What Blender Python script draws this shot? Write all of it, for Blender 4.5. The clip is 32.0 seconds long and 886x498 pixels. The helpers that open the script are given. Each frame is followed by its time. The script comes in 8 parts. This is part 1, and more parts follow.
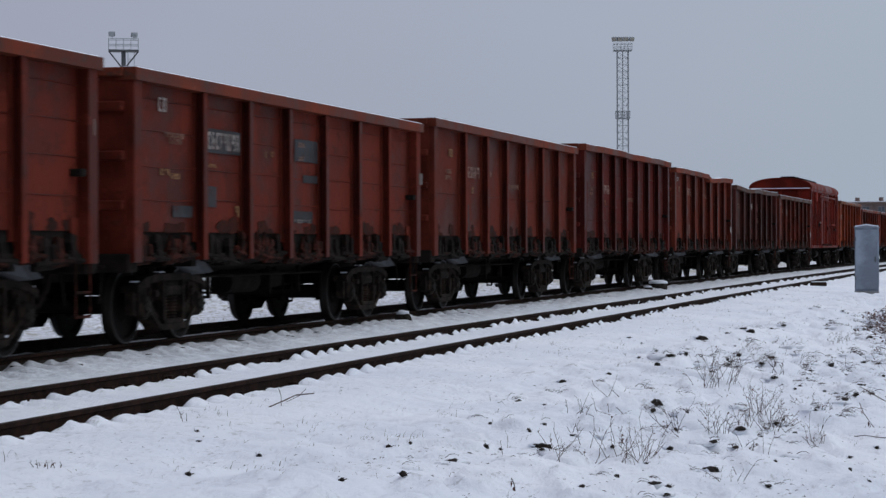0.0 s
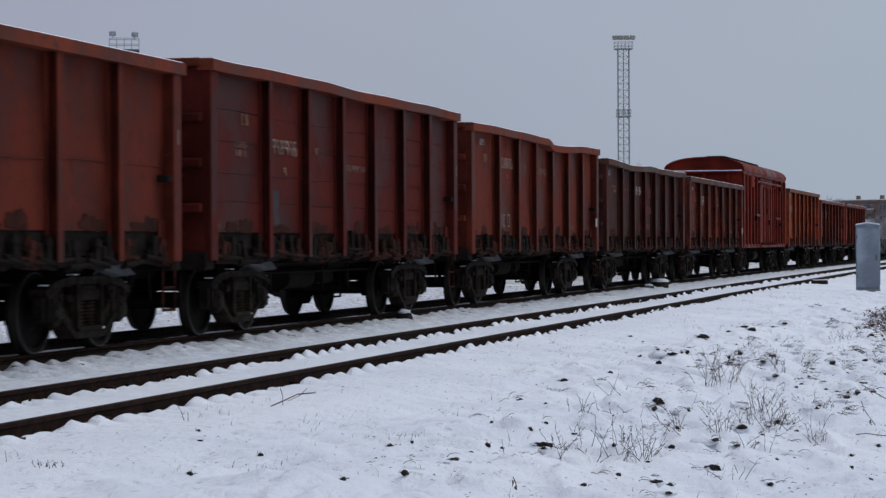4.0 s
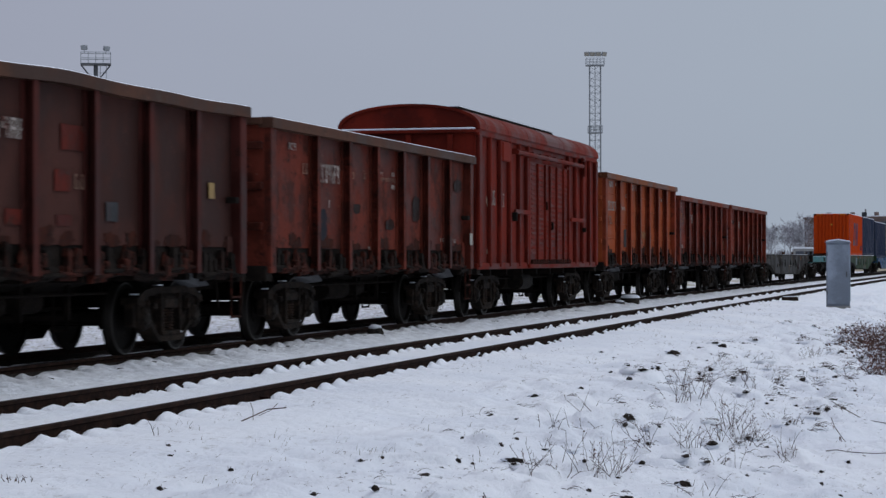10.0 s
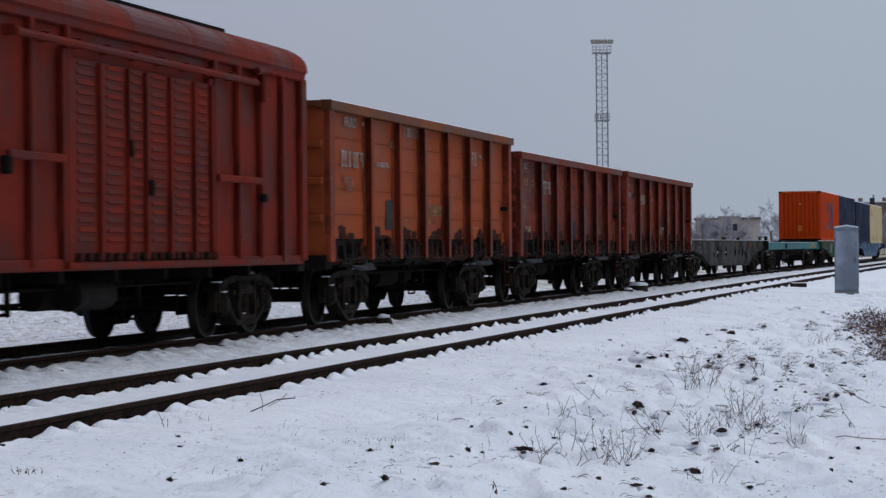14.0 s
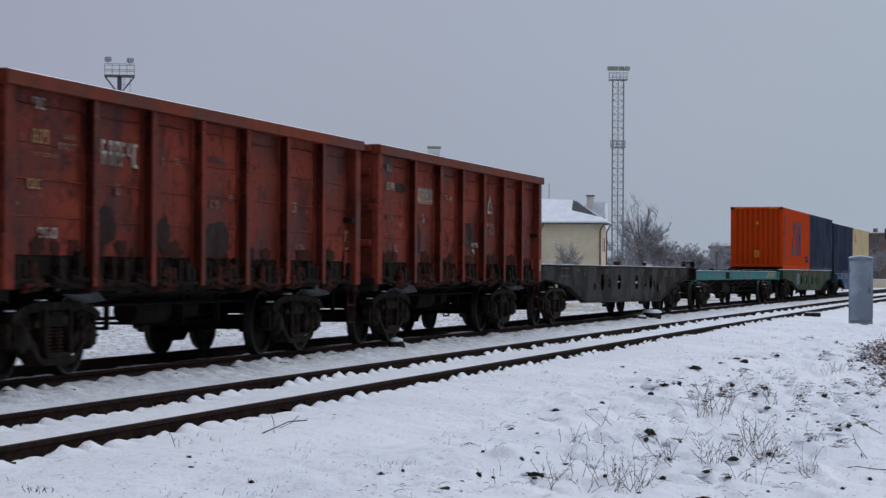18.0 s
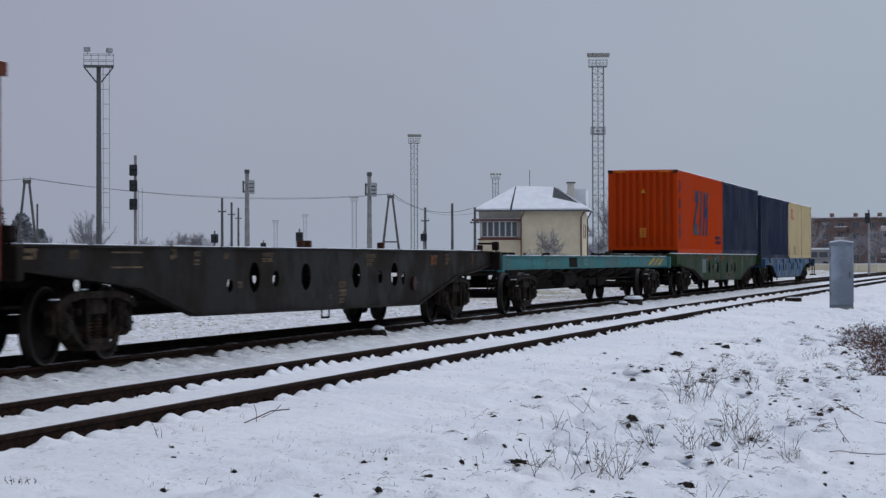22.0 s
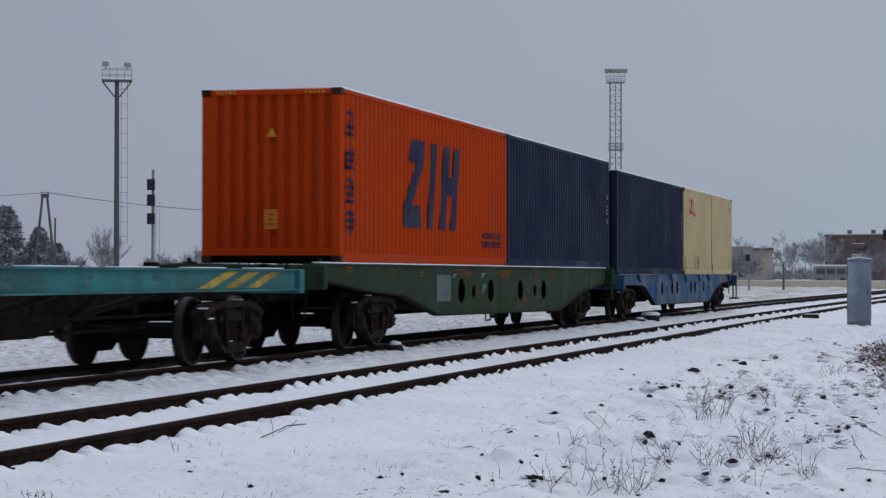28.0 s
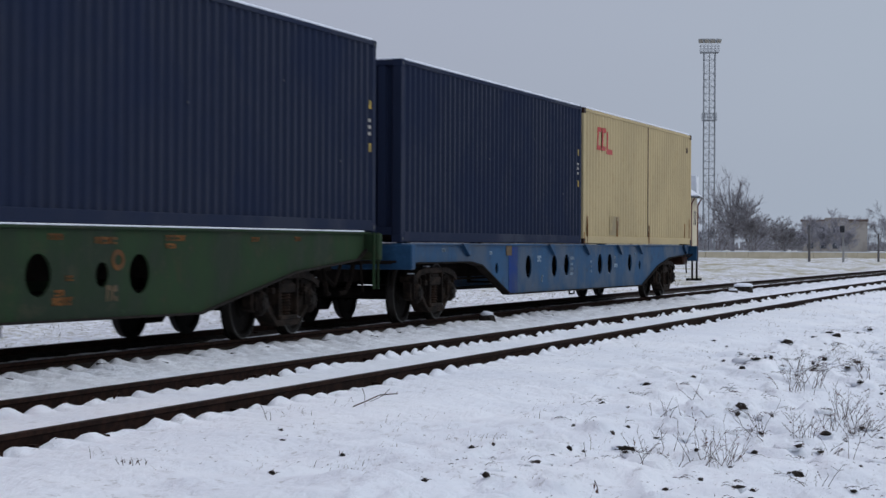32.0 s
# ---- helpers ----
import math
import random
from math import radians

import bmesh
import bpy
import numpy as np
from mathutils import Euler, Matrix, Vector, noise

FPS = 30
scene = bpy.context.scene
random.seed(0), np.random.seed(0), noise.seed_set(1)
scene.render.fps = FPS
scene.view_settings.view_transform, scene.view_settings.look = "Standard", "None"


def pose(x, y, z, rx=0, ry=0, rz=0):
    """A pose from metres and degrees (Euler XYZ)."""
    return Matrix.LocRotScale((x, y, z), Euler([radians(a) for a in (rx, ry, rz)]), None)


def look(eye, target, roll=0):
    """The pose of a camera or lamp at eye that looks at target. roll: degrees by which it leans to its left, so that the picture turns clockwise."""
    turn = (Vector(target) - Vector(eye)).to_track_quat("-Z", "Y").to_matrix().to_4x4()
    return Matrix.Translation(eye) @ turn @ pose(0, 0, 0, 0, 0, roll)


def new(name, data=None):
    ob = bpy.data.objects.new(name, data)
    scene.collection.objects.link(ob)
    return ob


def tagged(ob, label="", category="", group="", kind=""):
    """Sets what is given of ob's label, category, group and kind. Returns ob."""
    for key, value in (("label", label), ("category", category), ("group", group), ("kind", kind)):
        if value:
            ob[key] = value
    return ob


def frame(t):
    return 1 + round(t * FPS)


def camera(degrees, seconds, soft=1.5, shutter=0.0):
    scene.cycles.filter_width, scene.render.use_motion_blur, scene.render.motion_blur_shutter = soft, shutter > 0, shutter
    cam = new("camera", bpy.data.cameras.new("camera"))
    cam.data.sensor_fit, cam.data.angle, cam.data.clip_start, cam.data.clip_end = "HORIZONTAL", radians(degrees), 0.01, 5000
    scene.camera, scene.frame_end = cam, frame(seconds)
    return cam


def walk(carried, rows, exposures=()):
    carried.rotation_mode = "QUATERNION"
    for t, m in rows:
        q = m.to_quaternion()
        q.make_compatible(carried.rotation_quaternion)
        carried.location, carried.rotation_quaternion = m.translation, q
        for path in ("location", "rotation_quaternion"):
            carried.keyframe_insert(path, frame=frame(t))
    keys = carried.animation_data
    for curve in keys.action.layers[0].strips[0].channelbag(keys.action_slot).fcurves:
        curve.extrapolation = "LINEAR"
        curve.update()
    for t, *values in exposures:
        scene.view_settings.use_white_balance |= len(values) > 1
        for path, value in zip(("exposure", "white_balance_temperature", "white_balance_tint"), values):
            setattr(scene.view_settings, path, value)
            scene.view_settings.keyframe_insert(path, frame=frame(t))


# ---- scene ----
cam = camera(22.96, 32.0, soft=1.4, shutter=0.5)

EYE_HEIGHT = 1.329          # above the heads of the near track's rails, which lie at z = 0
BEND = 0.000155             # gentle bend of both tracks, 1 / radius
NEAR_X, TRAIN_X = -8.152, -11.894
TRAIN_RAIL_Z = 0.067


def bend(y):
    return 0.5 * BEND * (y - 30) ** 2


def aim(yaw, pitch, roll):
    return pose(0, 0, EYE_HEIGHT, 90 + pitch, 0, yaw) @ pose(0, 0, 0, 0, 0, roll)


# seconds, yaw to the left of the track, pitch, roll
TURNS = (
    (0.0, 14.780, -0.121, -0.157),
    (0.5, 14.722, 0.038, -0.122),
    (1.0, 14.895, -0.112, -0.171),
    (1.5, 14.671, -0.186, -0.408),
    (2.0, 14.515, -0.048, -0.288),
    (2.5, 14.673, -0.212, -0.457),
    (3.0, 14.780, -0.195, -0.307),
    (3.5, 14.791, -0.132, -0.228),
    (5.5, 14.913, -0.229, -0.637),
    (6.0, 14.948, -0.181, -0.677),
    (6.5, 15.175, -0.251, -0.717),
    (7.0, 15.037, -0.245, -0.580),
    (7.5, 15.035, -0.101, -0.531),
    (8.0, 14.889, -0.040, -0.352),
    (8.5, 14.618, 0.022, -0.071),
    (9.0, 14.497, 0.020, -0.087),
    (9.5, 14.345, 0.194, -0.010),
    (10.0, 14.054, 0.253, -0.077),
    (10.5, 14.314, 0.039, -0.292),
    (11.0, 14.289, 0.075, -0.350),
    (11.5, 14.320, 0.079, -0.365),
    (12.0, 14.268, 0.009, -0.246),
    (12.5, 14.467, 0.101, -0.592),
    (13.0, 14.404, 0.126, -0.430),
    (13.5, 14.340, -0.109, -0.451),
    (14.0, 14.264, -0.033, -0.522),
    (14.5, 14.445, 0.052, -0.363),
    (16.5, 14.660, 0.421, -0.075),
    (17.0, 14.696, 0.442, 0.250),
    (17.5, 14.493, 0.556, 0.431),
    (18.0, 14.631, 0.606, 0.304),
    (18.5, 14.480, 0.538, 0.346),
    (19.0, 14.373, 0.626, 0.087),
    (19.5, 14.298, 0.417, 0.043),
    (20.0, 14.339, 0.422, -0.011),
    (20.5, 14.269, 0.249, 0.117),
    (21.0, 14.218, 0.165, -0.139),
    (21.5, 14.141, 0.396, -0.077),
    (22.0, 14.135, 0.289, -0.158),
    (22.5, 14.217, 0.332, -0.214),
    (23.0, 14.179, 0.297, -0.128),
    (23.5, 14.040, 0.288, -0.034),
    (24.0, 14.264, 0.103, 0.062),
    (24.5, 14.228, -0.078, 0.027),
    (26.5, 14.334, 0.297, 0.447),
    (27.0, 14.449, 0.550, 0.293),
    (27.5, 14.475, 0.657, 0.204),
    (28.0, 14.583, 0.693, 0.044),
    (28.5, 14.706, 0.679, 0.101),
    (29.0, 14.785, 0.580, 0.180),
    (29.5, 14.794, 0.652, -0.097),
    (30.0, 14.924, 0.504, 0.177),
    (30.5, 15.392, 0.292, 0.125),
    (31.0, 15.817, 0.139, 0.193),
    (31.5, 16.472, 0.226, 0.133),
    (32.0, 17.000, -0.096, 0.258),
)
walk(cam, [(t, aim(a, b, c)) for t, a, b, c in TURNS], ((0, 0.03), (7, 0.0), (9, -0.03), (13, 0.0), (19, 0.02), (22, -0.03), (28, -0.09), (30, 0.02), (32, 0.09)))

# ---------------------------------------------------------------- light
world = bpy.data.worlds.new("overcast_sky")
scene.world = world
world.use_nodes = True
wn, wl = world.node_tree.nodes, world.node_tree.links
wn.clear()
w_out = wn.new("ShaderNodeOutputWorld")
w_bg = wn.new("ShaderNodeBackground")
w_bg.inputs["Strength"].default_value = 1.02
w_sky = wn.new("ShaderNodeTexSky")
w_sky.sky_type = "NISHITA"
w_sky.sun_disc = False
w_sky.sun_elevation, w_sky.sun_rotation = radians(51), radians(56)
w_sky.air_density, w_sky.dust_density = 1.0, 6.0
w_co = wn.new("ShaderNodeTexCoord")
w_sep = wn.new("ShaderNodeSeparateXYZ")
w_ramp = wn.new("ShaderNodeValToRGB")
cr = w_ramp.color_ramp
cr.elements[0].position, cr.elements[0].color = 0.0, (0.386, 0.43, 0.515, 1)
cr.elements[1].position, cr.elements[1].color = 1.0, (0.80, 0.84, 0.97, 1)
e = cr.elements.new(0.12)
e.color = (0.39, 0.427, 0.512, 1)
e = cr.elements.new(0.35)
e.color = (0.51, 0.54, 0.63, 1)
w_noise = wn.new("ShaderNodeTexNoise")
w_noise.inputs["Scale"].default_value, w_noise.inputs["Detail"].default_value = 2.2, 4
w_map = wn.new("ShaderNodeMapping")
w_map.inputs["Scale"].default_value = (1, 1, 3)
w_var = wn.new("ShaderNodeMapRange")
w_var.inputs["To Min"].default_value, w_var.inputs["To Max"].default_value = 0.93, 1.07
w_mul = wn.new("ShaderNodeVectorMath")
w_mul.operation = "SCALE"
w_skyscale = wn.new("ShaderNodeVectorMath")
w_skyscale.operation = "SCALE"
w_skyscale.inputs["Scale"].default_value = 0.06
w_mix = wn.new("ShaderNodeMix")
w_mix.data_type = "RGBA"
w_mix.inputs["Factor"].default_value = 0.9
wl.new(w_co.outputs["Generated"], w_sep.inputs[0])
wl.new(w_sep.outputs["Z"], w_ramp.inputs["Fac"])
wl.new(w_co.outputs["Generated"], w_map.inputs["Vector"])
wl.new(w_map.outputs["Vector"], w_noise.inputs["Vector"])
wl.new(w_noise.outputs["Fac"], w_var.inputs["Value"])
wl.new(w_ramp.outputs["Color"], w_mul.inputs[0])
wl.new(w_var.outputs["Result"], w_mul.inputs["Scale"])
wl.new(w_sky.outputs["Color"], w_skyscale.inputs[0])
wl.new(w_skyscale.outputs["Vector"], w_mix.inputs["A"])
wl.new(w_mul.outputs["Vector"], w_mix.inputs["B"])
w_side = wn.new("ShaderNodeMapRange")
w_side.inputs["From Min"].default_value, w_side.inputs["From Max"].default_value = -0.55, 0.05
w_tint = wn.new("ShaderNodeMix")
w_tint.data_type = "RGBA"
w_tint.inputs["A"].default_value, w_tint.inputs["B"].default_value = (0.875, 0.842, 0.897, 1), (1.022, 1.088, 1.092, 1)
w_all = wn.new("ShaderNodeMix")
w_all.data_type, w_all.blend_type = "RGBA", "MULTIPLY"
w_all.inputs["Factor"].default_value = 1.0
wl.new(w_sep.outputs["X"], w_side.inputs["Value"])
wl.new(w_side.outputs["Result"], w_tint.inputs["Factor"])
wl.new(w_mix.outputs["Result"], w_all.inputs["A"])
wl.new(w_tint.outputs["Result"], w_all.inputs["B"])
w_lean = wn.new("ShaderNodeMapRange")
w_lean.interpolation_type = "SMOOTHSTEP"
w_lean.inputs["From Min"].default_value, w_lean.inputs["From Max"].default_value = -0.9, 0.75
w_lean.inputs["To Min"].default_value, w_lean.inputs["To Max"].default_value = 0.86, 1.0
w_fade = wn.new("ShaderNodeVectorMath")
w_fade.operation = "SCALE"
wl.new(w_sep.outputs["Y"], w_lean.inputs["Value"])
wl.new(w_all.outputs["Result"], w_fade.inputs[0])
wl.new(w_lean.outputs["Result"], w_fade.inputs["Scale"])
wl.new(w_fade.outputs["Vector"], w_bg.inputs["Color"])
wl.new(w_bg.outputs["Background"], w_out.inputs["Surface"])

sun = new("sun", bpy.data.lights.new("sun", "SUN"))
sun.data.energy, sun.data.angle, sun.data.color = 0.44, radians(34), (1.0, 0.97, 0.93)
sun.matrix_world = look((42, 58, 62), (0, 30, 0))

# ---------------------------------------------------------------- materials
def node_material(name):
    m = bpy.data.materials.new(name)
    m.use_nodes = True
    n, l = m.node_tree.nodes, m.node_tree.links
    return m, n, l, n["Principled BSDF"]


def noise_node(n, l, scale, detail=6, stretch=(1, 1, 1), seed_by_object=True, rough=0.6):
    co = n.new("ShaderNodeTexCoord")
    mp = n.new("ShaderNodeMapping")
    mp.inputs["Scale"].default_value = stretch
    l.new(co.outputs["Object"], mp.inputs["Vector"])
    if seed_by_object:
        info = n.new("ShaderNodeObjectInfo")
        sc = n.new("ShaderNodeMath")
        sc.operation = "MULTIPLY"
        sc.inputs[1].default_value = 57.0
        l.new(info.outputs["Random"], sc.inputs[0])
        l.new(sc.outputs[0], mp.inputs["Location"])
    t = n.new("ShaderNodeTexNoise")
    t.inputs["Scale"].default_value, t.inputs["Detail"].default_value = scale, detail
    t.inputs["Roughness"].default_value = rough
    l.new(mp.outputs["Vector"], t.inputs["Vector"])
    return t.outputs["Fac"]


def ramp_node(n, l, fac, lo, hi):
    r = n.new("ShaderNodeMapRange")
    r.interpolation_type = "SMOOTHSTEP"
    r.inputs["From Min"].default_value, r.inputs["From Max"].default_value = lo, hi
    l.new(fac, r.inputs["Value"])
    return r.outputs["Result"]


def mix_node(n, l, fac, a, b, blend="MIX"):
    m = n.new("ShaderNodeMix")
    m.data_type, m.blend_type = "RGBA", blend
    for sock, v in (("A", a), ("B", b)):
        if isinstance(v, tuple):
            m.inputs[sock].default_value = (*v, 1)
        else:
            l.new(v, m.inputs[sock])
    if isinstance(fac, float):
        m.inputs["Factor"].default_value = fac
    else:
        l.new(fac, m.inputs["Factor"])
    return m.outputs["Result"]


def bump_node(n, l, fac, strength, distance, b):
    k = n.new("ShaderNodeBump")
    k.inputs["Strength"].default_value, k.inputs["Distance"].default_value = strength, distance
    l.new(fac, k.inputs["Height"])
    l.new(k.outputs["Normal"], b.inputs["Normal"])


def painted(name, base, wear=(0.05, 0.025, 0.016), amount=0.5, rough=0.6, fade=1.25, metal=0.0, big=0.7, rub_off=0.8, scuff=0.0, deep=0.62, soot_from=0.55, spec=0.065):
    """Weathered paint: large faded patches, rust and soot spots, vertical runs, fine grain."""
    m, n, l, b = node_material(name)
    patch = ramp_node(n, l, noise_node(n, l, big, 5), 0.40, 0.62)
    faded = tuple(min(1, c * fade) for c in base)
    darker = tuple(c * deep for c in base)
    col = mix_node(n, l, patch, darker, faded)

    def scaled(fac, k):
        q = n.new("ShaderNodeMath")
        q.operation = "MULTIPLY"
        q.inputs[1].default_value = k
        l.new(fac, q.inputs[0])
        return q.outputs[0]

    runs = ramp_node(n, l, noise_node(n, l, 3.0, 6, (1.5, 3.0, 0.18)), 0.52, 0.70)
    col = mix_node(n, l, scaled(runs, amount * 0.8), col, wear)
    spots = ramp_node(n, l, noise_node(n, l, 2.6, 10, (1, 1, 1.4), rough=0.72), 0.54, 0.64)
    col = mix_node(n, l, scaled(spots, min(1.0, amount * 1.5)), col, wear)
    rub = ramp_node(n, l, noise_node(n, l, 5.5, 8, (1, 0.8, 1.2), rough=0.7), 0.58, 0.68)
    col = mix_node(n, l, scaled(rub, amount * rub_off), col, tuple(min(1, c * 1.9 + 0.006) for c in base))
    if scuff:
        chip = ramp_node(n, l, noise_node(n, l, 11, 6, (1, 0.7, 1.3), rough=0.62), 0.635, 0.70)
        col = mix_node(n, l, scaled(chip, scuff * 0.45), col, (0.20, 0.11, 0.08))
        soot = ramp_node(n, l, noise_node(n, l, 1.5, 9, (1, 1, 0.8), rough=0.68), soot_from, soot_from + 0.08)
        col = mix_node(n, l, scaled(soot, scuff * 0.6), col, (0.017, 0.0078, 0.006))
        speck = ramp_node(n, l, noise_node(n, l, 5.0, 8, (1, 1, 1.3), rough=0.7), 0.565, 0.625)
        col = mix_node(n, l, scaled(speck, scuff * 0.7), col, (0.022, 0.010, 0.008))
    grain = noise_node(n, l, 38, 4)
    g = n.new("ShaderNodeMapRange")
    g.inputs["To Min"].default_value, g.inputs["To Max"].default_value = 0.82, 1.18
    l.new(grain, g.inputs["Value"])
    sc = n.new("ShaderNodeVectorMath")
    sc.operation = "SCALE"
    l.new(col, sc.inputs[0])
    l.new(g.outputs["Result"], sc.inputs["Scale"])
    l.new(sc.outputs["Vector"], b.inputs["Base Color"])
    rr = n.new("ShaderNodeMapRange")
    rr.inputs["To Min"].default_value, rr.inputs["To Max"].default_value = rough - 0.12, min(1, rough + 0.2)
    l.new(patch, rr.inputs["Value"])
    l.new(rr.outputs["Result"], b.inputs["Roughness"])
    b.inputs["Metallic"].default_value = metal
    b.inputs["Specular IOR Level"].default_value = spec
    bump_node(n, l, noise_node(n, l, 9, 8), 0.25, 0.01, b)
    return m


def rough_stuff(name, base, other, scale=3.0, rough=0.9, bump=0.4, spec=0.2, lo=0.4, hi=0.62):
    m, n, l, b = node_material(name)
    f = ramp_node(n, l, noise_node(n, l, scale, 8), lo, hi)
    l.new(mix_node(n, l, f, base, other), b.inputs["Base Color"])
    b.inputs["Roughness"].default_value = rough
    b.inputs["Specular IOR Level"].default_value = spec
    bump_node(n, l, noise_node(n, l, scale * 4, 8), bump, 0.02, b)
    return m


def snow_material(name, grass=0.0):
    m, n, l, b = node_material(name)
    f = ramp_node(n, l, noise_node(n, l, 0.35, 6, seed_by_object=False), 0.3, 0.7)
    col = mix_node(n, l, f, (0.79, 0.82, 0.89), (0.88, 0.90, 0.95))
    fine = ramp_node(n, l, noise_node(n, l, 9, 9, (1.0, 0.6, 1.0), seed_by_object=False, rough=0.78), 0.545, 0.64)
    clear = ramp_node(n, l, noise_node(n, l, 0.9, 4, seed_by_object=False), 0.38, 0.62)
    veil = n.new("ShaderNodeMath")
    veil.operation = "MULTIPLY"
    l.new(fine, veil.inputs[0])
    l.new(clear, veil.inputs[1])
    fine = veil.outputs[0]
    half = n.new("ShaderNodeMath")
    half.operation = "MULTIPLY"
    half.inputs[1].default_value = 0.62
    l.new(fine, half.inputs[0])
    col = mix_node(n, l, half.outputs[0], col, (0.38, 0.37, 0.37))
    # thin places in the grown field behind the train, where stubble shows through
    co = n.new("ShaderNodeTexCoord")
    sep = n.new("ShaderNodeSeparateXYZ")
    l.new(co.outputs["Object"], sep.inputs[0])
    field = n.new("ShaderNodeMapRange")
    field.inputs["From Min"].default_value, field.inputs["From Max"].default_value = -14.5, -17.5
    l.new(sep.outputs["X"], field.inputs["Value"])
    thin = ramp_node(n, l, noise_node(n, l, 6.5, 8, (0.9, 1, 1), seed_by_object=False, rough=0.72), 0.505, 0.59)
    mul = n.new("ShaderNodeMath")
    mul.operation = "MULTIPLY"
    l.new(field.outputs["Result"], mul.inputs[0])
    l.new(thin, mul.inputs[1])
    mul2 = n.new("ShaderNodeMath")
    mul2.operation = "MULTIPLY"
    mul2.inputs[1].default_value = 0.92
    l.new(mul.outputs[0], mul2.inputs[0])
    straw = ramp_node(n, l, noise_node(n, l, 0.16, 7, (1.6, 0.6, 1), seed_by_object=False, rough=0.7), 0.5, 0.62)
    col = mix_node(n, l, mul2.outputs[0], col, mix_node(n, l, straw, (0.30, 0.28, 0.22), (0.30, 0.275, 0.13)))
    # patchy blue-grey darkening of the snow beside and under the train
    grey_side = n.new("ShaderNodeMapRange")
    grey_side.inputs["From Min"].default_value, grey_side.inputs["From Max"].default_value = -9.3, -10.6
    grey_side.inputs["To Max"].default_value = 0.55
    l.new(sep.outputs["X"], grey_side.inputs["Value"])
    blotches = ramp_node(n, l, noise_node(n, l, 3.5, 8, (1.4, 0.7, 1), seed_by_object=False, rough=0.7), 0.36, 0.58)
    smudge = n.new("ShaderNodeMath")
    smudge.operation = "MULTIPLY"
    l.new(grey_side.outputs["Result"], smudge.inputs[0])
    l.new(blotches, smudge.inputs[1])
    col = mix_node(n, l, smudge.outputs[0], col, (0.46, 0.46, 0.50))
    away = n.new("ShaderNodeMapRange")
    away.inputs["From Min"].default_value, away.inputs["From Max"].default_value = 62, 95
    l.new(sep.outputs["Y"], away.inputs["Value"])
    tuft = ramp_node(n, l, noise_node(n, l, 0.55, 9, (0.7, 0.35, 1), seed_by_object=False, rough=0.74), 0.44, 0.62)
    fur = n.new("ShaderNodeMath")
    fur.operation = "MULTIPLY"
    l.new(away.outputs["Result"], fur.inputs[0])
    l.new(tuft, fur.inputs[1])
    fur2 = n.new("ShaderNodeMath")
    fur2.operation = "MULTIPLY"
    l.new(fur.outputs[0], fur2.inputs[0])
    l.new(field.outputs["Result"], fur2.inputs[1])
    col = mix_node(n, l, fur2.outputs[0], col, (0.36, 0.335, 0.235))
    l.new(col, b.inputs["Base Color"])
    b.inputs["Roughness"].default_value = 0.75
    b.inputs["Specular IOR Level"].default_value = 0.15
    bump_node(n, l, noise_node(n, l, 5.5, 9, (1.3, 0.8, 1.0), seed_by_object=False, rough=0.66), 0.72, 0.075, b)
    return m


def plain(name, base, rough=0.6, metal=0.0):
    m, n, l, b = node_material(name)
    g = noise_node(n, l, 12, 6)
    col = mix_node(n, l, ramp_node(n, l, g, 0.35, 0.7), tuple(c * 0.8 for c in base), base)
    l.new(col, b.inputs["Base Color"])
    b.inputs["Roughness"].default_value, b.inputs["Metallic"].default_value = rough, metal
    b.inputs["Specular IOR Level"].default_value = 0.3
    return m


SNOW = snow_material("snow")
SNOW_CAP = rough_stuff("snow_cap", (0.80, 0.83, 0.90), (0.72, 0.75, 0.83), 5, 0.8, 0.3)
RAIL_STEEL = rough_stuff("rusty_rail_steel", (0.014, 0.0075, 0.0058), (0.027, 0.0135, 0.0095), 9, 0.85, 0.2, 0.06)
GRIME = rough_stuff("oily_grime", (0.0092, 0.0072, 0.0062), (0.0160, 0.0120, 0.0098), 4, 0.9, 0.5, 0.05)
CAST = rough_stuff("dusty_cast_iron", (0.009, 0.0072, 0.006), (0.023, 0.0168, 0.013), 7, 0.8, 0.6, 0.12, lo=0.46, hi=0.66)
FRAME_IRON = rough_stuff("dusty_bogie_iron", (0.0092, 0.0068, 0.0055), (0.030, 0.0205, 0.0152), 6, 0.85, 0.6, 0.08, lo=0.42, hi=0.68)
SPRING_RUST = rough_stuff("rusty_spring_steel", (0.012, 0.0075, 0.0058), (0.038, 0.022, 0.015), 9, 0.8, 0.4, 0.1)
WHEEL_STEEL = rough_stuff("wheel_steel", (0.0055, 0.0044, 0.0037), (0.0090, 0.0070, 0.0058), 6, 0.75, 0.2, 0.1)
TREAD = rough_stuff("worn_wheel_tread", (0.013, 0.011, 0.009), (0.024, 0.020, 0.017), 6, 0.5, 0.2, 0.3)
LATCH_RED = rough_stuff("dirty_red_latch_paint", (0.016, 0.0078, 0.006), (0.060, 0.0165, 0.0112), 6, 0.9, 0.5, 0.05, lo=0.42, hi=0.66)
LATCH_RUST = rough_stuff("coal_stained_latch_iron", (0.0085, 0.006, 0.005), (0.024, 0.0105, 0.0078), 7, 0.9, 0.5, 0.05, lo=0.45, hi=0.7)
BOLT_GREY = plain("dull_bare_steel", (0.075, 0.078, 0.086), 0.6)
WHITE_MARK = painted("worn_white_lettering", (0.31, 0.27, 0.245), (0.10, 0.032, 0.025), 1.0, 0.7, 1.2, big=3)
DIM_MARK = painted("dimmed_white_lettering", (0.26, 0.17, 0.14), (0.10, 0.03, 0.025), 0.9, 0.7, 1.2, big=3)
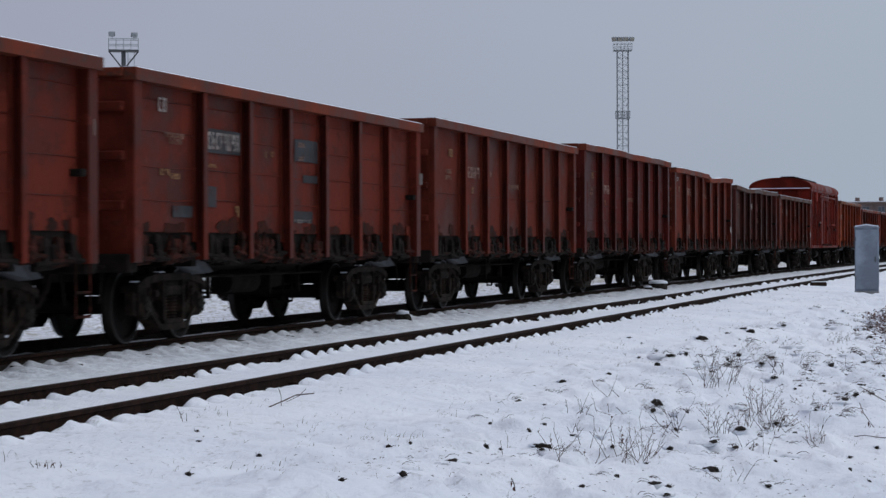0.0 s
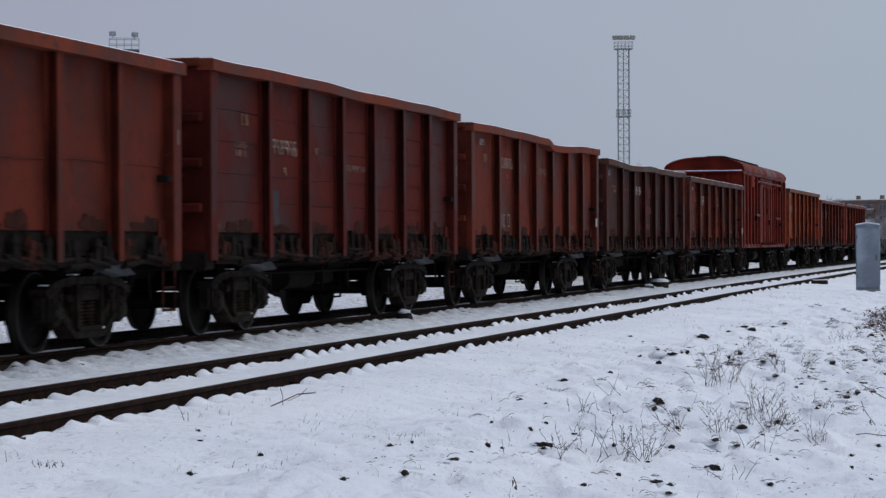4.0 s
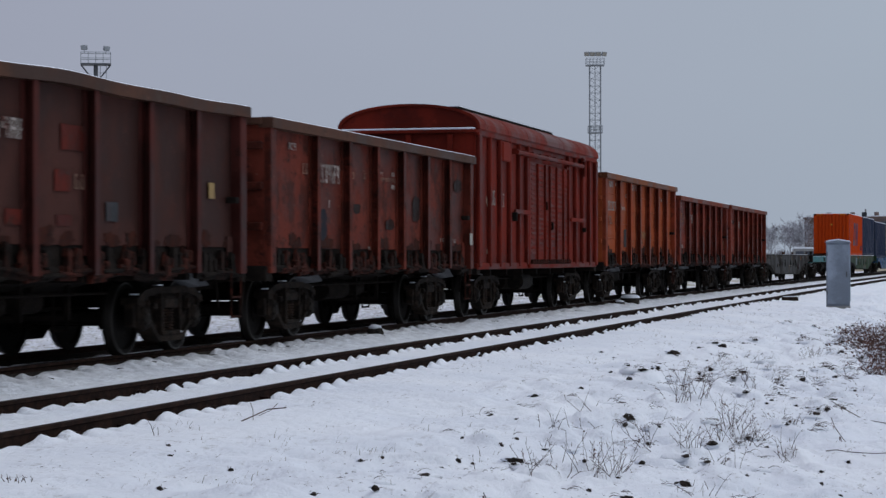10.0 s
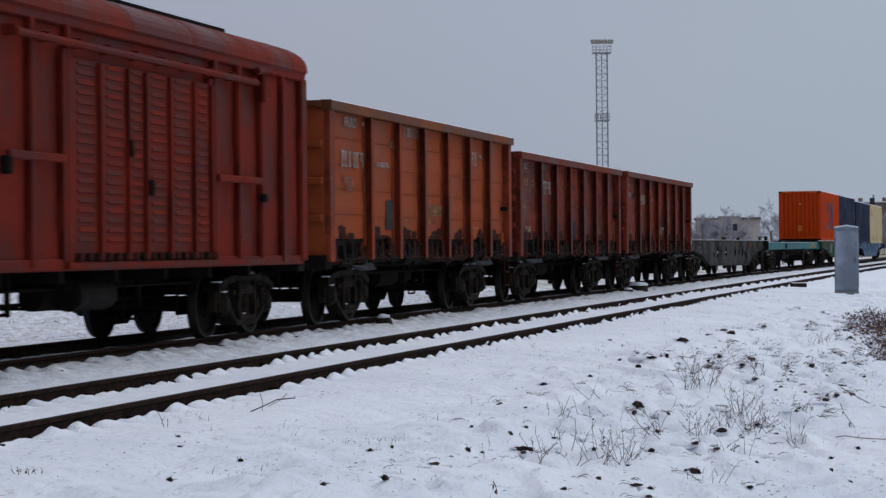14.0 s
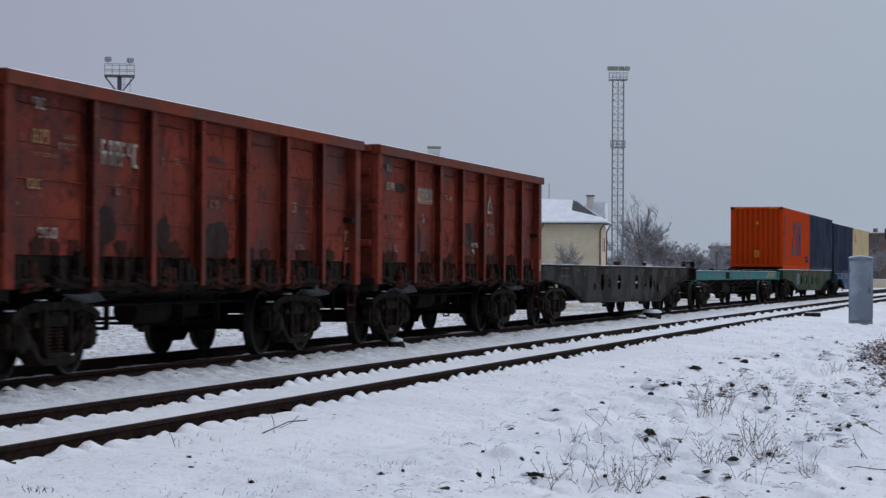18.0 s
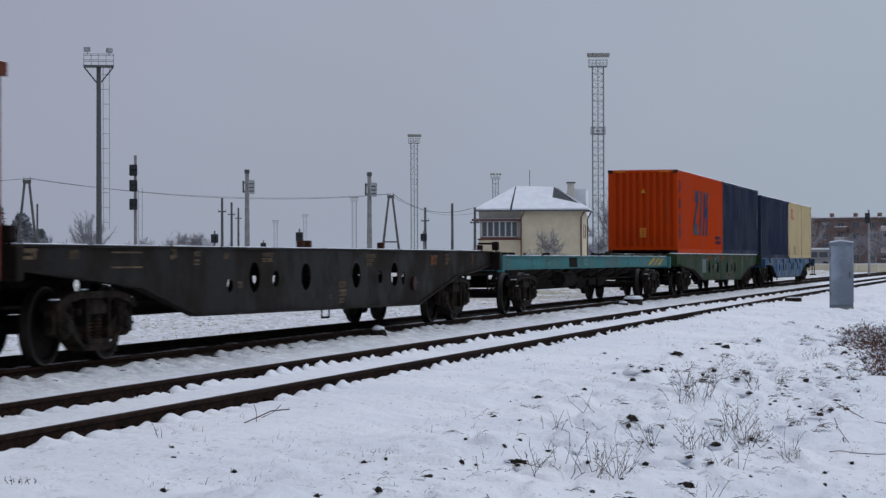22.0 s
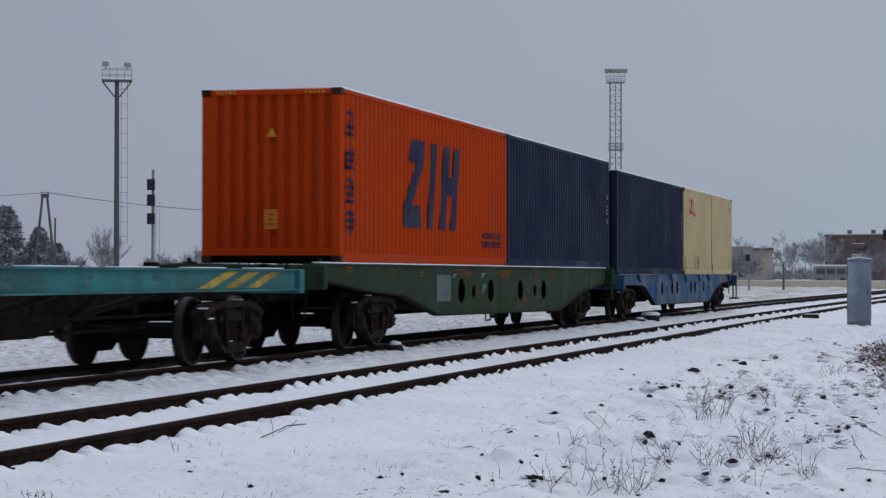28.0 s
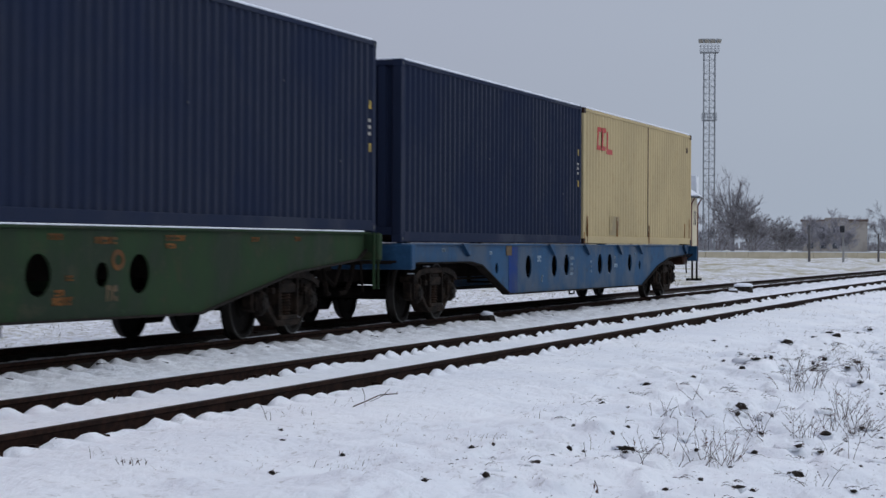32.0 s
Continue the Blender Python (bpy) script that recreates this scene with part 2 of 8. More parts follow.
PALE_MARK = painted("faded_pale_lettering", (0.20, 0.115, 0.085), (0.10, 0.04, 0.03), 0.9, 0.7, 1.2, big=3)
TAN_MARK = painted("faded_tan_lettering", (0.135, 0.098, 0.062), (0.05, 0.045, 0.04), 0.9, 0.7, 1.2, big=3)
GREY_PATCH = painted("slate_grey_overpaint", (0.045, 0.046, 0.05), (0.06, 0.02, 0.015), 0.5, 0.7, 1.2, big=2)
CARD = plain("dirty_card", (0.11, 0.085, 0.075), 0.7)
STICKER = plain("pale_sticker", (0.34, 0.32, 0.28), 0.6)
NAVY_SIGN = painted("navy_sign_paint", (0.0145, 0.0165, 0.050), (0.2, 0.05, 0.015), 0.18, 0.6)
RED_SIGN = plain("red_sign_paint", (0.45, 0.03, 0.02), 0.5)
YELLOW = plain("yellow_sticker", (0.50, 0.23, 0.015), 0.5)
BLACK = plain("black_sticker", (0.02, 0.02, 0.02), 0.5)
CONCRETE = rough_stuff("grey_concrete", (0.22, 0.22, 0.22), (0.30, 0.30, 0.30), 3, 0.9, 0.3)
GALV = plain("galvanised_steel", (0.42, 0.45, 0.48), 0.5, 0.3)
DARK_STEEL = plain("dark_painted_steel", (0.10, 0.105, 0.115), 0.6)
SIGNAL_BLACK = plain("signal_housing", (0.03, 0.033, 0.04), 0.6)
WOOD_POLE = rough_stuff("tarred_pole_wood", (0.095, 0.092, 0.095), (0.14, 0.135, 0.14), 2, 0.9, 0.4)
BARK = rough_stuff("frosted_bark", (0.16, 0.145, 0.145), (0.28, 0.27, 0.285), 1.5, 0.9, 0.4)
# twigs and needles: distance haze is mixed into the frost colours
TWIG = rough_stuff("frosted_hazed_twigs", (0.17, 0.16, 0.17), (0.33, 0.33, 0.36), 0.8, 0.95, 0.1)
NEEDLE = rough_stuff("frosted_hazed_needles", (0.15, 0.16, 0.175), (0.48, 0.50, 0.56), 1.3, 0.95, 0.2, lo=0.42, hi=0.62)
FROST_HAZE_TWIG = rough_stuff("rimed_hazed_twigs", (0.24, 0.235, 0.265), (0.38, 0.38, 0.42), 0.8, 0.95, 0.1)
DRY_GRASS = rough_stuff("dry_grass", (0.10, 0.075, 0.05), (0.24, 0.19, 0.14), 6, 0.9, 0.1)
STUBBLE = rough_stuff("dark_wet_stubble", (0.05, 0.042, 0.03), (0.15, 0.125, 0.08), 5, 0.9, 0.1)
WEED = rough_stuff("dry_weed_stems", (0.046, 0.028, 0.023), (0.105, 0.070, 0.060), 5, 0.9, 0.1)
DEAD_LEAF = rough_stuff("dead_brown_leaves", (0.095, 0.045, 0.037), (0.21, 0.120, 0.098), 4, 0.9, 0.1)
EARTH = rough_stuff("dark_wet_earth", (0.014, 0.011, 0.009), (0.036, 0.028, 0.023), 8, 0.95, 0.7)
CABINET_GREY = painted("blue_grey_cabinet_paint", (0.28, 0.325, 0.395), (0.14, 0.15, 0.16), 0.12, 0.5, 1.05, rub_off=0.2)

# ---------------------------------------------------------------- mesh helpers
def box(bm, x0, x1, y0, y1, z0, z1, bevel=0.0):
    vs = [bm.verts.new((x, y, z)) for x in (x0, x1) for y in (y0, y1) for z in (z0, z1)]
    fs = [bm.faces.new([vs[i] for i in q]) for q in ((0, 1, 3, 2), (4, 6, 7, 5), (0, 4, 5, 1), (2, 3, 7, 6), (0, 2, 6, 4), (1, 5, 7, 3))]
    if bevel:
        es = list({e for f in fs for e in f.edges})
        bmesh.ops.bevel(bm, geom=es, offset=bevel, segments=1, affect="EDGES", clamp_overlap=True)
    return bm


def prism(bm, ring, a, b):
    """Sides and caps between two equally long rings of points."""
    va = [bm.verts.new(p) for p in a]
    vb = [bm.verts.new(p) for p in b]
    k = len(va)
    for i in range(k):
        bm.faces.new((va[i], va[(i + 1) % k], vb[(i + 1) % k], vb[i]))
    if ring:
        bm.faces.new(va[::-1])
        bm.faces.new(vb)
    return bm


def rod(bm, p, q, r0, r1=None, sides=8, caps=True):
    p, q = Vector(p), Vector(q)
    r1 = r0 if r1 is None else r1
    d = (q - p).normalized()
    u = d.orthogonal().normalized()
    w = d.cross(u)
    ring = [(math.cos(2 * math.pi * i / sides), math.sin(2 * math.pi * i / sides)) for i in range(sides)]
    return prism(bm, caps, [p + (u * c + w * s) * r0 for c, s in ring], [q + (u * c + w * s) * r1 for c, s in ring])


def lathe_x(bm, profile, sides=32, y=0.0, z=0.0):
    """Turn (x, radius) pairs about the x axis."""
    rings = []
    for x, r in profile:
        rings.append([bm.verts.new((x, y + r * math.cos(2 * math.pi * i / sides), z + r * math.sin(2 * math.pi * i / sides))) for i in range(sides)])
    for a, b in zip(rings, rings[1:]):
        for i in range(sides):
            bm.faces.new((a[i], a[(i + 1) % sides], b[(i + 1) % sides], b[i]))
    bm.faces.new(rings[0][::-1])
    bm.faces.new(rings[-1])
    return bm


def plate(bm, outline, holes, x0, x1):
    """A plate in the y-z plane with holes, from x0 to x1."""
    edges = []
    for loop in (outline, *holes):
        vs = [bm.verts.new((x0, y, z)) for y, z in loop]
        edges += [bm.edges.new((vs[i], vs[(i + 1) % len(vs)])) for i in range(len(vs))]
    got = bmesh.ops.triangle_fill(bm, use_beauty=True, use_dissolve=False, edges=edges)
    fs = [g for g in got["geom"] if isinstance(g, bmesh.types.BMFace)]
    ext = bmesh.ops.extrude_face_region(bm, geom=fs)
    bmesh.ops.translate(bm, vec=(x1 - x0, 0, 0), verts=[g for g in ext["geom"] if isinstance(g, bmesh.types.BMVert)])
    return bm


def oval(y, z, ry, rz, k=20):
    return [(y + ry * math.cos(2 * math.pi * i / k), z + rz * math.sin(2 * math.pi * i / k)) for i in range(k)]


def mesh_of(name, bm, material, smooth=False):
    bmesh.ops.recalc_face_normals(bm, faces=bm.faces[:])
    me = bpy.data.meshes.new(name)
    bm.to_mesh(me)
    bm.free()
    me.materials.append(material)
    if smooth:
        me.polygons.foreach_set("use_smooth", [True] * len(me.polygons))
    return me


def part(name, bm, material, parent, label="", at=None, smooth=False):
    """One mesh object under a thing or a part; bm may be a mesh that is shared."""
    me = bm if isinstance(bm, bpy.types.Mesh) else mesh_of(name, bm, material, smooth)
    ob = new(name, me)
    ob.parent = parent
    if at is not None:
        ob.matrix_basis = at
    return tagged(ob, label=label)


def thing(name, label, category, group="", kind="", at=None):
    ob = new(name)
    ob.empty_display_size = 0.3
    if at is not None:
        ob.matrix_basis = at
    return tagged(ob, label, category, group, kind)


def B():
    return bmesh.new()


def one_box(*a, bevel=0.0):
    return box(B(), *a, bevel=bevel)


def loft(bm, ys, section, shift):
    """A closed bar along y whose section may wander: section is a list of (x, z), shift gives (dx, dz) at y."""
    rings = []
    for y in ys:
        dx, dz = shift(y)
        rings.append([bm.verts.new((x + dx, y, z + dz)) for x, z in section])
    k = len(section)
    for a, b in zip(rings, rings[1:]):
        for i in range(k):
            bm.faces.new((a[i], a[(i + 1) % k], b[(i + 1) % k], b[i]))
    bm.faces.new(rings[0][::-1])
    bm.faces.new(rings[-1])
    return bm


def span(a, b, n):
    return [a + (b - a) * i / n for i in range(n + 1)]

# ---------------------------------------------------------------- ground and track
SLEEPER = 0.545


def smooth_step(a, b, v):
    t = np.clip((v - a) / (b - a), 0, 1)
    return t * t * (3 - 2 * t)


def value_noise(x, y, cell, seed):
    """Smooth lattice noise for arrays, about -1 to 1."""
    gx, gy = x / cell, y / cell
    ix, iy = np.floor(gx), np.floor(gy)
    fx, fy = gx - ix, gy - iy
    fx, fy = fx * fx * (3 - 2 * fx), fy * fy * (3 - 2 * fy)

    def h(a, b):
        v = np.sin(a * 127.1 + b * 311.7 + seed * 74.7) * 43758.5453
        return (v - np.floor(v)) * 2 - 1

    return (h(ix, iy) * (1 - fx) + h(ix + 1, iy) * fx) * (1 - fy) + (h(ix, iy + 1) * (1 - fx) + h(ix + 1, iy + 1) * fx) * fy


def ground_z(x, y):
    """Height of the snow; works on arrays."""
    x, y = np.asarray(x, float), np.asarray(y, float)
    c = x - 0.5 * BEND * np.clip(y - 30, -60, 400) ** 2
    far = smooth_step(90, 160, y)
    # cess and slope on the camera's side
    z = -0.12 - 0.13 * smooth_step(-6.6, -5.0, c) - (0.30 + 0.1 * smooth_step(20, 45, y)) * smooth_step(-5.2, -1.2, c) * (1 - far)
    # field behind the train
    z = np.where(c < -13.4, -0.06 - 0.22 * smooth_step(-13.4, -15.5, c) + 0.25 * smooth_step(-17, -24, c) * smooth_step(20, 60, y), z)
    mid = (c > -13.4) & (c < -9.6)
    z = np.where(mid, -0.13 + 0.06 * smooth_step(-9.7, -10.6, c), z)
    # lumps
    near = 1 - smooth_step(75, 150, y)
    lum = 0.030 * value_noise(x, y, 0.9, 1) + 0.022 * value_noise(x, y, 0.42, 2) + 0.020 * value_noise(x, y, 0.24, 3) + 0.009 * value_noise(x, y, 0.13, 4)
    bank = smooth_step(-6.4, -5.2, c)
    z = z + lum * near * (0.35 + 1.25 * bank) + (0.04 + 0.03 * smooth_step(16, 22, y)) * bank * near * value_noise(x, y, 2.3, 5) + 0.035 * bank * near * np.abs(value_noise(x, y, 0.6, 15)) ** 0.5
    lip = value_noise(x * 1.0 + y * 0.25, y * 0.55, 0.38, 21)
    z = z + 0.10 * smooth_step(-5.2, -4.2, c) * (1 - smooth_step(-1.7, -1.0, c)) * near * smooth_step(0.15, 0.40, lip) * (1.2 - lip)
    z = z + 0.10 * smooth_step(-16, -20, c) * value_noise(x, y, 3.1, 7) + smooth_step(-14.6, -16.5, c) * (0.06 * value_noise(x, y, 0.75, 8) + 0.035 * value_noise(x, y, 0.4, 18))
    # trodden, crumbly snow over the sleeper ends beside the train
    crumb = smooth_step(0.85, 1.05, c - TRAIN_X) * (1 - smooth_step(1.7, 2.3, c - TRAIN_X)) * near
    z = z + crumb * (0.022 * value_noise(x + 0.5 * y, y, 0.22, 31) + 0.016 * value_noise(x, y, 0.12, 32))
    # snow pillows on the sleepers beside each rail, hollows between them
    ph = 2 * np.abs(np.cos(np.pi * y / SLEEPER + 0.08 * value_noise(x * 0, y, 2.1, 9))) ** 0.6 - 1
    jit = 0.75 + 0.45 * value_noise(x * 0, y, SLEEPER, 11)
    for mid_x, amp in ((NEAR_X, 0.008), (TRAIN_X, 0.046)):
        z = z + amp * near * (ph + 0.5 * value_noise(x, y, 0.16, 27)) * np.exp(-((np.abs(c - mid_x) - 1.12) / 0.24) ** 4)
    for rail, lift, amp in ((NEAR_X - 0.8, -0.012, 0.062), (NEAR_X + 0.8, -0.012, 0.056), (TRAIN_X - 0.8, -0.035, 0.026), (TRAIN_X + 0.8, -0.035, 0.032)):
        d = np.abs(c - rail)
        z = z + (lift + near * amp * (1 + 0.25 * smooth_step(20, 34, y)) * (ph * jit + 0.4 * value_noise(x * 1.3, y, 0.19, 23) + 0.45 * value_noise(x, y, 0.10, 24))) * np.exp(-((d - 0.13 + 0.055 * smooth_step(16, 32, y)) / (0.11 - 0.05 * smooth_step(16, 32, y))) ** 2) - 0.05 * np.exp(-(d / 0.05) ** 2)
    # steep little drifts against the grit of the train's rail
    d = c - TRAIN_X - 0.8
    z = z + 0.046 * near * np.clip(ph, 0, 1) * (0.7 + 0.6 * value_noise(x * 0, y, 0.31, 28)) * np.exp(-((d - 0.21) / 0.09) ** 2)
    return z


def graded(parts):
    out = []
    for a, b, step in parts:
        out += list(np.arange(a, b, step))
    return np.array(out)


gx = graded([(-2600, -600, 200), (-600, -120, 30), (-120, -40, 5), (-40, -24, 0.8), (-24, -13.2, 0.2), (-13.2, -11.0, 0.06), (-11.0, -10.68, 0.025), (-10.68, -9.35, 0.05), (-9.35, -8.6, 0.025), (-8.6, -7.7, 0.06), (-7.7, -7.0, 0.025), (-7.0, -6.2, 0.06), (-6.2, -0.6, 0.06), (-0.6, 1.2, 0.15), (1.2, 12, 1.2), (12, 120, 12), (120, 2700, 215)])
gy = graded([(-400, -60, 40), (-60, 8, 4), (8, 30, 0.04), (30, 72, 0.09), (72, 110, 0.45), (110, 200, 3), (200, 600, 25), (600, 3300, 180)])
GX, GY = np.meshgrid(gx, gy, indexing="ij")
GZ = ground_z(GX, GY)
nx, ny = GX.shape
co = np.stack([GX, GY, GZ], -1).reshape(-1, 3)
idx = np.arange(nx * ny).reshape(nx, ny)
quads = np.stack([idx[:-1, :-1], idx[1:, :-1], idx[1:, 1:], idx[:-1, 1:]], -1).reshape(-1, 4)
gm = bpy.data.meshes.new("ground")
gm.vertices.add(len(co))
gm.vertices.foreach_set("co", co.ravel())
gm.loops.add(quads.size)
gm.loops.foreach_set("vertex_index", quads.ravel().astype(np.int32))
gm.polygons.add(len(quads))
gm.polygons.foreach_set("loop_start", np.arange(0, quads.size, 4, dtype=np.int32))
gm.polygons.foreach_set("use_smooth", np.ones(len(quads), bool))
gm.update(calc_edges=True)
gm.validate()
gm.materials.append(SNOW)
tagged(new("ground", gm), "snow-covered ground with dry grass showing through", "ground", kind="structure")


def gz(x, y):
    return float(ground_z(np.array([x]), np.array([y]))[0])


RAIL_PROFILE = [(-0.0375, 0.0), (0.0375, 0.0), (0.0375, -0.032), (0.011, -0.05), (0.011, -0.145), (0.07, -0.165), (0.07, -0.18), (-0.07, -0.18), (-0.07, -0.165), (-0.011, -0.145), (-0.011, -0.05), (-0.0375, -0.032)]


def track(centre, top, label, strip=0.0):
    t = thing("railway_track", label, "railway track", "railway tracks", "structure")
    ys = span(-40, 120, 80) + span(120, 420, 60)[1:]
    for s in (-1, 1):
        bm = loft(B(), ys, [(centre + s * 0.7975 + x, top + z) for x, z in RAIL_PROFILE], lambda y: (bend(y), 0))
        part("rail", bm, RAIL_STEEL, t, "rusty brown steel rail")
        if strip:                                         # rusty grit that the wheels keep bare
            bm = loft(B(), ys, [(centre + s * 0.7975 + 0.012, top - 0.2), (centre + s * 0.7975 + strip, top - 0.2), (centre + s * 0.7975 + strip, top - 0.125), (centre + s * 0.7975 + 0.012, top - 0.085)], lambda y: (bend(y), 0))
            tagged(part("grit", bm, EARTH, t, "dark rusty grit beside the rail"), kind="stuff")
        fas, caps = B(), B()
        for i in range(16, 150):
            y = i * SLEEPER
            x = centre + bend(y) + s * 0.7975
            for side in (-1, 1):
                j, q = random.uniform(-0.03, 0.03), random.random()
                if q < (0.3 if strip else 0.9):            # chair plate and bolt, low beside the rail
                    reach, half, up = random.uniform(0.085, 0.12), random.uniform(0.03, 0.05), random.uniform(0.085, 0.12)
                    box(fas, *sorted((x + side * 0.01, x + side * reach)), y + 0.2725 + j - half, y + 0.2725 + j + half, top - 0.2, top - up)
                if 0.2 < q < 0.36 and not strip:           # bent spring clip, some with a roll of snow on it
                    c = Vector((x + side * 0.10, y + j, top - 0.13))
                    ring = [c + Vector((side * 0.02 * math.sin(a), 0.065 * math.cos(a), 0.065 * math.sin(a))) for a in span(0.0, math.pi, 6)]
                    for p0, p1 in zip(ring, ring[1:]):
                        rod(fas, p0, p1, 0.011, None, 5, False)
                        if q < 0.24:
                            rod(caps, p0 + Vector((0, 0, 0.014)), p1 + Vector((0, 0, 0.014)), 0.013, None, 5, False)
        tagged(part("rail_fastening", fas, RAIL_STEEL, t, "rusty rail clips half under snow"), kind="stuff")
        if strip:
            caps.free()
        else:
            tagged(part("clip_snow", caps, SNOW_CAP, t, "rolls of snow on the rail clips"), kind="stuff")
    if strip:                                             # thin dark slabs as painted shade between the snow pillows
        ends = B()
        for i in range(16, 110):
            for k in range(random.randint(0, 1)):
                y, a = i * SLEEPER + random.uniform(-0.2, 0.2), random.uniform(0.98, 1.35)
                x, q, dy = centre + bend(y) + a, random.uniform(0.03, 0.12), random.uniform(0.006, 0.014)
                h = gz(x, y)
                prism(ends, True, [(x - q, y - dy, h - 0.05), (x - q, y + dy, h - 0.05), (x - q, y, h + 0.012)], [(x + q, y - dy + 0.06, h - 0.05), (x + q, y + dy + 0.06, h - 0.05), (x + q, y + 0.06, gz(x + q, y) + 0.008)])
        tagged(part("sleeper_end", ends, EARTH, t, "dark streaks standing for shade between the snow pillows"), kind="stuff")
    return t


track(NEAR_X, 0.0, "snow-covered railway track with rusty dark rails")
track(TRAIN_X, TRAIN_RAIL_Z, "railway track under the train with rusty dark rails", 0.15)

# ---------------------------------------------------------------- the train
WHEEL_R = 0.4785
MOVERS = []      # (thing, place of its middle along the train)
WHEELS = []      # (wheelset, y, z in its wagon)


def wheel_mesh():
    bm = B()
    lathe_x(bm, [(-0.055, 0.10), (-0.055, 0.17), (-0.02, 0.20), (-0.015, 0.39), (-0.06, 0.41), (-0.065, 0.47), (-0.06, WHEEL_R), (0.035, WHEEL_R + 0.004),
                 (0.045, 0.505), (0.065, 0.505), (0.07, 0.42), (0.03, 0.40), (0.035, 0.20), (0.09, 0.16), (0.09, 0.10)], 36)
    return mesh_of("wheel", bm, WHEEL_STEEL)


def axle_mesh():
    bm = B()
    lathe_x(bm, [(-1.12, 0.065), (-0.9, 0.07), (-0.86, 0.1), (-0.65, 0.1), (-0.6, 0.085), (0.6, 0.085), (0.65, 0.1), (0.86, 0.1), (0.9, 0.07), (1.12, 0.065)], 16)
    for s in (-1, 1):                                     # end cap with bolts
        lathe_x(bm, [(s * 1.10, 0.12), (s * 1.14, 0.115), (s * 1.15, 0.05)], 16)
        for i in range(6):
            a = i * math.pi / 3
            box(bm, s * 1.14 - 0.02, s * 1.14 + 0.02, 0.08 * math.cos(a) - 0.015, 0.08 * math.cos(a) + 0.015, 0.08 * math.sin(a) - 0.015, 0.08 * math.sin(a) + 0.015)
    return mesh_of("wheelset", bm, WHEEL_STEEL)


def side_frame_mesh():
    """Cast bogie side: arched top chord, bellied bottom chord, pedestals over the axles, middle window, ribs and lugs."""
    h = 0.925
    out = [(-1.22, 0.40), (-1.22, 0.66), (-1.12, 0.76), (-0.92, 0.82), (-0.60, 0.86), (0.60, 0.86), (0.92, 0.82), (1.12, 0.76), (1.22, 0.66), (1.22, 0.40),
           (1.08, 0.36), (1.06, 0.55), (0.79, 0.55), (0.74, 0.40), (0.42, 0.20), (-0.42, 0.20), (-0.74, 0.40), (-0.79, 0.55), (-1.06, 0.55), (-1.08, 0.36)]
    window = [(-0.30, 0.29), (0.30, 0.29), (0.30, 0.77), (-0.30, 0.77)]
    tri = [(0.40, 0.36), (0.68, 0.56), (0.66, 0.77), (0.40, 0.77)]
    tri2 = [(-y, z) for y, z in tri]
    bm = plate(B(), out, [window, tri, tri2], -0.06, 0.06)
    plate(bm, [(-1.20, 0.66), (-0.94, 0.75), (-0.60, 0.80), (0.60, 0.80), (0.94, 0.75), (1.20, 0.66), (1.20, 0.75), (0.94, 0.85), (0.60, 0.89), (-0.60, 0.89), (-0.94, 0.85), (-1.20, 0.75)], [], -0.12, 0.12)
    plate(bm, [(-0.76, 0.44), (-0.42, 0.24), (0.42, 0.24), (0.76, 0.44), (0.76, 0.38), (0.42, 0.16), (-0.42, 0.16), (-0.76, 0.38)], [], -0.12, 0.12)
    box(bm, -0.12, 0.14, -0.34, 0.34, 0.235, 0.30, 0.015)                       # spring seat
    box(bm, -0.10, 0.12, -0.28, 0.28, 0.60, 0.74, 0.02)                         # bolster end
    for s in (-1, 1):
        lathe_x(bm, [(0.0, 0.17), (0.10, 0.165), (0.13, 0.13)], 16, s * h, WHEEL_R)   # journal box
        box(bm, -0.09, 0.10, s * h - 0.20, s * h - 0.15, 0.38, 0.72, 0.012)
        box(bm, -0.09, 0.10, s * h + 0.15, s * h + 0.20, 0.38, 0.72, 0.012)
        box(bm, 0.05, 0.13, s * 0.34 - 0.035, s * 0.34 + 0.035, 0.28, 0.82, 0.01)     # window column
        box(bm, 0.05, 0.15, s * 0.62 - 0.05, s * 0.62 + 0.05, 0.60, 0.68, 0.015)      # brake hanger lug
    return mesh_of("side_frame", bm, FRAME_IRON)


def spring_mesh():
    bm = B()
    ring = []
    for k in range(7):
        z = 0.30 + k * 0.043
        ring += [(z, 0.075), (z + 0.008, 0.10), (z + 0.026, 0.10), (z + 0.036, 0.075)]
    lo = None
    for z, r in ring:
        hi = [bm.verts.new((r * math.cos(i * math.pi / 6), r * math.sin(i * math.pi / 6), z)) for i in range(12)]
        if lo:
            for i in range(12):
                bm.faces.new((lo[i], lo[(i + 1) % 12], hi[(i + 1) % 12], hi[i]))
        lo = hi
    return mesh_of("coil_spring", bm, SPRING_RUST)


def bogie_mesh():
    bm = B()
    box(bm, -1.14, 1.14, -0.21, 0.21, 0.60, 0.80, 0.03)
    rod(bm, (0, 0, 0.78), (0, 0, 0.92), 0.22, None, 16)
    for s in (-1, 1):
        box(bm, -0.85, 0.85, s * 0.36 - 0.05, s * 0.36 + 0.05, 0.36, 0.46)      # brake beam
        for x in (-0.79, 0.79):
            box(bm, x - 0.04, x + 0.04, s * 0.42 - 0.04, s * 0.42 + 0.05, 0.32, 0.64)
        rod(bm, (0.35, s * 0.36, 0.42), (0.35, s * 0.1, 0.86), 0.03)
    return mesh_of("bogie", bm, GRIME)


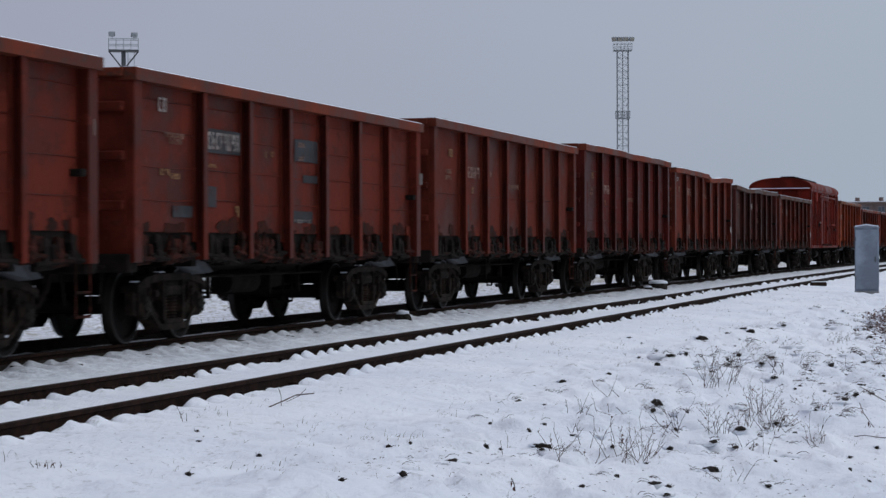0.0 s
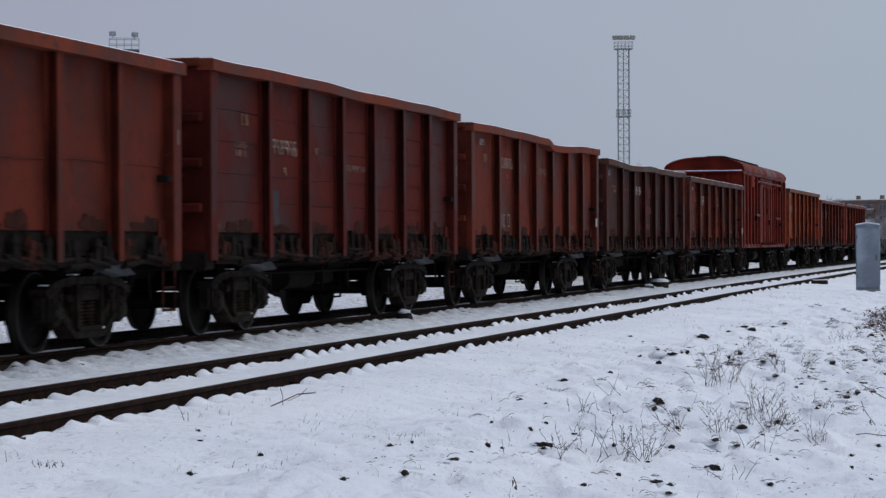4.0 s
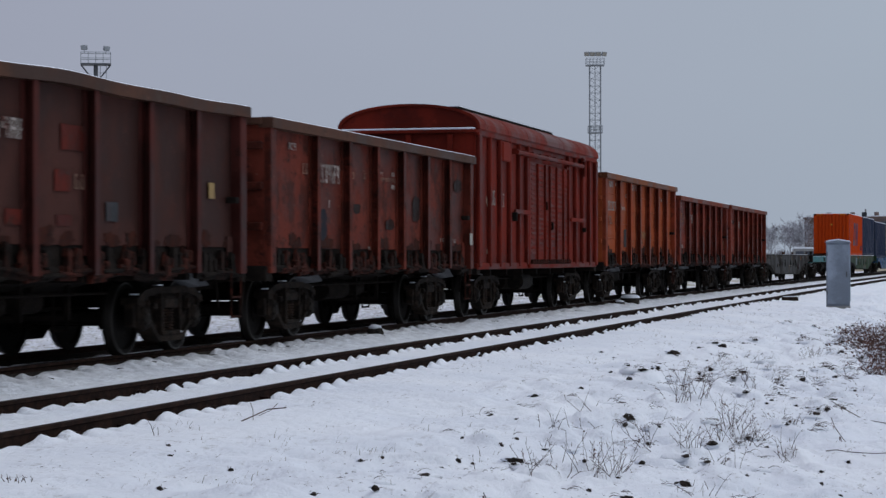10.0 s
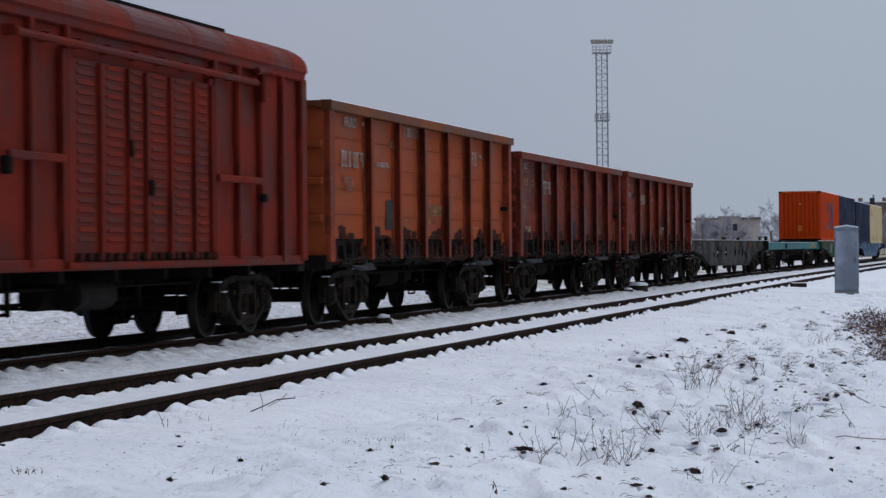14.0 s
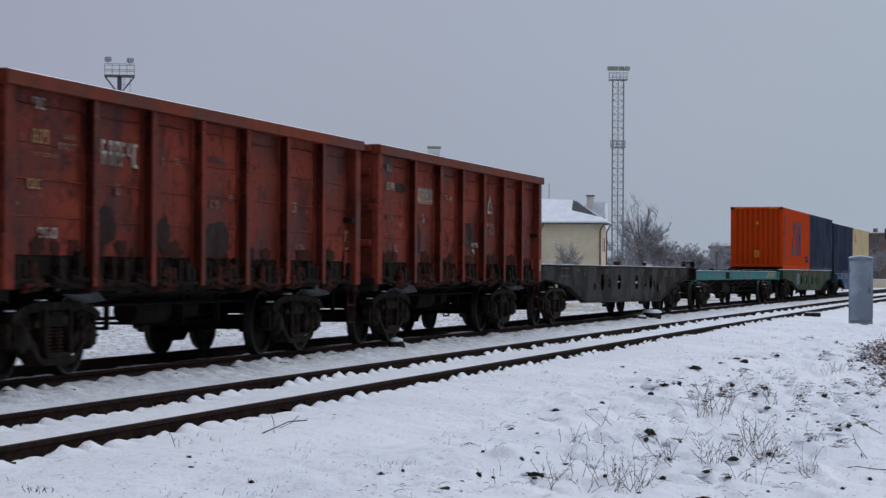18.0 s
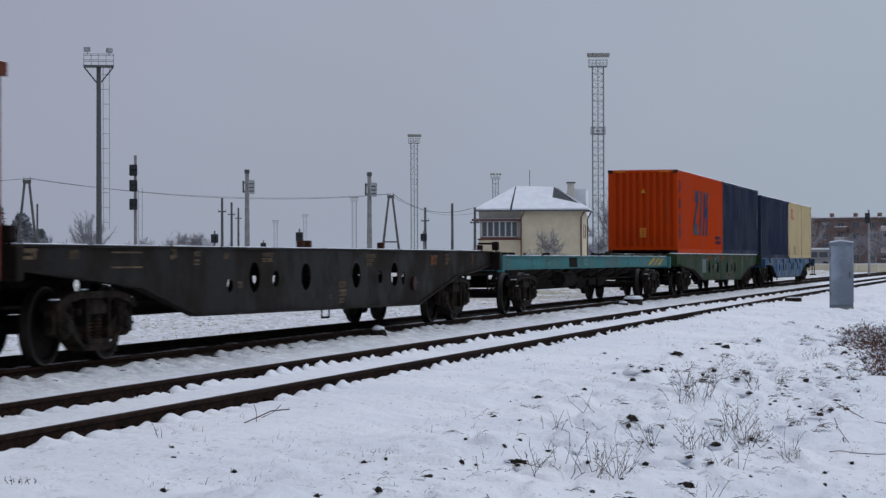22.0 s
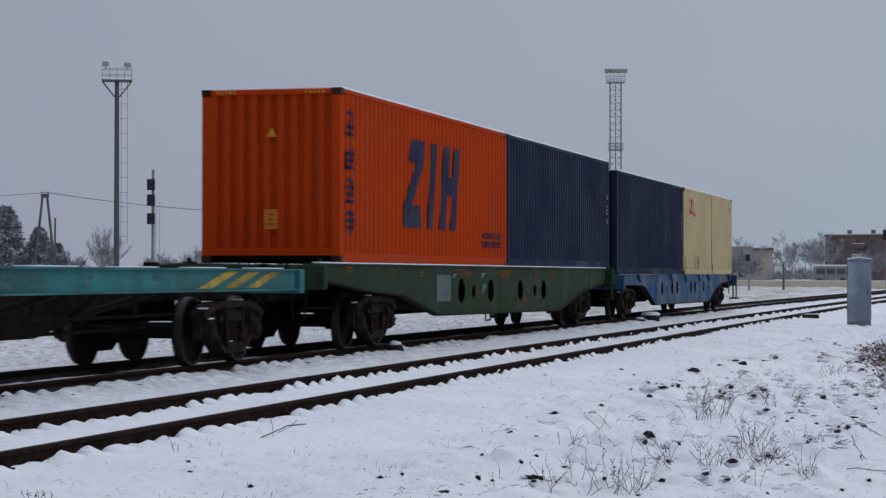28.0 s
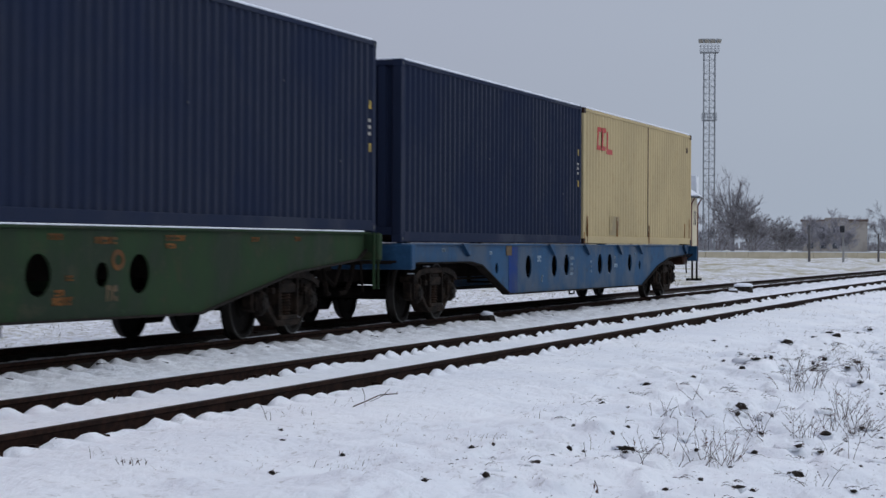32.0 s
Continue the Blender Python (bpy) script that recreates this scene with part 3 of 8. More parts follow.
def axle_cap_mesh():
    bm = lathe_x(B(), [(-0.035, 0.125), (0.012, 0.12), (0.02, 0.09), (0.03, 0.05)], 14)
    for i in range(5):
        a = i * 1.2566
        lathe_x(bm, [(0.0, 0.02), (0.035, 0.018)], 6, 0.095 * math.cos(a), 0.095 * math.sin(a))
    return mesh_of("axle_cap", bm, CAST)


AXLE_CAP = axle_cap_mesh()
def tread_mesh():
    bm, rings = B(), []
    for x, r in ((-0.067, 0.455), (-0.067, 0.474), (-0.060, 0.480), (0.034, 0.484)):
        rings.append([bm.verts.new((x, r * math.cos(math.pi * i / 18), r * math.sin(math.pi * i / 18))) for i in range(36)])
    for a, b in zip(rings, rings[1:]):
        for i in range(36):
            bm.faces.new((a[i], a[(i + 1) % 36], b[(i + 1) % 36], b[i]))
    return mesh_of("tread", bm, TREAD)


TYRE = tread_mesh()
WHEEL, AXLE, FRAME_SIDE, SPRINGS, BOGIE = wheel_mesh(), axle_mesh(), side_frame_mesh(), spring_mesh(), bogie_mesh()


def frame_snow_mesh(seed):
    """Scraps of snow caught on the ledges of a bogie side."""
    bm, r = B(), random.Random(seed)
    for y, z in ((-0.925, 0.645), (0.925, 0.645), (-0.3, 0.905), (0.35, 0.905), (-0.5, 0.25), (0.45, 0.25), (0.0, 0.31), (-1.1, 0.79), (1.1, 0.79)):
        if r.random() < 0.6:
            a, q = y + r.uniform(-0.08, 0.08), r.uniform(0.025, 0.085)
            box(bm, r.uniform(-0.02, 0.03), r.uniform(0.08, 0.118), a - q, a + q, z, z + r.uniform(0.012, 0.03), 0.006)
    return mesh_of("snow_patch", bm, SNOW_CAP)


FRAME_SNOW = [frame_snow_mesh(k) for k in range(3)]


def running_gear(wagon, places):
    for y in places:
        b = part("bogie", BOGIE, None, wagon, "dark cast two-axle bogie", pose(0, y, 0))
        for s in (-1, 1):
            part("side_frame", FRAME_SIDE, None, b, at=pose(s * 1.03, 0, 0, 0, 0, 0 if s > 0 else 180))
            tagged(part("snow_patch", FRAME_SNOW[int(y * 7 + s) % 3], None, b, "scraps of snow", at=pose(s * 1.03, 0, 0, 0, 0, 0 if s > 0 else 180)), kind="stuff")
            for q in (-0.15, 0.15):
                part("coil_spring", SPRINGS, None, b, at=pose(s * 1.02, q, 0))
        for d in (-0.925, 0.925):
            for k in (-1, 1):
                part("axle_cap", AXLE_CAP, None, b, at=pose(k * 1.165, d, WHEEL_R))
            ws = part("wheelset", AXLE, None, wagon, "steel axle with two dark wheels", pose(0, y + d, WHEEL_R))
            for s in (-1, 1):
                part("wheel", WHEEL, None, ws, at=pose(s * 0.80, 0, 0, 0, 0, 0 if s < 0 else 180))
                part("tread", TYRE, None, ws, "worn steel tread", at=pose(s * 0.80, 0, 0, 0, 0, 0 if s < 0 else 180))
            WHEELS.append((ws, y + d))


def coupler_mesh():
    bm = B()
    box(bm, -0.1, 0.1, -0.75, 0.0, 0.93, 1.12, 0.02)
    plate(bm, [(-1.0, 0.86), (-0.72, 0.86), (-0.66, 0.92), (-0.66, 1.14), (-0.72, 1.2), (-0.94, 1.2), (-1.0, 1.1)], [], -0.24, 0.2)
    rod(bm, (0.3, -0.2, 0.95), (0.35, -0.62, 0.62), 0.03)
    rod(bm, (0.35, -0.62, 0.62), (0.3, -0.95, 0.8), 0.025)
    rod(bm, (-1.2, -0.12, 1.0), (1.2, -0.12, 1.0), 0.02)
    return mesh_of("coupler", bm, GRIME)


COUPLER = coupler_mesh()


def couplers(wagon, half, drop=0.0):
    for s in (-1, 1):
        part("coupler", COUPLER, None, wagon, "automatic coupler with hanging air hose", pose(0, s * half, drop, 0, 0, 0 if s < 0 else 180))


def brake_gear(wagon, half, z=0.0, reach=1.0):
    bm = B()
    rod(bm, (0.55, -0.9, 0.72 + z), (0.55, 0.35, 0.72 + z), 0.17, None, 16)
    rod(bm, (0.55, 0.35, 0.72 + z), (0.55, 0.55, 0.72 + z), 0.08, None, 10)
    part("brake_reservoir", bm, GRIME, wagon, smooth=False)
    bm = B()
    rod(bm, (0.5, 1.0, 0.74 + z), (0.5, 1.55, 0.74 + z), 0.15, None, 16)
    box(bm, 0.3, 0.7, 1.1, 1.2, 0.85 + z, 1.0 + z)
    part("brake_cylinder", bm, GRIME, wagon)
    bm = B()
    rod(bm, (0.2, -half + 2.6, 0.62 + z), (0.2, half - 2.6, 0.62 + z), 0.025)
    rod(bm, (0.75, -half + 1.0, 0.82 + z), (0.75, half - 1.0, 0.82 + z), 0.02)
    rod(bm, (0.5, 1.5, 0.74 + z), (0.1, 2.3, 0.6 + z), 0.035)
    part("brake_rodding", bm, GRIME, wagon)
    bm = B()                                              # hanging safety stirrup
    for y in (2.6, 3.05):
        rod(bm, (0.3, y, 1.0 + z), (0.3, y, 0.33 + z), 0.018, None, 6)
    rod(bm, (0.3, 2.6, 0.34 + z), (0.3, 3.05, 0.34 + z), 0.018, None, 6)
    part("stirrup", bm, GRIME, wagon)


def hanging_gear(wagon, half, reach=1.1):
    """Air hoses, uncoupling lever and pull-rod guards that hang under a wagon."""
    for s in (-1, 1):
        bm = B()
        pts = [Vector((0.45, s * (half + 0.02), 0.98)), Vector((0.45, s * (half + 0.12), 0.72)), Vector((0.42, s * (half + 0.3), 0.52)), Vector((0.38, s * (half + 0.5), 0.50))]
        for p, q in zip(pts, pts[1:]):
            rod(bm, p, q, 0.038, None, 8)
        part("air_hose", bm, GRIME, wagon)
        bm = B()
        rod(bm, (reach, s * (half - 0.1), 1.02), (reach, s * (half + 0.02), 0.56), 0.02, None, 6)
        rod(bm, (reach, s * (half + 0.02), 0.98), (0.25, s * (half + 0.1), 0.98), 0.02, None, 6)
        part("uncoupling_lever", bm, GRIME, wagon)
        bm = B()
        for x in (-0.6, 0.6):
            box(bm, x - 0.03, x + 0.03, s * (half - 2.9) - 0.22, s * (half - 2.9) + 0.22, 0.34, 0.40, 0.01)
            for q in (-0.2, 0.2):
                box(bm, x - 0.02, x + 0.02, s * (half - 2.9) + q - 0.02, s * (half - 2.9) + q + 0.02, 0.38, 0.95)
        rod(bm, (-0.6, s * (half - 2.9), 0.44), (0.6, s * (half - 2.9), 0.44), 0.04, None, 8)
        part("rod_guard", bm, GRIME, wagon)
    for y in (-1.9, 0.7, 2.1):
        bm = B()
        box(bm, -0.75, -0.69, y - 0.03, y + 0.03, 0.5, 1.0)
        box(bm, 0.69, 0.75, y - 0.03, y + 0.03, 0.5, 1.0)
        box(bm, -0.75, 0.75, y - 0.03, y + 0.03, 0.5, 0.54)
        part("rod_hanger", bm, GRIME, wagon)


def mark(wagon, y0, y1, z0, z1, x, material, name="marking", label=""):
    """A small painted patch or plate, standing a few millimetres proud of the side."""
    return part(name, one_box(x, x + 0.005, y0, y1, z0, z1), material, wagon, label)


def writing(wagon, y, z, x, size, count, material, rng, gap=0.28):
    """A line of unreadable letters as plain upright bars, one mesh."""
    bm = B()
    for i in range(count):
        w = size * rng.uniform(0.42, 0.58)
        k = rng.random()
        if size > 0.2:
            q = w * 0.24
            box(bm, x, x + 0.005, y, y + q, z + size * (0.45 if k < 0.25 else 0), z + size)
            if k < 0.8:
                box(bm, x, x + 0.005, y + w - q, y + w, z, z + size * (0.55 if 0.5 < k < 0.65 else 1))
            box(bm, x, x + 0.005, y + q, y + w - q, z + size * 0.88, z + size)
            if k > 0.4:
                box(bm, x, x + 0.005, y + q, y + w - q, z, z + size * 0.12)
            else:
                box(bm, x, x + 0.005, y + q, y + w - q, z + size * 0.44, z + size * 0.56)
        elif k < 0.35:
            box(bm, x, x + 0.005, y, y + w * 0.32, z, z + size)
            box(bm, x, x + 0.005, y + w * 0.68, y + w, z + size * 0.1, z + size * 0.9)
        elif k < 0.7:
            box(bm, x, x + 0.005, y, y + w * 0.35, z, z + size)
            box(bm, x, x + 0.005, y + w * 0.35, y + w, z + size * 0.72, z + size)
        else:
            box(bm, x, x + 0.005, y, y + w, z, z + size * 0.3)
            box(bm, x, x + 0.005, y, y + w * 0.9, z + size * 0.6, z + size)
        y += w + size * gap
    return tagged(part("lettering", bm, material, wagon, "line of worn painted figures"), kind="stuff")


POST_AT = (0.14, 2.42, 4.20, 5.92, 7.66, 9.42, 11.14, 12.94)


def latch_mesh(kind):
    """One hatch latch at the foot of the side: hinge block, short bent lever with a broad hooked head, lug and torsion bar."""
    bm, r = B(), random.Random(kind * 7 + 3)
    lean = r.uniform(-0.08, 0.08)
    z0, z1 = r.uniform(1.06, 1.12), r.uniform(1.33, 1.44)
    box(bm, 1.38, r.uniform(1.46, 1.52), -0.13, r.uniform(0.06, 0.12), z0 - 0.05, z0 + 0.12, 0.025)
    prism(bm, True, [(1.42, -0.09, z0), (1.42, 0.07, z0), (1.50, 0.07, z0), (1.50, -0.09, z0)], [(1.42, lean - 0.06, z1 - 0.1), (1.42, lean + 0.06, z1 - 0.1), (1.49, lean + 0.06, z1 - 0.1), (1.49, lean - 0.06, z1 - 0.1)])
    prism(bm, True, [(1.42, lean - 0.09, z1 - 0.11), (1.42, lean + 0.07, z1 - 0.11), (1.50, lean + 0.07, z1 - 0.11), (1.50, lean - 0.09, z1 - 0.11)], [(1.42, lean - 0.04, z1), (1.42, lean + 0.11, z1 - 0.03), (1.48, lean + 0.11, z1 - 0.03), (1.48, lean - 0.04, z1)])
    if kind % 2:
        box(bm, 1.42, 1.505, 0.13, 0.24, z0 + 0.04, z0 + r.uniform(0.16, 0.24), 0.02)
    if kind % 3 == 0:
        rod(bm, (1.49, -0.20, z0 + 0.10), (1.49, -0.12, z0 + 0.28), 0.028, None, 6)
    rod(bm, (1.49, -0.30, z0 + 0.02), (1.49, 0.30, z0 + r.uniform(-0.02, 0.03)), 0.03, None, 6)
    box(bm, 1.40, 1.47, -0.26, 0.26, 1.02, 1.14, 0.015)
    return bm


INKS = {}


def blot(w, y0, y1, z0, z1, x, material, rng, label, rough=0.16):
    """A patch of other paint or soot with an uneven outline."""
    n, ring = 18, []
    cy, cz, ry, rz = (y0 + y1) / 2, (z0 + z1) / 2, (y1 - y0) / 2, (z1 - z0) / 2
    if rough < 0.1:
        for u, v in ((-1, -1), (-0.3, -1), (0.4, -1), (1, -1), (1, 0.1), (1, 1), (0.2, 1), (-0.5, 1), (-1, 1), (-1, -0.2)):
            ring.append((cy + ry * u * rng.uniform(0.94, 1.02), cz + rz * v * rng.uniform(0.93, 1.02)))
        n = 0
    for i in range(n):
        a = 2 * math.pi * i / n
        c, q = math.cos(a), math.sin(a)
        k = (abs(c) ** 3.2 + abs(q) ** 3.2) ** (-1 / 3.2) * rng.uniform(1 - rough, 1.04)
        ring.append((cy + ry * c * k, cz + rz * q * k))
    return part("paint_patch", plate(B(), ring, [], x, x + 0.004), material, w, label)


def inscription(w, y0, y1, z0, z1, count, x, material, rng):
    """A line of unreadable figures as bars, filling the given length and height."""
    bm, h = B(), z1 - z0
    p = (y1 - y0) / count
    for i in range(count):
        a, b = y0 + p * i, y0 + p * i + p * rng.uniform(0.62, 0.8)
        q, k = (b - a) * 0.26, rng.random()
        up, dn = h * rng.uniform(0.1, 0.16), rng.random()
        box(bm, x, x + 0.004, a, a + q, z0 + (h * 0.45 if k < 0.25 else 0), z1)
        if k < 0.8 and h > 0.05:
            box(bm, x, x + 0.004, b - q, b, z0, z1 - (h * 0.4 if 0.5 < k < 0.65 else 0))
        box(bm, x, x + 0.004, a + q, b - q, z1 - up * 1.2, z1)
        if dn > 0.4:
            box(bm, x, x + 0.004, a + q, b - q, z0, z0 + up * 1.2)
        elif h > 0.08:
            box(bm, x, x + 0.004, a + q, b - q, z0 + h * 0.42, z0 + h * 0.56)
    return tagged(part("lettering", bm, material, w, "line of worn painted figures"), kind="stuff")


def dress(w, half, rows, rng, x):
    """Painted figures, overpainted fields and cards on the side that faces the road; y from the wagon's front end."""
    for kind, y0, y1, z0, z1, count, ink in rows:
        a, b = y0 - half, y1 - half
        material, label = INKS[ink]
        if kind == "t":
            inscription(w, a, b, z0, z1, count, x + 0.006, material, rng)
        elif kind == "f":
            blot(w, a, b, z0, z1, x, material, rng, label, 0.22 if ink in "KB" else 0.06)
        elif kind == "A":                                 # outline of a bell
            c = (a + b) / 2
            part("outline_sign", plate(B(), [(a, z0), (b, z0), (c + 0.08, z1 - 0.1), (c, z1), (c - 0.08, z1 - 0.1)],
                                       [[(a + 0.07, z0 + 0.05), (b - 0.07, z0 + 0.05), (c + 0.04, z1 - 0.13), (c - 0.04, z1 - 0.13)]], x, x + 0.005), material, w, "white outlined sign")
        else:
            b = min(b, half - 0.15)
            mark(w, max(a, b - 0.22), b, z0, z1, 1.557 if b > half - 0.3 else x, material, "plate", label)


LATCH = {}


def gondola(label, place, paint, rim_paint, top=3.41, low=1.07, length=13.1, wobble=0.0, dent=None, seed=1, marks=(), planks=False, bogies=4.42, post_paint=None):
    """Open high-sided wagon. dent: (start, lowest, end, depth) of a bend in the top rim."""
    rng = random.Random(seed)
    post_paint = post_paint or paint
    w = thing("gondola_wagon", label, "freight wagon", "wagons of the train")
    half = length / 2
    k = length / 13.1
    posts = [p * k - half for p in POST_AT]
    ph = [rng.uniform(0, 6.28) for _ in range(4)]

    def warp(y):
        d = wobble * (math.sin(y * 0.9 + ph[0]) + 0.6 * math.sin(y * 2.1 + ph[1]))
        e = wobble * 1.2 * math.sin(y * 1.3 + ph[2])
        if dent:
            q = min(1, max(0, (y - dent[0]) / (dent[1] - dent[0])))
            v = min(1, max(0, (y - dent[1]) / (dent[2] - dent[1])))
            d -= dent[3] * q * q * (3 - 2 * q) * (1 - v * v * (3 - 2 * v))
        return e, d

    for s in (1, -1):
        # sheets between the posts, each slightly bulged
        for a, b in zip(posts, posts[1:]):
            bm = B()
            n_y, n_z = 8, 8
            bulge = rng.uniform(-0.016, 0.008)
            grid = []
            for i in range(n_y + 1):
                col = []
                y = a + (b - a) * i / n_y
                for j in range(n_z + 1):
                    z = 1.43 + (top - 0.1 - 1.43) * j / n_z
                    e, d = warp(y)
                    f = (j / n_z) ** 3
                    out = bulge * math.sin(math.pi * i / n_y) * math.sin(math.pi * j / n_z)
                    if planks:
                        out += 0.006 * (1 if (j * 6 // (n_z + 1)) % 2 else -1)
                    col.append(bm.verts.new((s * (1.405 + out + e * f), y, z + d * f)))
                grid.append(col)
            for i in range(n_y):
                for j in range(n_z):
                    bm.faces.new((grid[i][j], grid[i + 1][j], grid[i + 1][j + 1], grid[i][j + 1]))
            ext = bmesh.ops.extrude_face_region(bm, geom=bm.faces[:])
            bmesh.ops.translate(bm, vec=(-s * 0.03, 0, 0), verts=[g for g in ext["geom"] if isinstance(g, bmesh.types.BMVert)])
            part("side_panel", bm, paint, w)
            if s > 0 and (planks or seed in (2, 3, 4, 5)):    # welded seams between the plates, each sagging a little
                for z in ((2.24,) if seed == 4 else (1.85, 2.27, 2.69, 3.10)):
                    sag = rng.uniform(-0.03, 0.02)
                    bm = loft(B(), span(a + 0.08, b - 0.08, 6), [(1.40, z - 0.009), (1.417 + (0.004 if planks else 0), z - 0.005), (1.412, z + 0.008)], lambda y, a=a, b=b, sag=sag: (0, sag * 4 * (y - a) * (b - y) / (b - a) ** 2))
                    part("seam", bm, paint, w)
        # posts: hat sections with a web
        for i, y in enumerate(posts):
            end = i in (0, len(posts) - 1)
            wd = 0.13 if end else 0.075
            e, d = warp(y)
            bm = B()
            x0, x1 = sorted((s * 1.39, s * 1.555))
            zb = low if not end else low - 0.02
            if end:
                box(bm, x0, x1, y - wd, y + wd, zb, top - 0.09 + d, 0.012)
            else:
                box(bm, *sorted((s * 1.532, s * 1.555)), y - wd, y + wd, zb, top - 0.09 + d, 0.008)
                box(bm, *sorted((s * 1.39, s * 1.534)), y + wd - 0.03, y + wd - 0.004, zb, top - 0.095 + d)
                box(bm, *sorted((s * 1.39, s * 1.43)), y - 0.11, y + 0.11, 1.3, top - 0.10 + d, 0.008)
            part("post", bm, post_paint, w)
            if end:                                       # broad corner plate reaching down beside the post
                q = 1 if i == 0 else -1
                part("corner_plate", one_box(*sorted((s * 1.415, s * 1.432)), *sorted((y, y + q * 0.36)), low + 0.02, 1.58), paint, w)
        # top rim
        lo, hi = sorted((s * 1.37, s * 1.60))
        bm = loft(B(), span(-half - 0.03, half + 0.03, 60), [(lo, top - 0.155), (hi, top - 0.155), (hi, top - 0.01), (hi - 0.012, top), (lo + 0.012, top), (lo, top - 0.01)], warp)
        part("top_rim", bm, rim_paint, w)
        bm = loft(B(), span(-half + 0.05, half - 0.05, 40), [(lo + 0.015, top - 0.002), (hi - 0.012, top - 0.002), (hi - 0.025, top + 0.011), (lo + 0.03, top + 0.016)], warp)
        part("snow_line", bm, SNOW_CAP, w, "thin line of snow on the rim")
        # bottom sill behind the latches, coloured near black to stand for shaded openings
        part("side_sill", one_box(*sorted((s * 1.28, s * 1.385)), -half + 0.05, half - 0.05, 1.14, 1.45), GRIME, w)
        for k in range(6):
            if (paint, k) not in LATCH:
                LATCH[(paint, k)] = mesh_of("hatch_latch", latch_mesh(k), GRIME if k % 3 == 1 else LATCH_RED if k in (0, 3, 5) else LATCH_RUST)
        for a, b in zip(posts, posts[1:]):
            for f in (0.18, 0.40, 0.62, 0.84):
                y = a + (b - a) * f + rng.uniform(-0.07, 0.07)
                part("hatch_latch", LATCH[(paint, rng.randrange(6))], None, w, at=pose(0, y, rng.uniform(-0.05, 0.05), rng.uniform(-6, 6), 0, 0 if s > 0 else 180))
    # end walls with ribs
    for s in (-1, 1):
        y = s * half
        bm = one_box(-1.45, 1.45, *sorted((y, y - s * 0.04)), 1.15, top - 0.05)
        part("end_wall", bm, paint, w)
        for z in (1.75, 2.35, 2.95):
            part("end_rib", one_box(-1.44, 1.44, *sorted((y + s * 0.002, y + s * 0.09)), z - 0.06, z + 0.06, bevel=0.02), paint, w)
        part("end_rim", one_box(-1.43, 1.43, *sorted((y - s * 0.06, y + s * 0.1)), top - 0.11, top - 0.005, bevel=0.012), rim_paint, w)
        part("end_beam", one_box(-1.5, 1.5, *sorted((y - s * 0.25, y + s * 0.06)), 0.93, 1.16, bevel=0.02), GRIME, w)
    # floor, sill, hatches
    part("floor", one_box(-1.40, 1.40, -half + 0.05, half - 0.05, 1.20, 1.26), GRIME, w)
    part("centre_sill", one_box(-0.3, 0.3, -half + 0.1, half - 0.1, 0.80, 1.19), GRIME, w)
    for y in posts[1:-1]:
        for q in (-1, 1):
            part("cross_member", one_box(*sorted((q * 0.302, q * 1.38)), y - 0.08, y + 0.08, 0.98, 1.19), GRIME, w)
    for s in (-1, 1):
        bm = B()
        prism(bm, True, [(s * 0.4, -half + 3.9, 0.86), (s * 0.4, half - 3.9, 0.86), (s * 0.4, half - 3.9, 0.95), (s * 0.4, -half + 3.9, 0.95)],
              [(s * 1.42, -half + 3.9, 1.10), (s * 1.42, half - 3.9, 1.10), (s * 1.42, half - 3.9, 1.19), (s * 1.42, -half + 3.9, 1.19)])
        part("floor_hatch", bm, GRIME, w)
    # corner steps and a handrail
    for s in (-1, 1):
        bm = B()
        for y in (s * (half - 0.55), s * (half - 0.15)):
            rod(bm, (1.5, y, 1.12), (1.5, y, 0.42), 0.016, None, 6)
        for z in (0.44, 0.72):
            rod(bm, (1.5, s * (half - 0.55), z), (1.5, s * (half - 0.15), z), 0.018, None, 6)
        if s > 0:
            part("step", bm, LATCH_RED, w, "thin dirty red corner step")
        else:
            bm.free()
    # slanting grey flaps of the floor hatches over the bogies
    for y in (-bogies + 0.55, bogies + 0.55):
        bm = B()
        prism(bm, True, [(1.30, y - 0.16, 1.13), (1.40, y - 0.16, 1.15), (1.42, y + 0.34, 0.90), (1.30, y + 0.34, 0.88)], [(1.10, y - 0.40, 1.02), (1.10, y - 0.40, 1.04), (1.10, y + 0.24, 0.88), (1.10, y + 0.24, 0.86)])
        part("hatch_flap", bm, BOLT_GREY, w, "dull grey hatch flap")
    running_gear(w, (-bogies + 0.15, bogies + 0.15))
    couplers(w, half)
    hanging_gear(w, half)
    brake_gear(w, half)
    X = 1.417
    for a, b in zip(posts, posts[1:]):                    # coal dirt splashed up from the hatches
        for k in range(4):
            c, q = rng.uniform(a + 0.3, b - 0.3), rng.uniform(0.14, 0.30)
            blot(w, c - q, c + q, 1.41, rng.uniform(1.50, 1.68), X - 0.004 - 0.002 * k, COAL_DIRT, rng, "coal dirt", 0.45)
    dress(w, half, marks, rng, X)
    part("bracket", one_box(1.40, 1.56, posts[-1] - 0.35, posts[-1] - 0.2, 2.05, 2.14, bevel=0.015), GRIME, w)
    MOVERS.append((w, place + half))
    return w


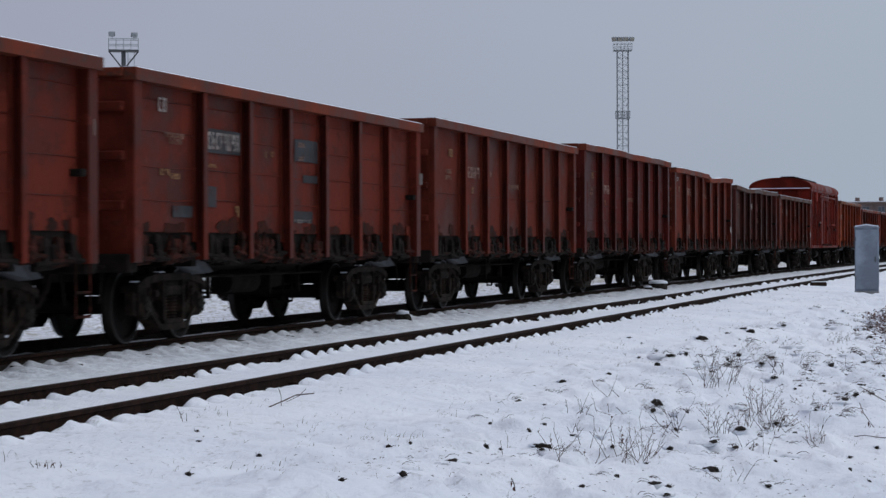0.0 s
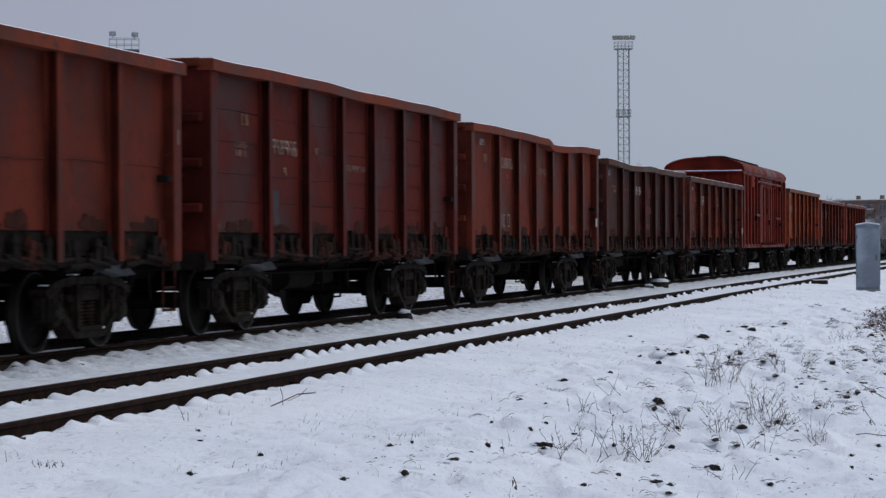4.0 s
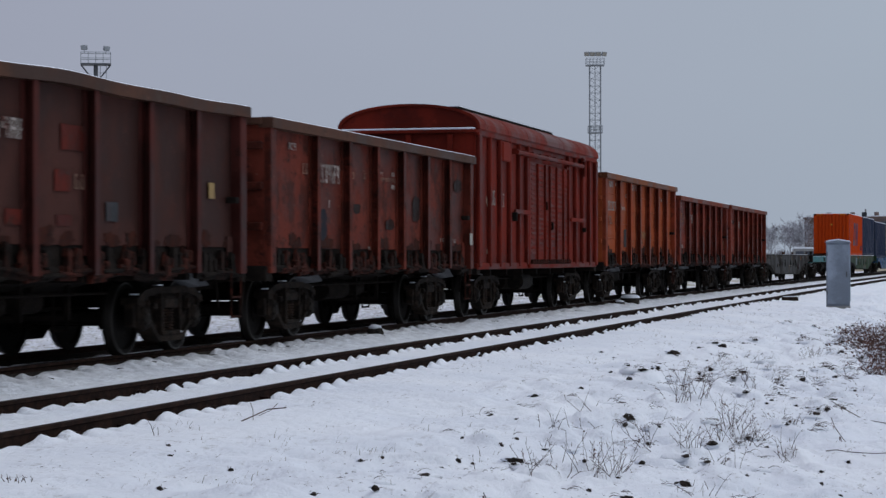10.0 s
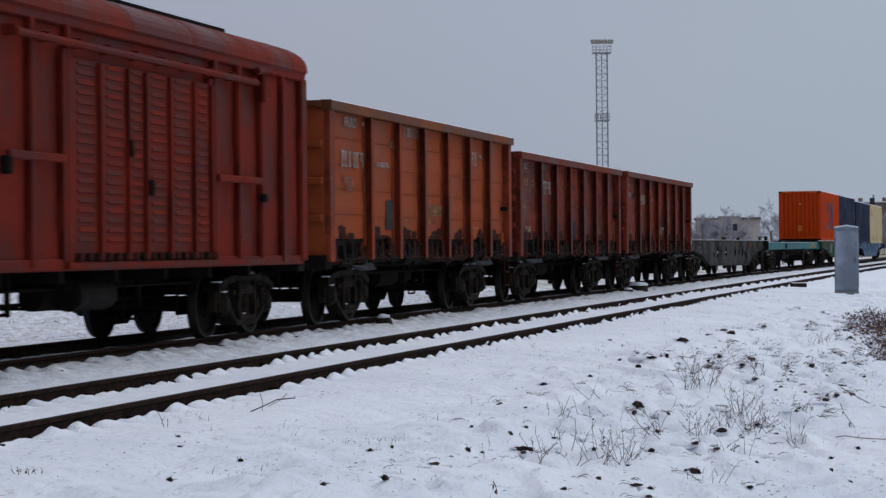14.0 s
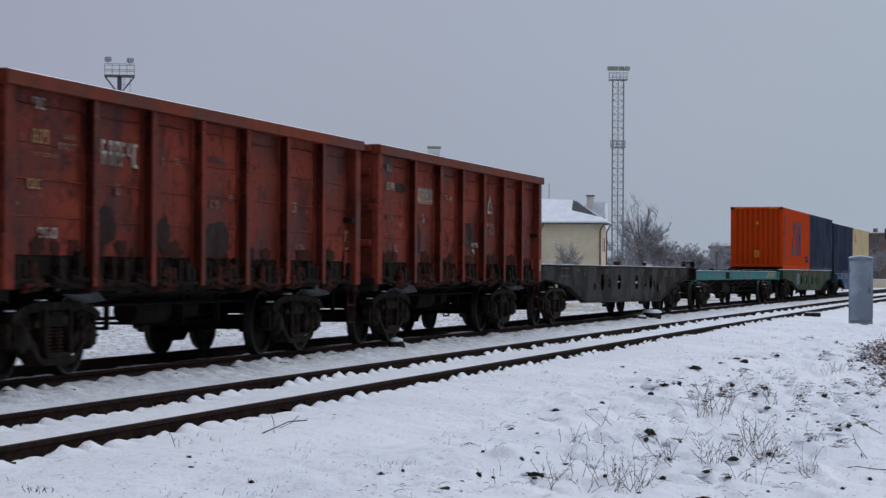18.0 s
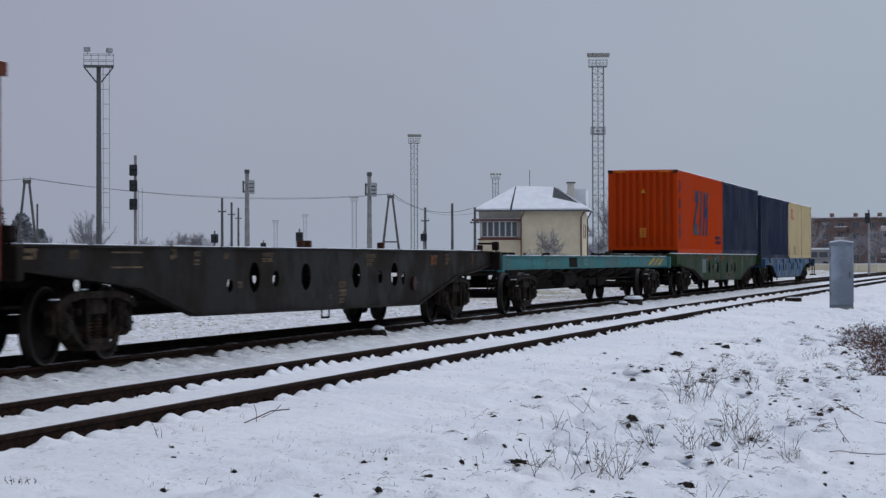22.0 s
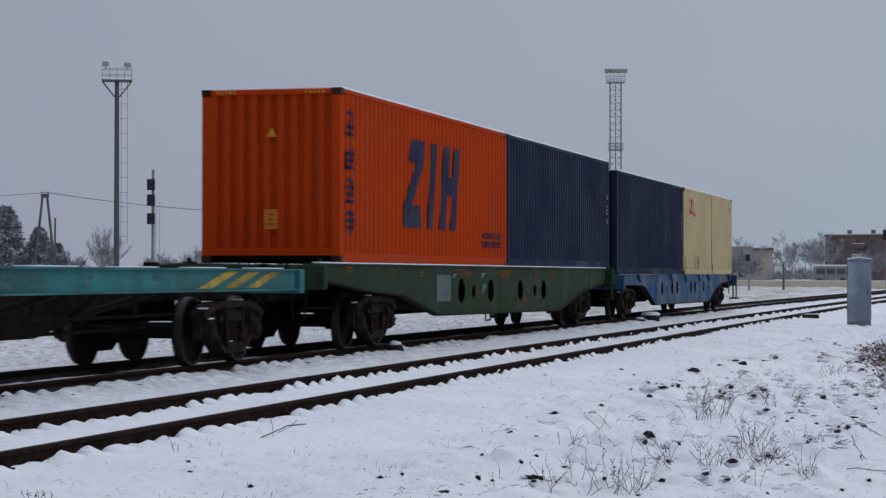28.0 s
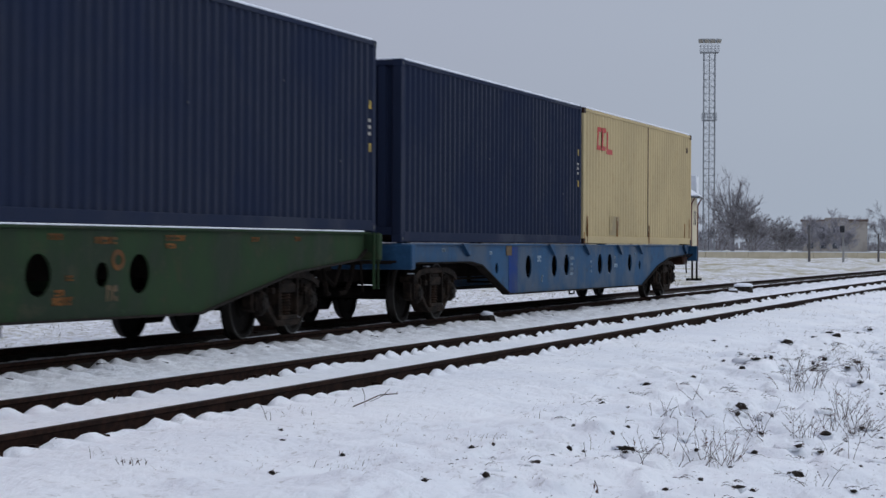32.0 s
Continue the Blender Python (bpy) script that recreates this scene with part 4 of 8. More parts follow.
def boxcar(label, place, paint, roof_paint):
    length = 13.9
    half = length / 2
    w = thing("covered_wagon", label, "freight wagon", "wagons of the train")
    rng = random.Random(77)
    eave, ridge, low = 3.99, 4.53, 1.03
    for s in (1, -1):
        part("side_panel", one_box(*sorted((s * 1.40, s * 1.44)), -half, half, low + 0.12, eave - 0.02), paint, w)
        part("side_sill", one_box(*sorted((s * 1.38, s * 1.50)), -half, half, low, low + 0.14, bevel=0.02), paint, w)
        part("top_plate", one_box(*sorted((s * 1.38, s * 1.52)), -half, half, eave - 0.14, eave, bevel=0.02), paint, w)
        ribs = [-half + 0.16] + [-half + 0.16 + i * 0.98 for i in range(1, 15)]
        for i, y in enumerate(ribs):
            if s > 0 and -1.85 < y < 2.7:
                continue
            wd = 0.13 if i in (0, 14) else 0.06
            part("rib", one_box(*sorted((s * 1.435, s * 1.53)), y - wd, y + wd, low + 0.05, eave - 0.1, bevel=0.02), paint, w)
    # door side
    part("door_frame", one_box(1.44, 1.52, -2.05, -1.90, low + 0.1, 3.6, bevel=0.01), paint, w)
    part("door_frame", one_box(1.44, 1.52, 2.75, 2.90, low + 0.1, 3.6, bevel=0.01), paint, w)
    d1 = part("sliding_door", one_box(1.46, 1.52, -1.85, 0.45, low + 0.1, 3.52, bevel=0.01), paint, w, "ribbed sliding door leaf")
    d2 = part("sliding_door", one_box(1.46, 1.52, 0.47, 2.72, low + 0.1, 3.52, bevel=0.01), paint, w, "ribbed sliding door leaf")
    louvres = {}
    for y, wide in ((-1.43, 0.66), (-0.56, 0.66), (0.14, 0.42), (0.86, 0.62), (1.70, 0.70), (2.47, 0.46)):
        leaf = d1 if y < 0.3 else d2
        slat = louvres[wide] = louvres.get(wide) or mesh_of("louvre", prism(B(), True, [(1.518, -wide * 0.36, -0.03), (1.518, -wide * 0.36, 0.035), (1.539, -wide * 0.36, -0.026)], [(1.518, wide * 0.36, -0.03), (1.518, wide * 0.36, 0.035), (1.539, wide * 0.36, -0.026)]), paint)
        for i in range(19):
            part("louvre", slat, None, leaf, at=pose(0, y, 1.40 + i * 0.115))
        part("door_rib", one_box(1.515, 1.575, y + wide / 2 + 0.03, y + wide / 2 + 0.10, low + 0.12, 3.5, bevel=0.01), paint, leaf)
    for y in span(-1.7, 2.8, 16):
        part("door_roller", one_box(1.52, 1.60, y - 0.06, y + 0.06, 1.14, 1.24, bevel=0.02), LATCH_RED, w)
    part("roller_rail", one_box(1.52, 1.56, -1.8, 2.95, 1.10, 1.14), LATCH_RED, w)
    part("handle", one_box(1.56, 1.61, -0.2, -0.13, 2.42, 2.62, bevel=0.008), LATCH_RED, d1)
    part("handle", one_box(1.56, 1.62, 0.40, 0.52, 1.95, 2.15, bevel=0.015), LATCH_RUST, d2)
    bm = B()
    rod(bm, (1.58, -3.45, 3.66), (1.58, 4.55, 3.66), 0.05, None, 8)
    for y in span(-3.4, 4.5, 9):
        box(bm, 1.42, 1.58, y - 0.03, y + 0.03, 3.62, 3.74)
    part("door_rail", bm, paint, w, "round door rail along the side")
    bm = B()
    rod(bm, (1.56, 4.62, 3.84), (1.56, 4.9, 3.84), 0.05, None, 8)
    rod(bm, (1.56, 4.88, 3.86), (1.55, 4.88, 3.40), 0.05, None, 8)
    part("pipe_bend", bm, paint, w)
    part("lower_rail", one_box(1.50, 1.57, -2.0, 4.9, low + 0.02, low + 0.1, bevel=0.01), paint, w)
    for y0, y1, z in ((-3.6, -2.1, 2.32), (3.0, 4.8, 2.25)):
        part("cross_bar", one_box(1.53, 1.585, y0, y1, z - 0.05, z + 0.05, bevel=0.015), paint, w)
    part("bracket", one_box(1.50, 1.62, -3.70, -3.58, 2.10, 2.30, bevel=0.02), GRIME, w)
    part("bracket", one_box(1.50, 1.60, 4.85, 4.97, 1.95, 2.07, bevel=0.02), GRIME, w)
    part("hatch_cover", one_box(1.50, 1.56, -4.78, -4.02, 3.40, 3.84, bevel=0.03), paint, w, "raised square hatch cover")
    # roof: arch with thickness
    arc = []
    for i in range(25):
        a = math.pi * i / 24
        arc.append((1.56 * math.cos(a), eave + (ridge - eave) * math.sin(a) ** 0.8))
    ring = arc + [(x * 0.965, z - 0.05) for x, z in arc[::-1]]
    bm = loft(B(), span(-half - 0.06, half + 0.06, 12), ring, lambda y: (0, 0))
    part("roof", bm, roof_paint, w, "rounded sheet roof")
    for y in span(-half + 0.6, half - 0.6, 6):
        seam = [(x * 1.002, z + 0.004) for x, z in arc] + [(x, z - 0.01) for x, z in arc[::-1]]
        part("roof_seam", loft(B(), [y - 0.03, y + 0.03], seam, lambda v: (0, 0)), roof_paint, w)
    for s in (-1, 1):
        y = s * half
        part("end_wall", one_box(-1.42, 1.42, *sorted((y, y - s * 0.04)), low, eave), paint, w)
        gable = [(x * 0.96, z - 0.04) for x, z in arc]
        bm = B()
        prism(bm, True, [(x, y, z) for x, z in gable], [(x, y - s * 0.04, z) for x, z in gable])
        part("gable", bm, paint, w)
        for x in (-0.9, 0.0, 0.9):
            part("end_rib", one_box(x - 0.06, x + 0.06, *sorted((y + s * 0.002, y + s * 0.09)), low, eave - 0.1, bevel=0.02), paint, w)
        part("end_ledge", one_box(-1.5, 1.5, *sorted((y - s * 0.02, y + s * 0.14)), eave - 0.09, eave - 0.02, bevel=0.015), paint, w)
        part("snow_line", one_box(-1.45, 1.45, *sorted((y + s * 0.01, y + s * 0.13)), eave - 0.02, eave + 0.02, bevel=0.012), SNOW_CAP, w, "line of snow on the end ledge")
        part("end_beam", one_box(-1.48, 1.48, *sorted((y - s * 0.25, y + s * 0.05)), 0.92, 1.05), GRIME, w)
    # roof walk
    bm = B()
    for i in range(3):
        box(bm, -0.36 + i * 0.25, -0.14 + i * 0.25, -half + 3.0, half - 0.35, ridge + 0.09, ridge + 0.14)
    for y in span(-half + 3.1, half - 0.5, 10):
        box(bm, -0.38, 0.40, y - 0.03, y + 0.03, ridge - 0.06, ridge + 0.09)
    part("roof_walk", bm, GRIME, w, "dark plank walkway on the roof")
    part("snow_line", one_box(-0.3, 0.34, -half + 3.05, half - 0.4, ridge + 0.14, ridge + 0.16), SNOW_CAP, w, "thin snow on the walkway")
    part("floor", one_box(-1.38, 1.38, -half + 0.05, half - 0.05, low, low + 0.06), GRIME, w)
    part("centre_sill", one_box(-0.3, 0.3, -half + 0.1, half - 0.1, 0.76, low), GRIME, w)
    for y in span(-half + 2, half - 2, 6):
        part("cross_member", one_box(-1.3, 1.3, y - 0.07, y + 0.07, 0.88, low), GRIME, w)
    X = 1.442
    for y, z, c, sz, mm in ((-5.85, 2.42, 4, 0.32, WHITE_MARK), (-4.84, 2.40, 4, 0.30, WHITE_MARK), (-4.7, 2.8, 1, 0.12, DIM_MARK), (-6.7, 3.0, 2, 0.09, WHITE_MARK), (-6.75, 2.45, 4, 0.09, PALE_MARK), (-5.6, 2.35, 1, 0.12, PALE_MARK),
                            (-5.6, 1.45, 3, 0.08, PALE_MARK), (-5.6, 1.30, 2, 0.08, WHITE_MARK), (-6.6, 1.55, 2, 0.08, PALE_MARK), (-4.7, 1.35, 4, 0.08, PALE_MARK), (-6.6, 1.25, 3, 0.08, PALE_MARK), (4.3, 1.4, 3, 0.08, PALE_MARK), (-4.6, 3.0, 1, 0.1, WHITE_MARK)):
        writing(w, y, z, X, sz, c, mm, rng, 0.12)
    for y0, y1, z0, z1 in ((-6.02, -5.66, 2.36, 2.62), (-5.74, -5.6, 2.26, 2.36), (-4.86, -4.74, 2.30, 2.38), (-6.86, -6.74, 1.44, 1.62), (-6.0, -5.72, 1.34, 1.48), (-4.84, -4.62, 1.30, 1.40)):
        blot(w, y0, y1, z0, z1, X + 0.002, PALE_MARK, rng, "rubbed pale patch", 0.5)
    running_gear(w, (-4.62, 5.28))
    couplers(w, half)
    hanging_gear(w, half)
    brake_gear(w, half, -0.02)
    # round battery drum under the floor
    bm = B()
    rod(bm, (0.9, -0.6, 0.72), (0.9, 0.5, 0.72), 0.2, None, 16)
    part("air_tank", bm, CAST, w)
    MOVERS.append((w, place + half))
    return w


DEEP_SIDE = 1.19      # half the width over the deep side plates


def flat_deck(w, length, paint, deck, outline, holes, plates_x=1.38, foot=None, sill=0.62):
    """Two deep side plates with round holes, cross members and a centre sill."""
    half = length / 2
    for s in (1, -1):
        bm = plate(B(), [(y - half, z) for y, z in outline], [[(y - half, z) for y, z in h] for h in holes], s * plates_x - 0.012, s * plates_x + 0.012)
        part("side_plate", bm, paint, w, "deep side plate with round holes")
        # flanges along the upper and lower edge
        part("top_flange", one_box(*sorted((s * (plates_x - 0.13), s * (plates_x + 0.05))), -half + 0.02, half - 0.02, deck - 0.03, deck, bevel=0.006), paint, w)
        bm = B()
        low = [p for p in outline if p[1] < deck - 0.02]
        low = sorted(low)
        for (ya, za), (yb, zb) in zip(low, low[1:]):
            prism(bm, True, [(s * (plates_x - 0.1), ya - half, za - 0.02), (s * (plates_x + 0.06), ya - half, za - 0.02), (s * (plates_x + 0.06), ya - half, za + 0.006), (s * (plates_x - 0.1), ya - half, za + 0.006)],
                  [(s * (plates_x - 0.1), yb - half, zb - 0.02), (s * (plates_x + 0.06), yb - half, zb - 0.02), (s * (plates_x + 0.06), yb - half, zb + 0.006), (s * (plates_x - 0.1), yb - half, zb + 0.006)])
        part("bottom_flange", bm, foot or paint, w)
    bm = one_box(-0.25, 0.25, -half + 0.1, half - 0.1, deck - sill, deck - 0.08)
    part("centre_sill", bm, GRIME, w)
    for y in span(-half + 1.2, half - 1.2, 12):
        part("cross_member", one_box(-plates_x + 0.02, plates_x - 0.02, y - 0.06, y + 0.06, deck - 0.26, deck - 0.06), GRIME, w)
    for s in (-1, 1):
        part("end_beam", one_box(-1.42, 1.42, *sorted((s * half, s * (half - 0.2))), deck - 0.42, deck - 0.02, bevel=0.02), paint, w)


def twist_locks(w, deck, spots):
    bm = B()
    box(bm, -0.09, 0.09, -0.1, 0.1, 0.0, 0.05, 0.01)
    rod(bm, (0, 0, 0.05), (0, 0, 0.11), 0.05, 0.03, 8)
    me = mesh_of("twist_lock", bm, CAST)
    for y in spots:
        for s in (-1, 1):
            part("twist_lock", me, None, w, at=pose(s * 1.12, y, deck))


def flat_wagon_dark(place):
    L = 24.55
    w = thing("container_flat_wagon", "dark grey container flat wagon with deep holed sides, unladen", "freight wagon", "wagons of the train")
    z = 1.455
    outline = [(0, z), (0, 1.2), (2.7, 1.03), (4.1, 0.93), (6.2, 0.51), (18.1, 0.42), (21.4, 0.96), (22.8, 1.02), (L, 1.2), (L, z)]
    holes = [oval(7.56, 0.9, 0.13, 0.1), oval(8.65, 1.01, 0.25, 0.23), oval(9.65, 0.98, 0.15, 0.13), oval(11.16, 1.0, 0.25, 0.22), oval(14.01, 1.0, 0.25, 0.22), oval(15.53, 0.96, 0.14, 0.12), oval(16.5, 1.0, 0.24, 0.22), oval(17.1, 0.92, 0.11, 0.13)]
    flat_deck(w, L, DARK_WAGON, z, outline, holes, DEEP_SIDE, sill=0.44)
    half = L / 2
    rng = random.Random(5)
    X = DEEP_SIDE + 0.014
    for y, zz, c, sz in ((0.6, 1.28, 5, 0.13), (1.9, 1.28, 4, 0.12), (5.2, 1.28, 2, 0.2), (6.1, 1.32, 5, 0.08), (6.1, 1.2, 4, 0.08), (7.3, 1.28, 3, 0.1), (9.0, 1.32, 15, 0.06), (9.0, 1.24, 13, 0.06),
                         (12.95, 0.80, 6, 0.11), (12.95, 0.66, 7, 0.11), (12.95, 0.54, 6, 0.09), (12.4, 0.62, 3, 0.08), (14.6, 1.31, 16, 0.06), (14.6, 1.23, 14, 0.06), (14.6, 1.15, 10, 0.06), (20.3, 1.33, 9, 0.06), (20.3, 1.25, 9, 0.06), (20.3, 1.17, 7, 0.06), (7.9, 0.86, 3, 0.1)):
        writing(w, y - half, zz, X, sz, c, TAN_MARK, rng, 0.1)
    writing(w, 19.15 - half, 1.16, X, 0.2, 4, ORANGE_MARK, rng, 0.12)
    writing(w, 22.6 - half, 1.18, X, 0.2, 1, ORANGE_MARK, rng, 0.12)
    for y0, z0 in ((3.2, 1.36), (3.2, 1.17)):
        mark(w, y0 - half, y0 + 1.0 - half, z0, z0 + 0.02, X, TAN_MARK)
    bm = B()                                              # hand wheel beside the plate
    rod(bm, (DEEP_SIDE + 0.02, 17.75 - half, 0.82), (DEEP_SIDE + 0.07, 17.75 - half, 0.82), 0.13, None, 20)
    rod(bm, (DEEP_SIDE + 0.04, 17.6 - half, 0.82), (DEEP_SIDE + 0.04, 18.1 - half, 0.84), 0.025, None, 6)
    part("hand_wheel", bm, RED_FADED, w, "faded red brake hand wheel")
    part("deck_strip", one_box(-1.04, 1.04, -half + 0.3, half - 0.3, z - 0.06, z - 0.035), GRIME, w, "dark deck between the sills")
    for y in (0.3, 11.25, 11.62, 16.0, 23.9):
        part("stop_block", one_box(1.02, 1.14, y - half - 0.05, y - half + 0.05, z, z + 0.13, bevel=0.015), RUST_DARK, w, "rusty container stop")
    for y in span(1.5, 22.5, 9):
        part("snow_line", one_box(DEEP_SIDE - 0.12, DEEP_SIDE + 0.035, y - half - 0.9, y - half + 0.9, z, z + 0.015, bevel=0.005), SNOW_CAP, w, "patch of thin snow on the sill")
    running_gear(w, (-9.38, 9.22))
    couplers(w, half)
    hanging_gear(w, half)
    brake_gear(w, half, -0.1)
    for y in (-half + 0.05, half - 0.05):
        bm = B()
        rod(bm, (1.3, y, 1.0), (1.3, y, 1.62), 0.022, None, 6)
        rod(bm, (0.9, y, 1.62), (1.3, y, 1.62), 0.022, None, 6)
        part("grab_rail", bm, GRIME, w)
        part("lamp_bracket", one_box(1.22, 1.36, y - 0.08, y + 0.08, 1.47, 1.66, bevel=0.02), GRIME, w)
    MOVERS.append((w, place + half))


def flat_wagon_teal(place):
    L = 25.4
    half = L / 2
    w = thing("container_flat_wagon", "teal container flat wagon with straight side beams, unladen", "freight wagon", "wagons of the train")
    z = 1.345
    for s in (1, -1):
        part("side_beam", one_box(s * 1.2 - 0.012, s * 1.2 + 0.012, -half, half, z - 0.30, z), TEAL, w, "long teal side beam")
        for dz in (0.0, -0.30):
            part("beam_flange", one_box(*sorted((s * 1.08, s * 1.26)), -half, half, z + dz - 0.012, z + dz + 0.012), TEAL, w)
    sill = [(0.3, z - 0.05), (0.3, z - 0.45), (5.6, z - 0.45), (8.2, 0.48), (17.8, 0.48), (20.4, z - 0.45), (L - 0.3, z - 0.45), (L - 0.3, z - 0.05)]
    part("centre_sill", plate(B(), [(y - half, v) for y, v in sill], [], -0.3, 0.3), GRIME, w, "bellied centre sill")
    for i, y in enumerate(span(-half + 1.0, half - 1.0, 12)):
        part("cross_member", one_box(-1.18, 1.18, y - 0.07, y + 0.07, z - 0.26, z - 0.02), GRIME, w)
    for y in span(-half + 6.6, half - 6.6, 4):
        bm = B()
        rod(bm, (1.12, y - 0.9, z - 0.3), (0.35, y, 0.72), 0.05, None, 6)
        rod(bm, (1.12, y + 0.9, z - 0.3), (0.35, y, 0.72), 0.05, None, 6)
        rod(bm, (1.0, y + 0.5, z - 0.3), (1.0, y + 0.5, 0.72), 0.03, None, 6)
        part("brace", bm, CAST, w)
    for s in (-1, 1):
        part("end_beam", one_box(-1.3, 1.3, *sorted((s * half, s * (half - 0.22))), z - 0.36, z + 0.01, bevel=0.02), TEAL, w)
    X = 1.214
    mark(w, 8.12 - half, 9.2 - half, z - 0.28, z - 0.03, X, GRIME, "dark_panel", "black square on the teal beam")
    rng = random.Random(9)
    for y in (0.8, 3.6, 5.2, 13.4, 15.0, 17.2, 19.4):
        writing(w, y - half, z - 0.14, X, 0.06, 8, PALE_TEAL, rng, 0.1)
        writing(w, y - half, z - 0.24, X, 0.06, 6, PALE_TEAL, rng, 0.1)
    writing(w, 9.6 - half, z - 0.24, X, 0.19, 8, PALE_TEAL, rng, 0.3)
    for y in (21.0, 21.95, 22.9):                          # slanting yellow stripes
        bm = B()
        prism(bm, True, [(X, y - half, z - 0.27), (X, y + 0.5 - half, z - 0.27), (X, y + 1.6 - half, z - 0.03), (X, y + 1.1 - half, z - 0.03)],
              [(X + 0.005, y - half, z - 0.27), (X + 0.005, y + 0.5 - half, z - 0.27), (X + 0.005, y + 1.6 - half, z - 0.03), (X + 0.005, y + 1.1 - half, z - 0.03)])
        part("stripe", bm, YELLOW_WORN, w, "slanting yellow warning stripe")
    for y in span(1.4, L - 1.4, 9):
        part("snow_line", one_box(1.05, 1.255, y - half - 0.8, y - half + 0.5, z + 0.012, z + 0.028, bevel=0.006), SNOW_CAP, w, "patch of thin snow on the beam")
    twist_locks(w, z, [-half + 0.35, -half + 12.0, half - 12.0, half - 0.35])
    for y in (1.6, 2.4, 6.5, 13.2, 13.6, 20.0, 24.5):
        part("stop_block", one_box(0.85, 1.03, y - half - 0.09, y - half + 0.09, z, z + 0.09, bevel=0.02), GRIME, w)
    running_gear(w, (-9.5, 9.95))
    couplers(w, half)
    hanging_gear(w, half)
    brake_gear(w, half, -0.1)
    bm = B()
    rod(bm, (0.9, -4.5, 0.75), (0.9, -2.9, 0.75), 0.2, None, 16)
    part("air_tank", bm, GRIME, w)
    MOVERS.append((w, place + half))


def flat_wagon_green(place):
    L = 25.75
    half = L / 2
    w = thing("container_flat_wagon", "faded green container flat wagon with deep holed sides", "freight wagon", "wagons of the train")
    z = 1.455
    outline = [(0.25, z), (0.25, 1.22), (3.0, 1.0), (5.3, 0.91), (7.85, 0.50), (19.3, 0.42), (22.6, 0.89), (25.2, 1.05), (L - 0.2, 1.2), (L - 0.2, z)]
    holes = [oval(9.7, 0.95, 0.3, 0.25), oval(10.72, 0.93, 0.16, 0.14), oval(12.22, 0.94, 0.29, 0.24), oval(15.08, 0.93, 0.29, 0.23), oval(16.6, 0.92, 0.17, 0.14), oval(17.58, 0.92, 0.28, 0.23)]
    flat_deck(w, L, GREEN_WAGON, z, outline, holes, DEEP_SIDE, foot=CAST)
    X = DEEP_SIDE + 0.014
    rng = random.Random(15)
    mark(w, 7.75 - half, 8.8 - half, 0.76, 1.27, X, PALE_PANEL, "repair_patch", "pale grey-blue painted rectangle")
    for y, zz, c, sz in ((9.1, 1.30, 22, 0.08), (9.6, 1.21, 18, 0.07), (11.3, 1.31, 12, 0.07), (13.7, 1.31, 12, 0.07), (13.7, 1.22, 7, 0.06), (15.3, 1.30, 8, 0.07), (18.3, 1.30, 14, 0.07), (18.3, 1.21, 8, 0.06), (21.0, 1.30, 8, 0.06), (22.6, 1.31, 6, 0.06),
                         (10.95, 0.98, 4, 0.08), (10.95, 0.88, 5, 0.07), (10.95, 0.78, 4, 0.06), (15.45, 0.70, 5, 0.07), (15.4, 0.60, 9, 0.09), (11.0, 0.62, 4, 0.05), (13.3, 0.72, 3, 0.06),
                         (12.9, 1.28, 16, 0.10), (13.0, 1.19, 14, 0.08), (10.1, 1.24, 10, 0.09), (16.4, 1.26, 12, 0.08), (1.9, 1.30, 5, 0.12), (4.6, 1.28, 6, 0.09), (6.4, 1.24, 6, 0.09), (15.7, 0.86, 5, 0.06)):
        writing(w, y - half, zz, X, sz, c, OCHRE_MARK, rng, 0.1)
    writing(w, 16.7 - half, 0.62, X, 0.18, 3, TAN_MARK, rng, 0.12)
    part("emblem", plate(B(), oval(17.0 - half, 1.08, 0.17, 0.12), [oval(17.0 - half, 1.08, 0.1, 0.06)], X, X + 0.005), OCHRE_MARK, w, "worn ochre ring emblem")
    for y0, z0, z1 in ((11.42, 0.86, 1.08), (8.95, 1.2, 1.3), (11.35, 1.2, 1.32)):
        part("paint_patch", plate(B(), [(y0 - half, z0), (y0 + 0.24 - half, (z0 + z1) / 2), (y0 + 0.4 - half, z1 - 0.01), (y0 + 0.05 - half, z1)], [], X, X + 0.004), PALE_PANEL, w, "pale blue touched-up paint")
    part("weld_seam", one_box(X - 0.004, X + 0.006, 13.1 - half, 13.13 - half, 0.47, 1.42), GREEN_WAGON, w)
    part("snow_line", one_box(DEEP_SIDE - 0.1, DEEP_SIDE + 0.045, -half + 0.4, half - 0.3, z, z + 0.022, bevel=0.008), SNOW_CAP, w, "line of snow on the sill")
    twist_locks(w, z - 0.02, [-half + 0.7, half - 0.7])
    running_gear(w, (-8.98, 9.63))
    couplers(w, half)
    hanging_gear(w, half)
    brake_gear(w, half, -0.1)
    for y in (half - 0.35, half - 0.15):
        bm = B()
        rod(bm, (1.4, y, 1.45), (1.4, y, 0.6), 0.025, None, 6)
        part("step", bm, GREEN_WAGON, w)
    MOVERS.append((w, place + half))
    return half


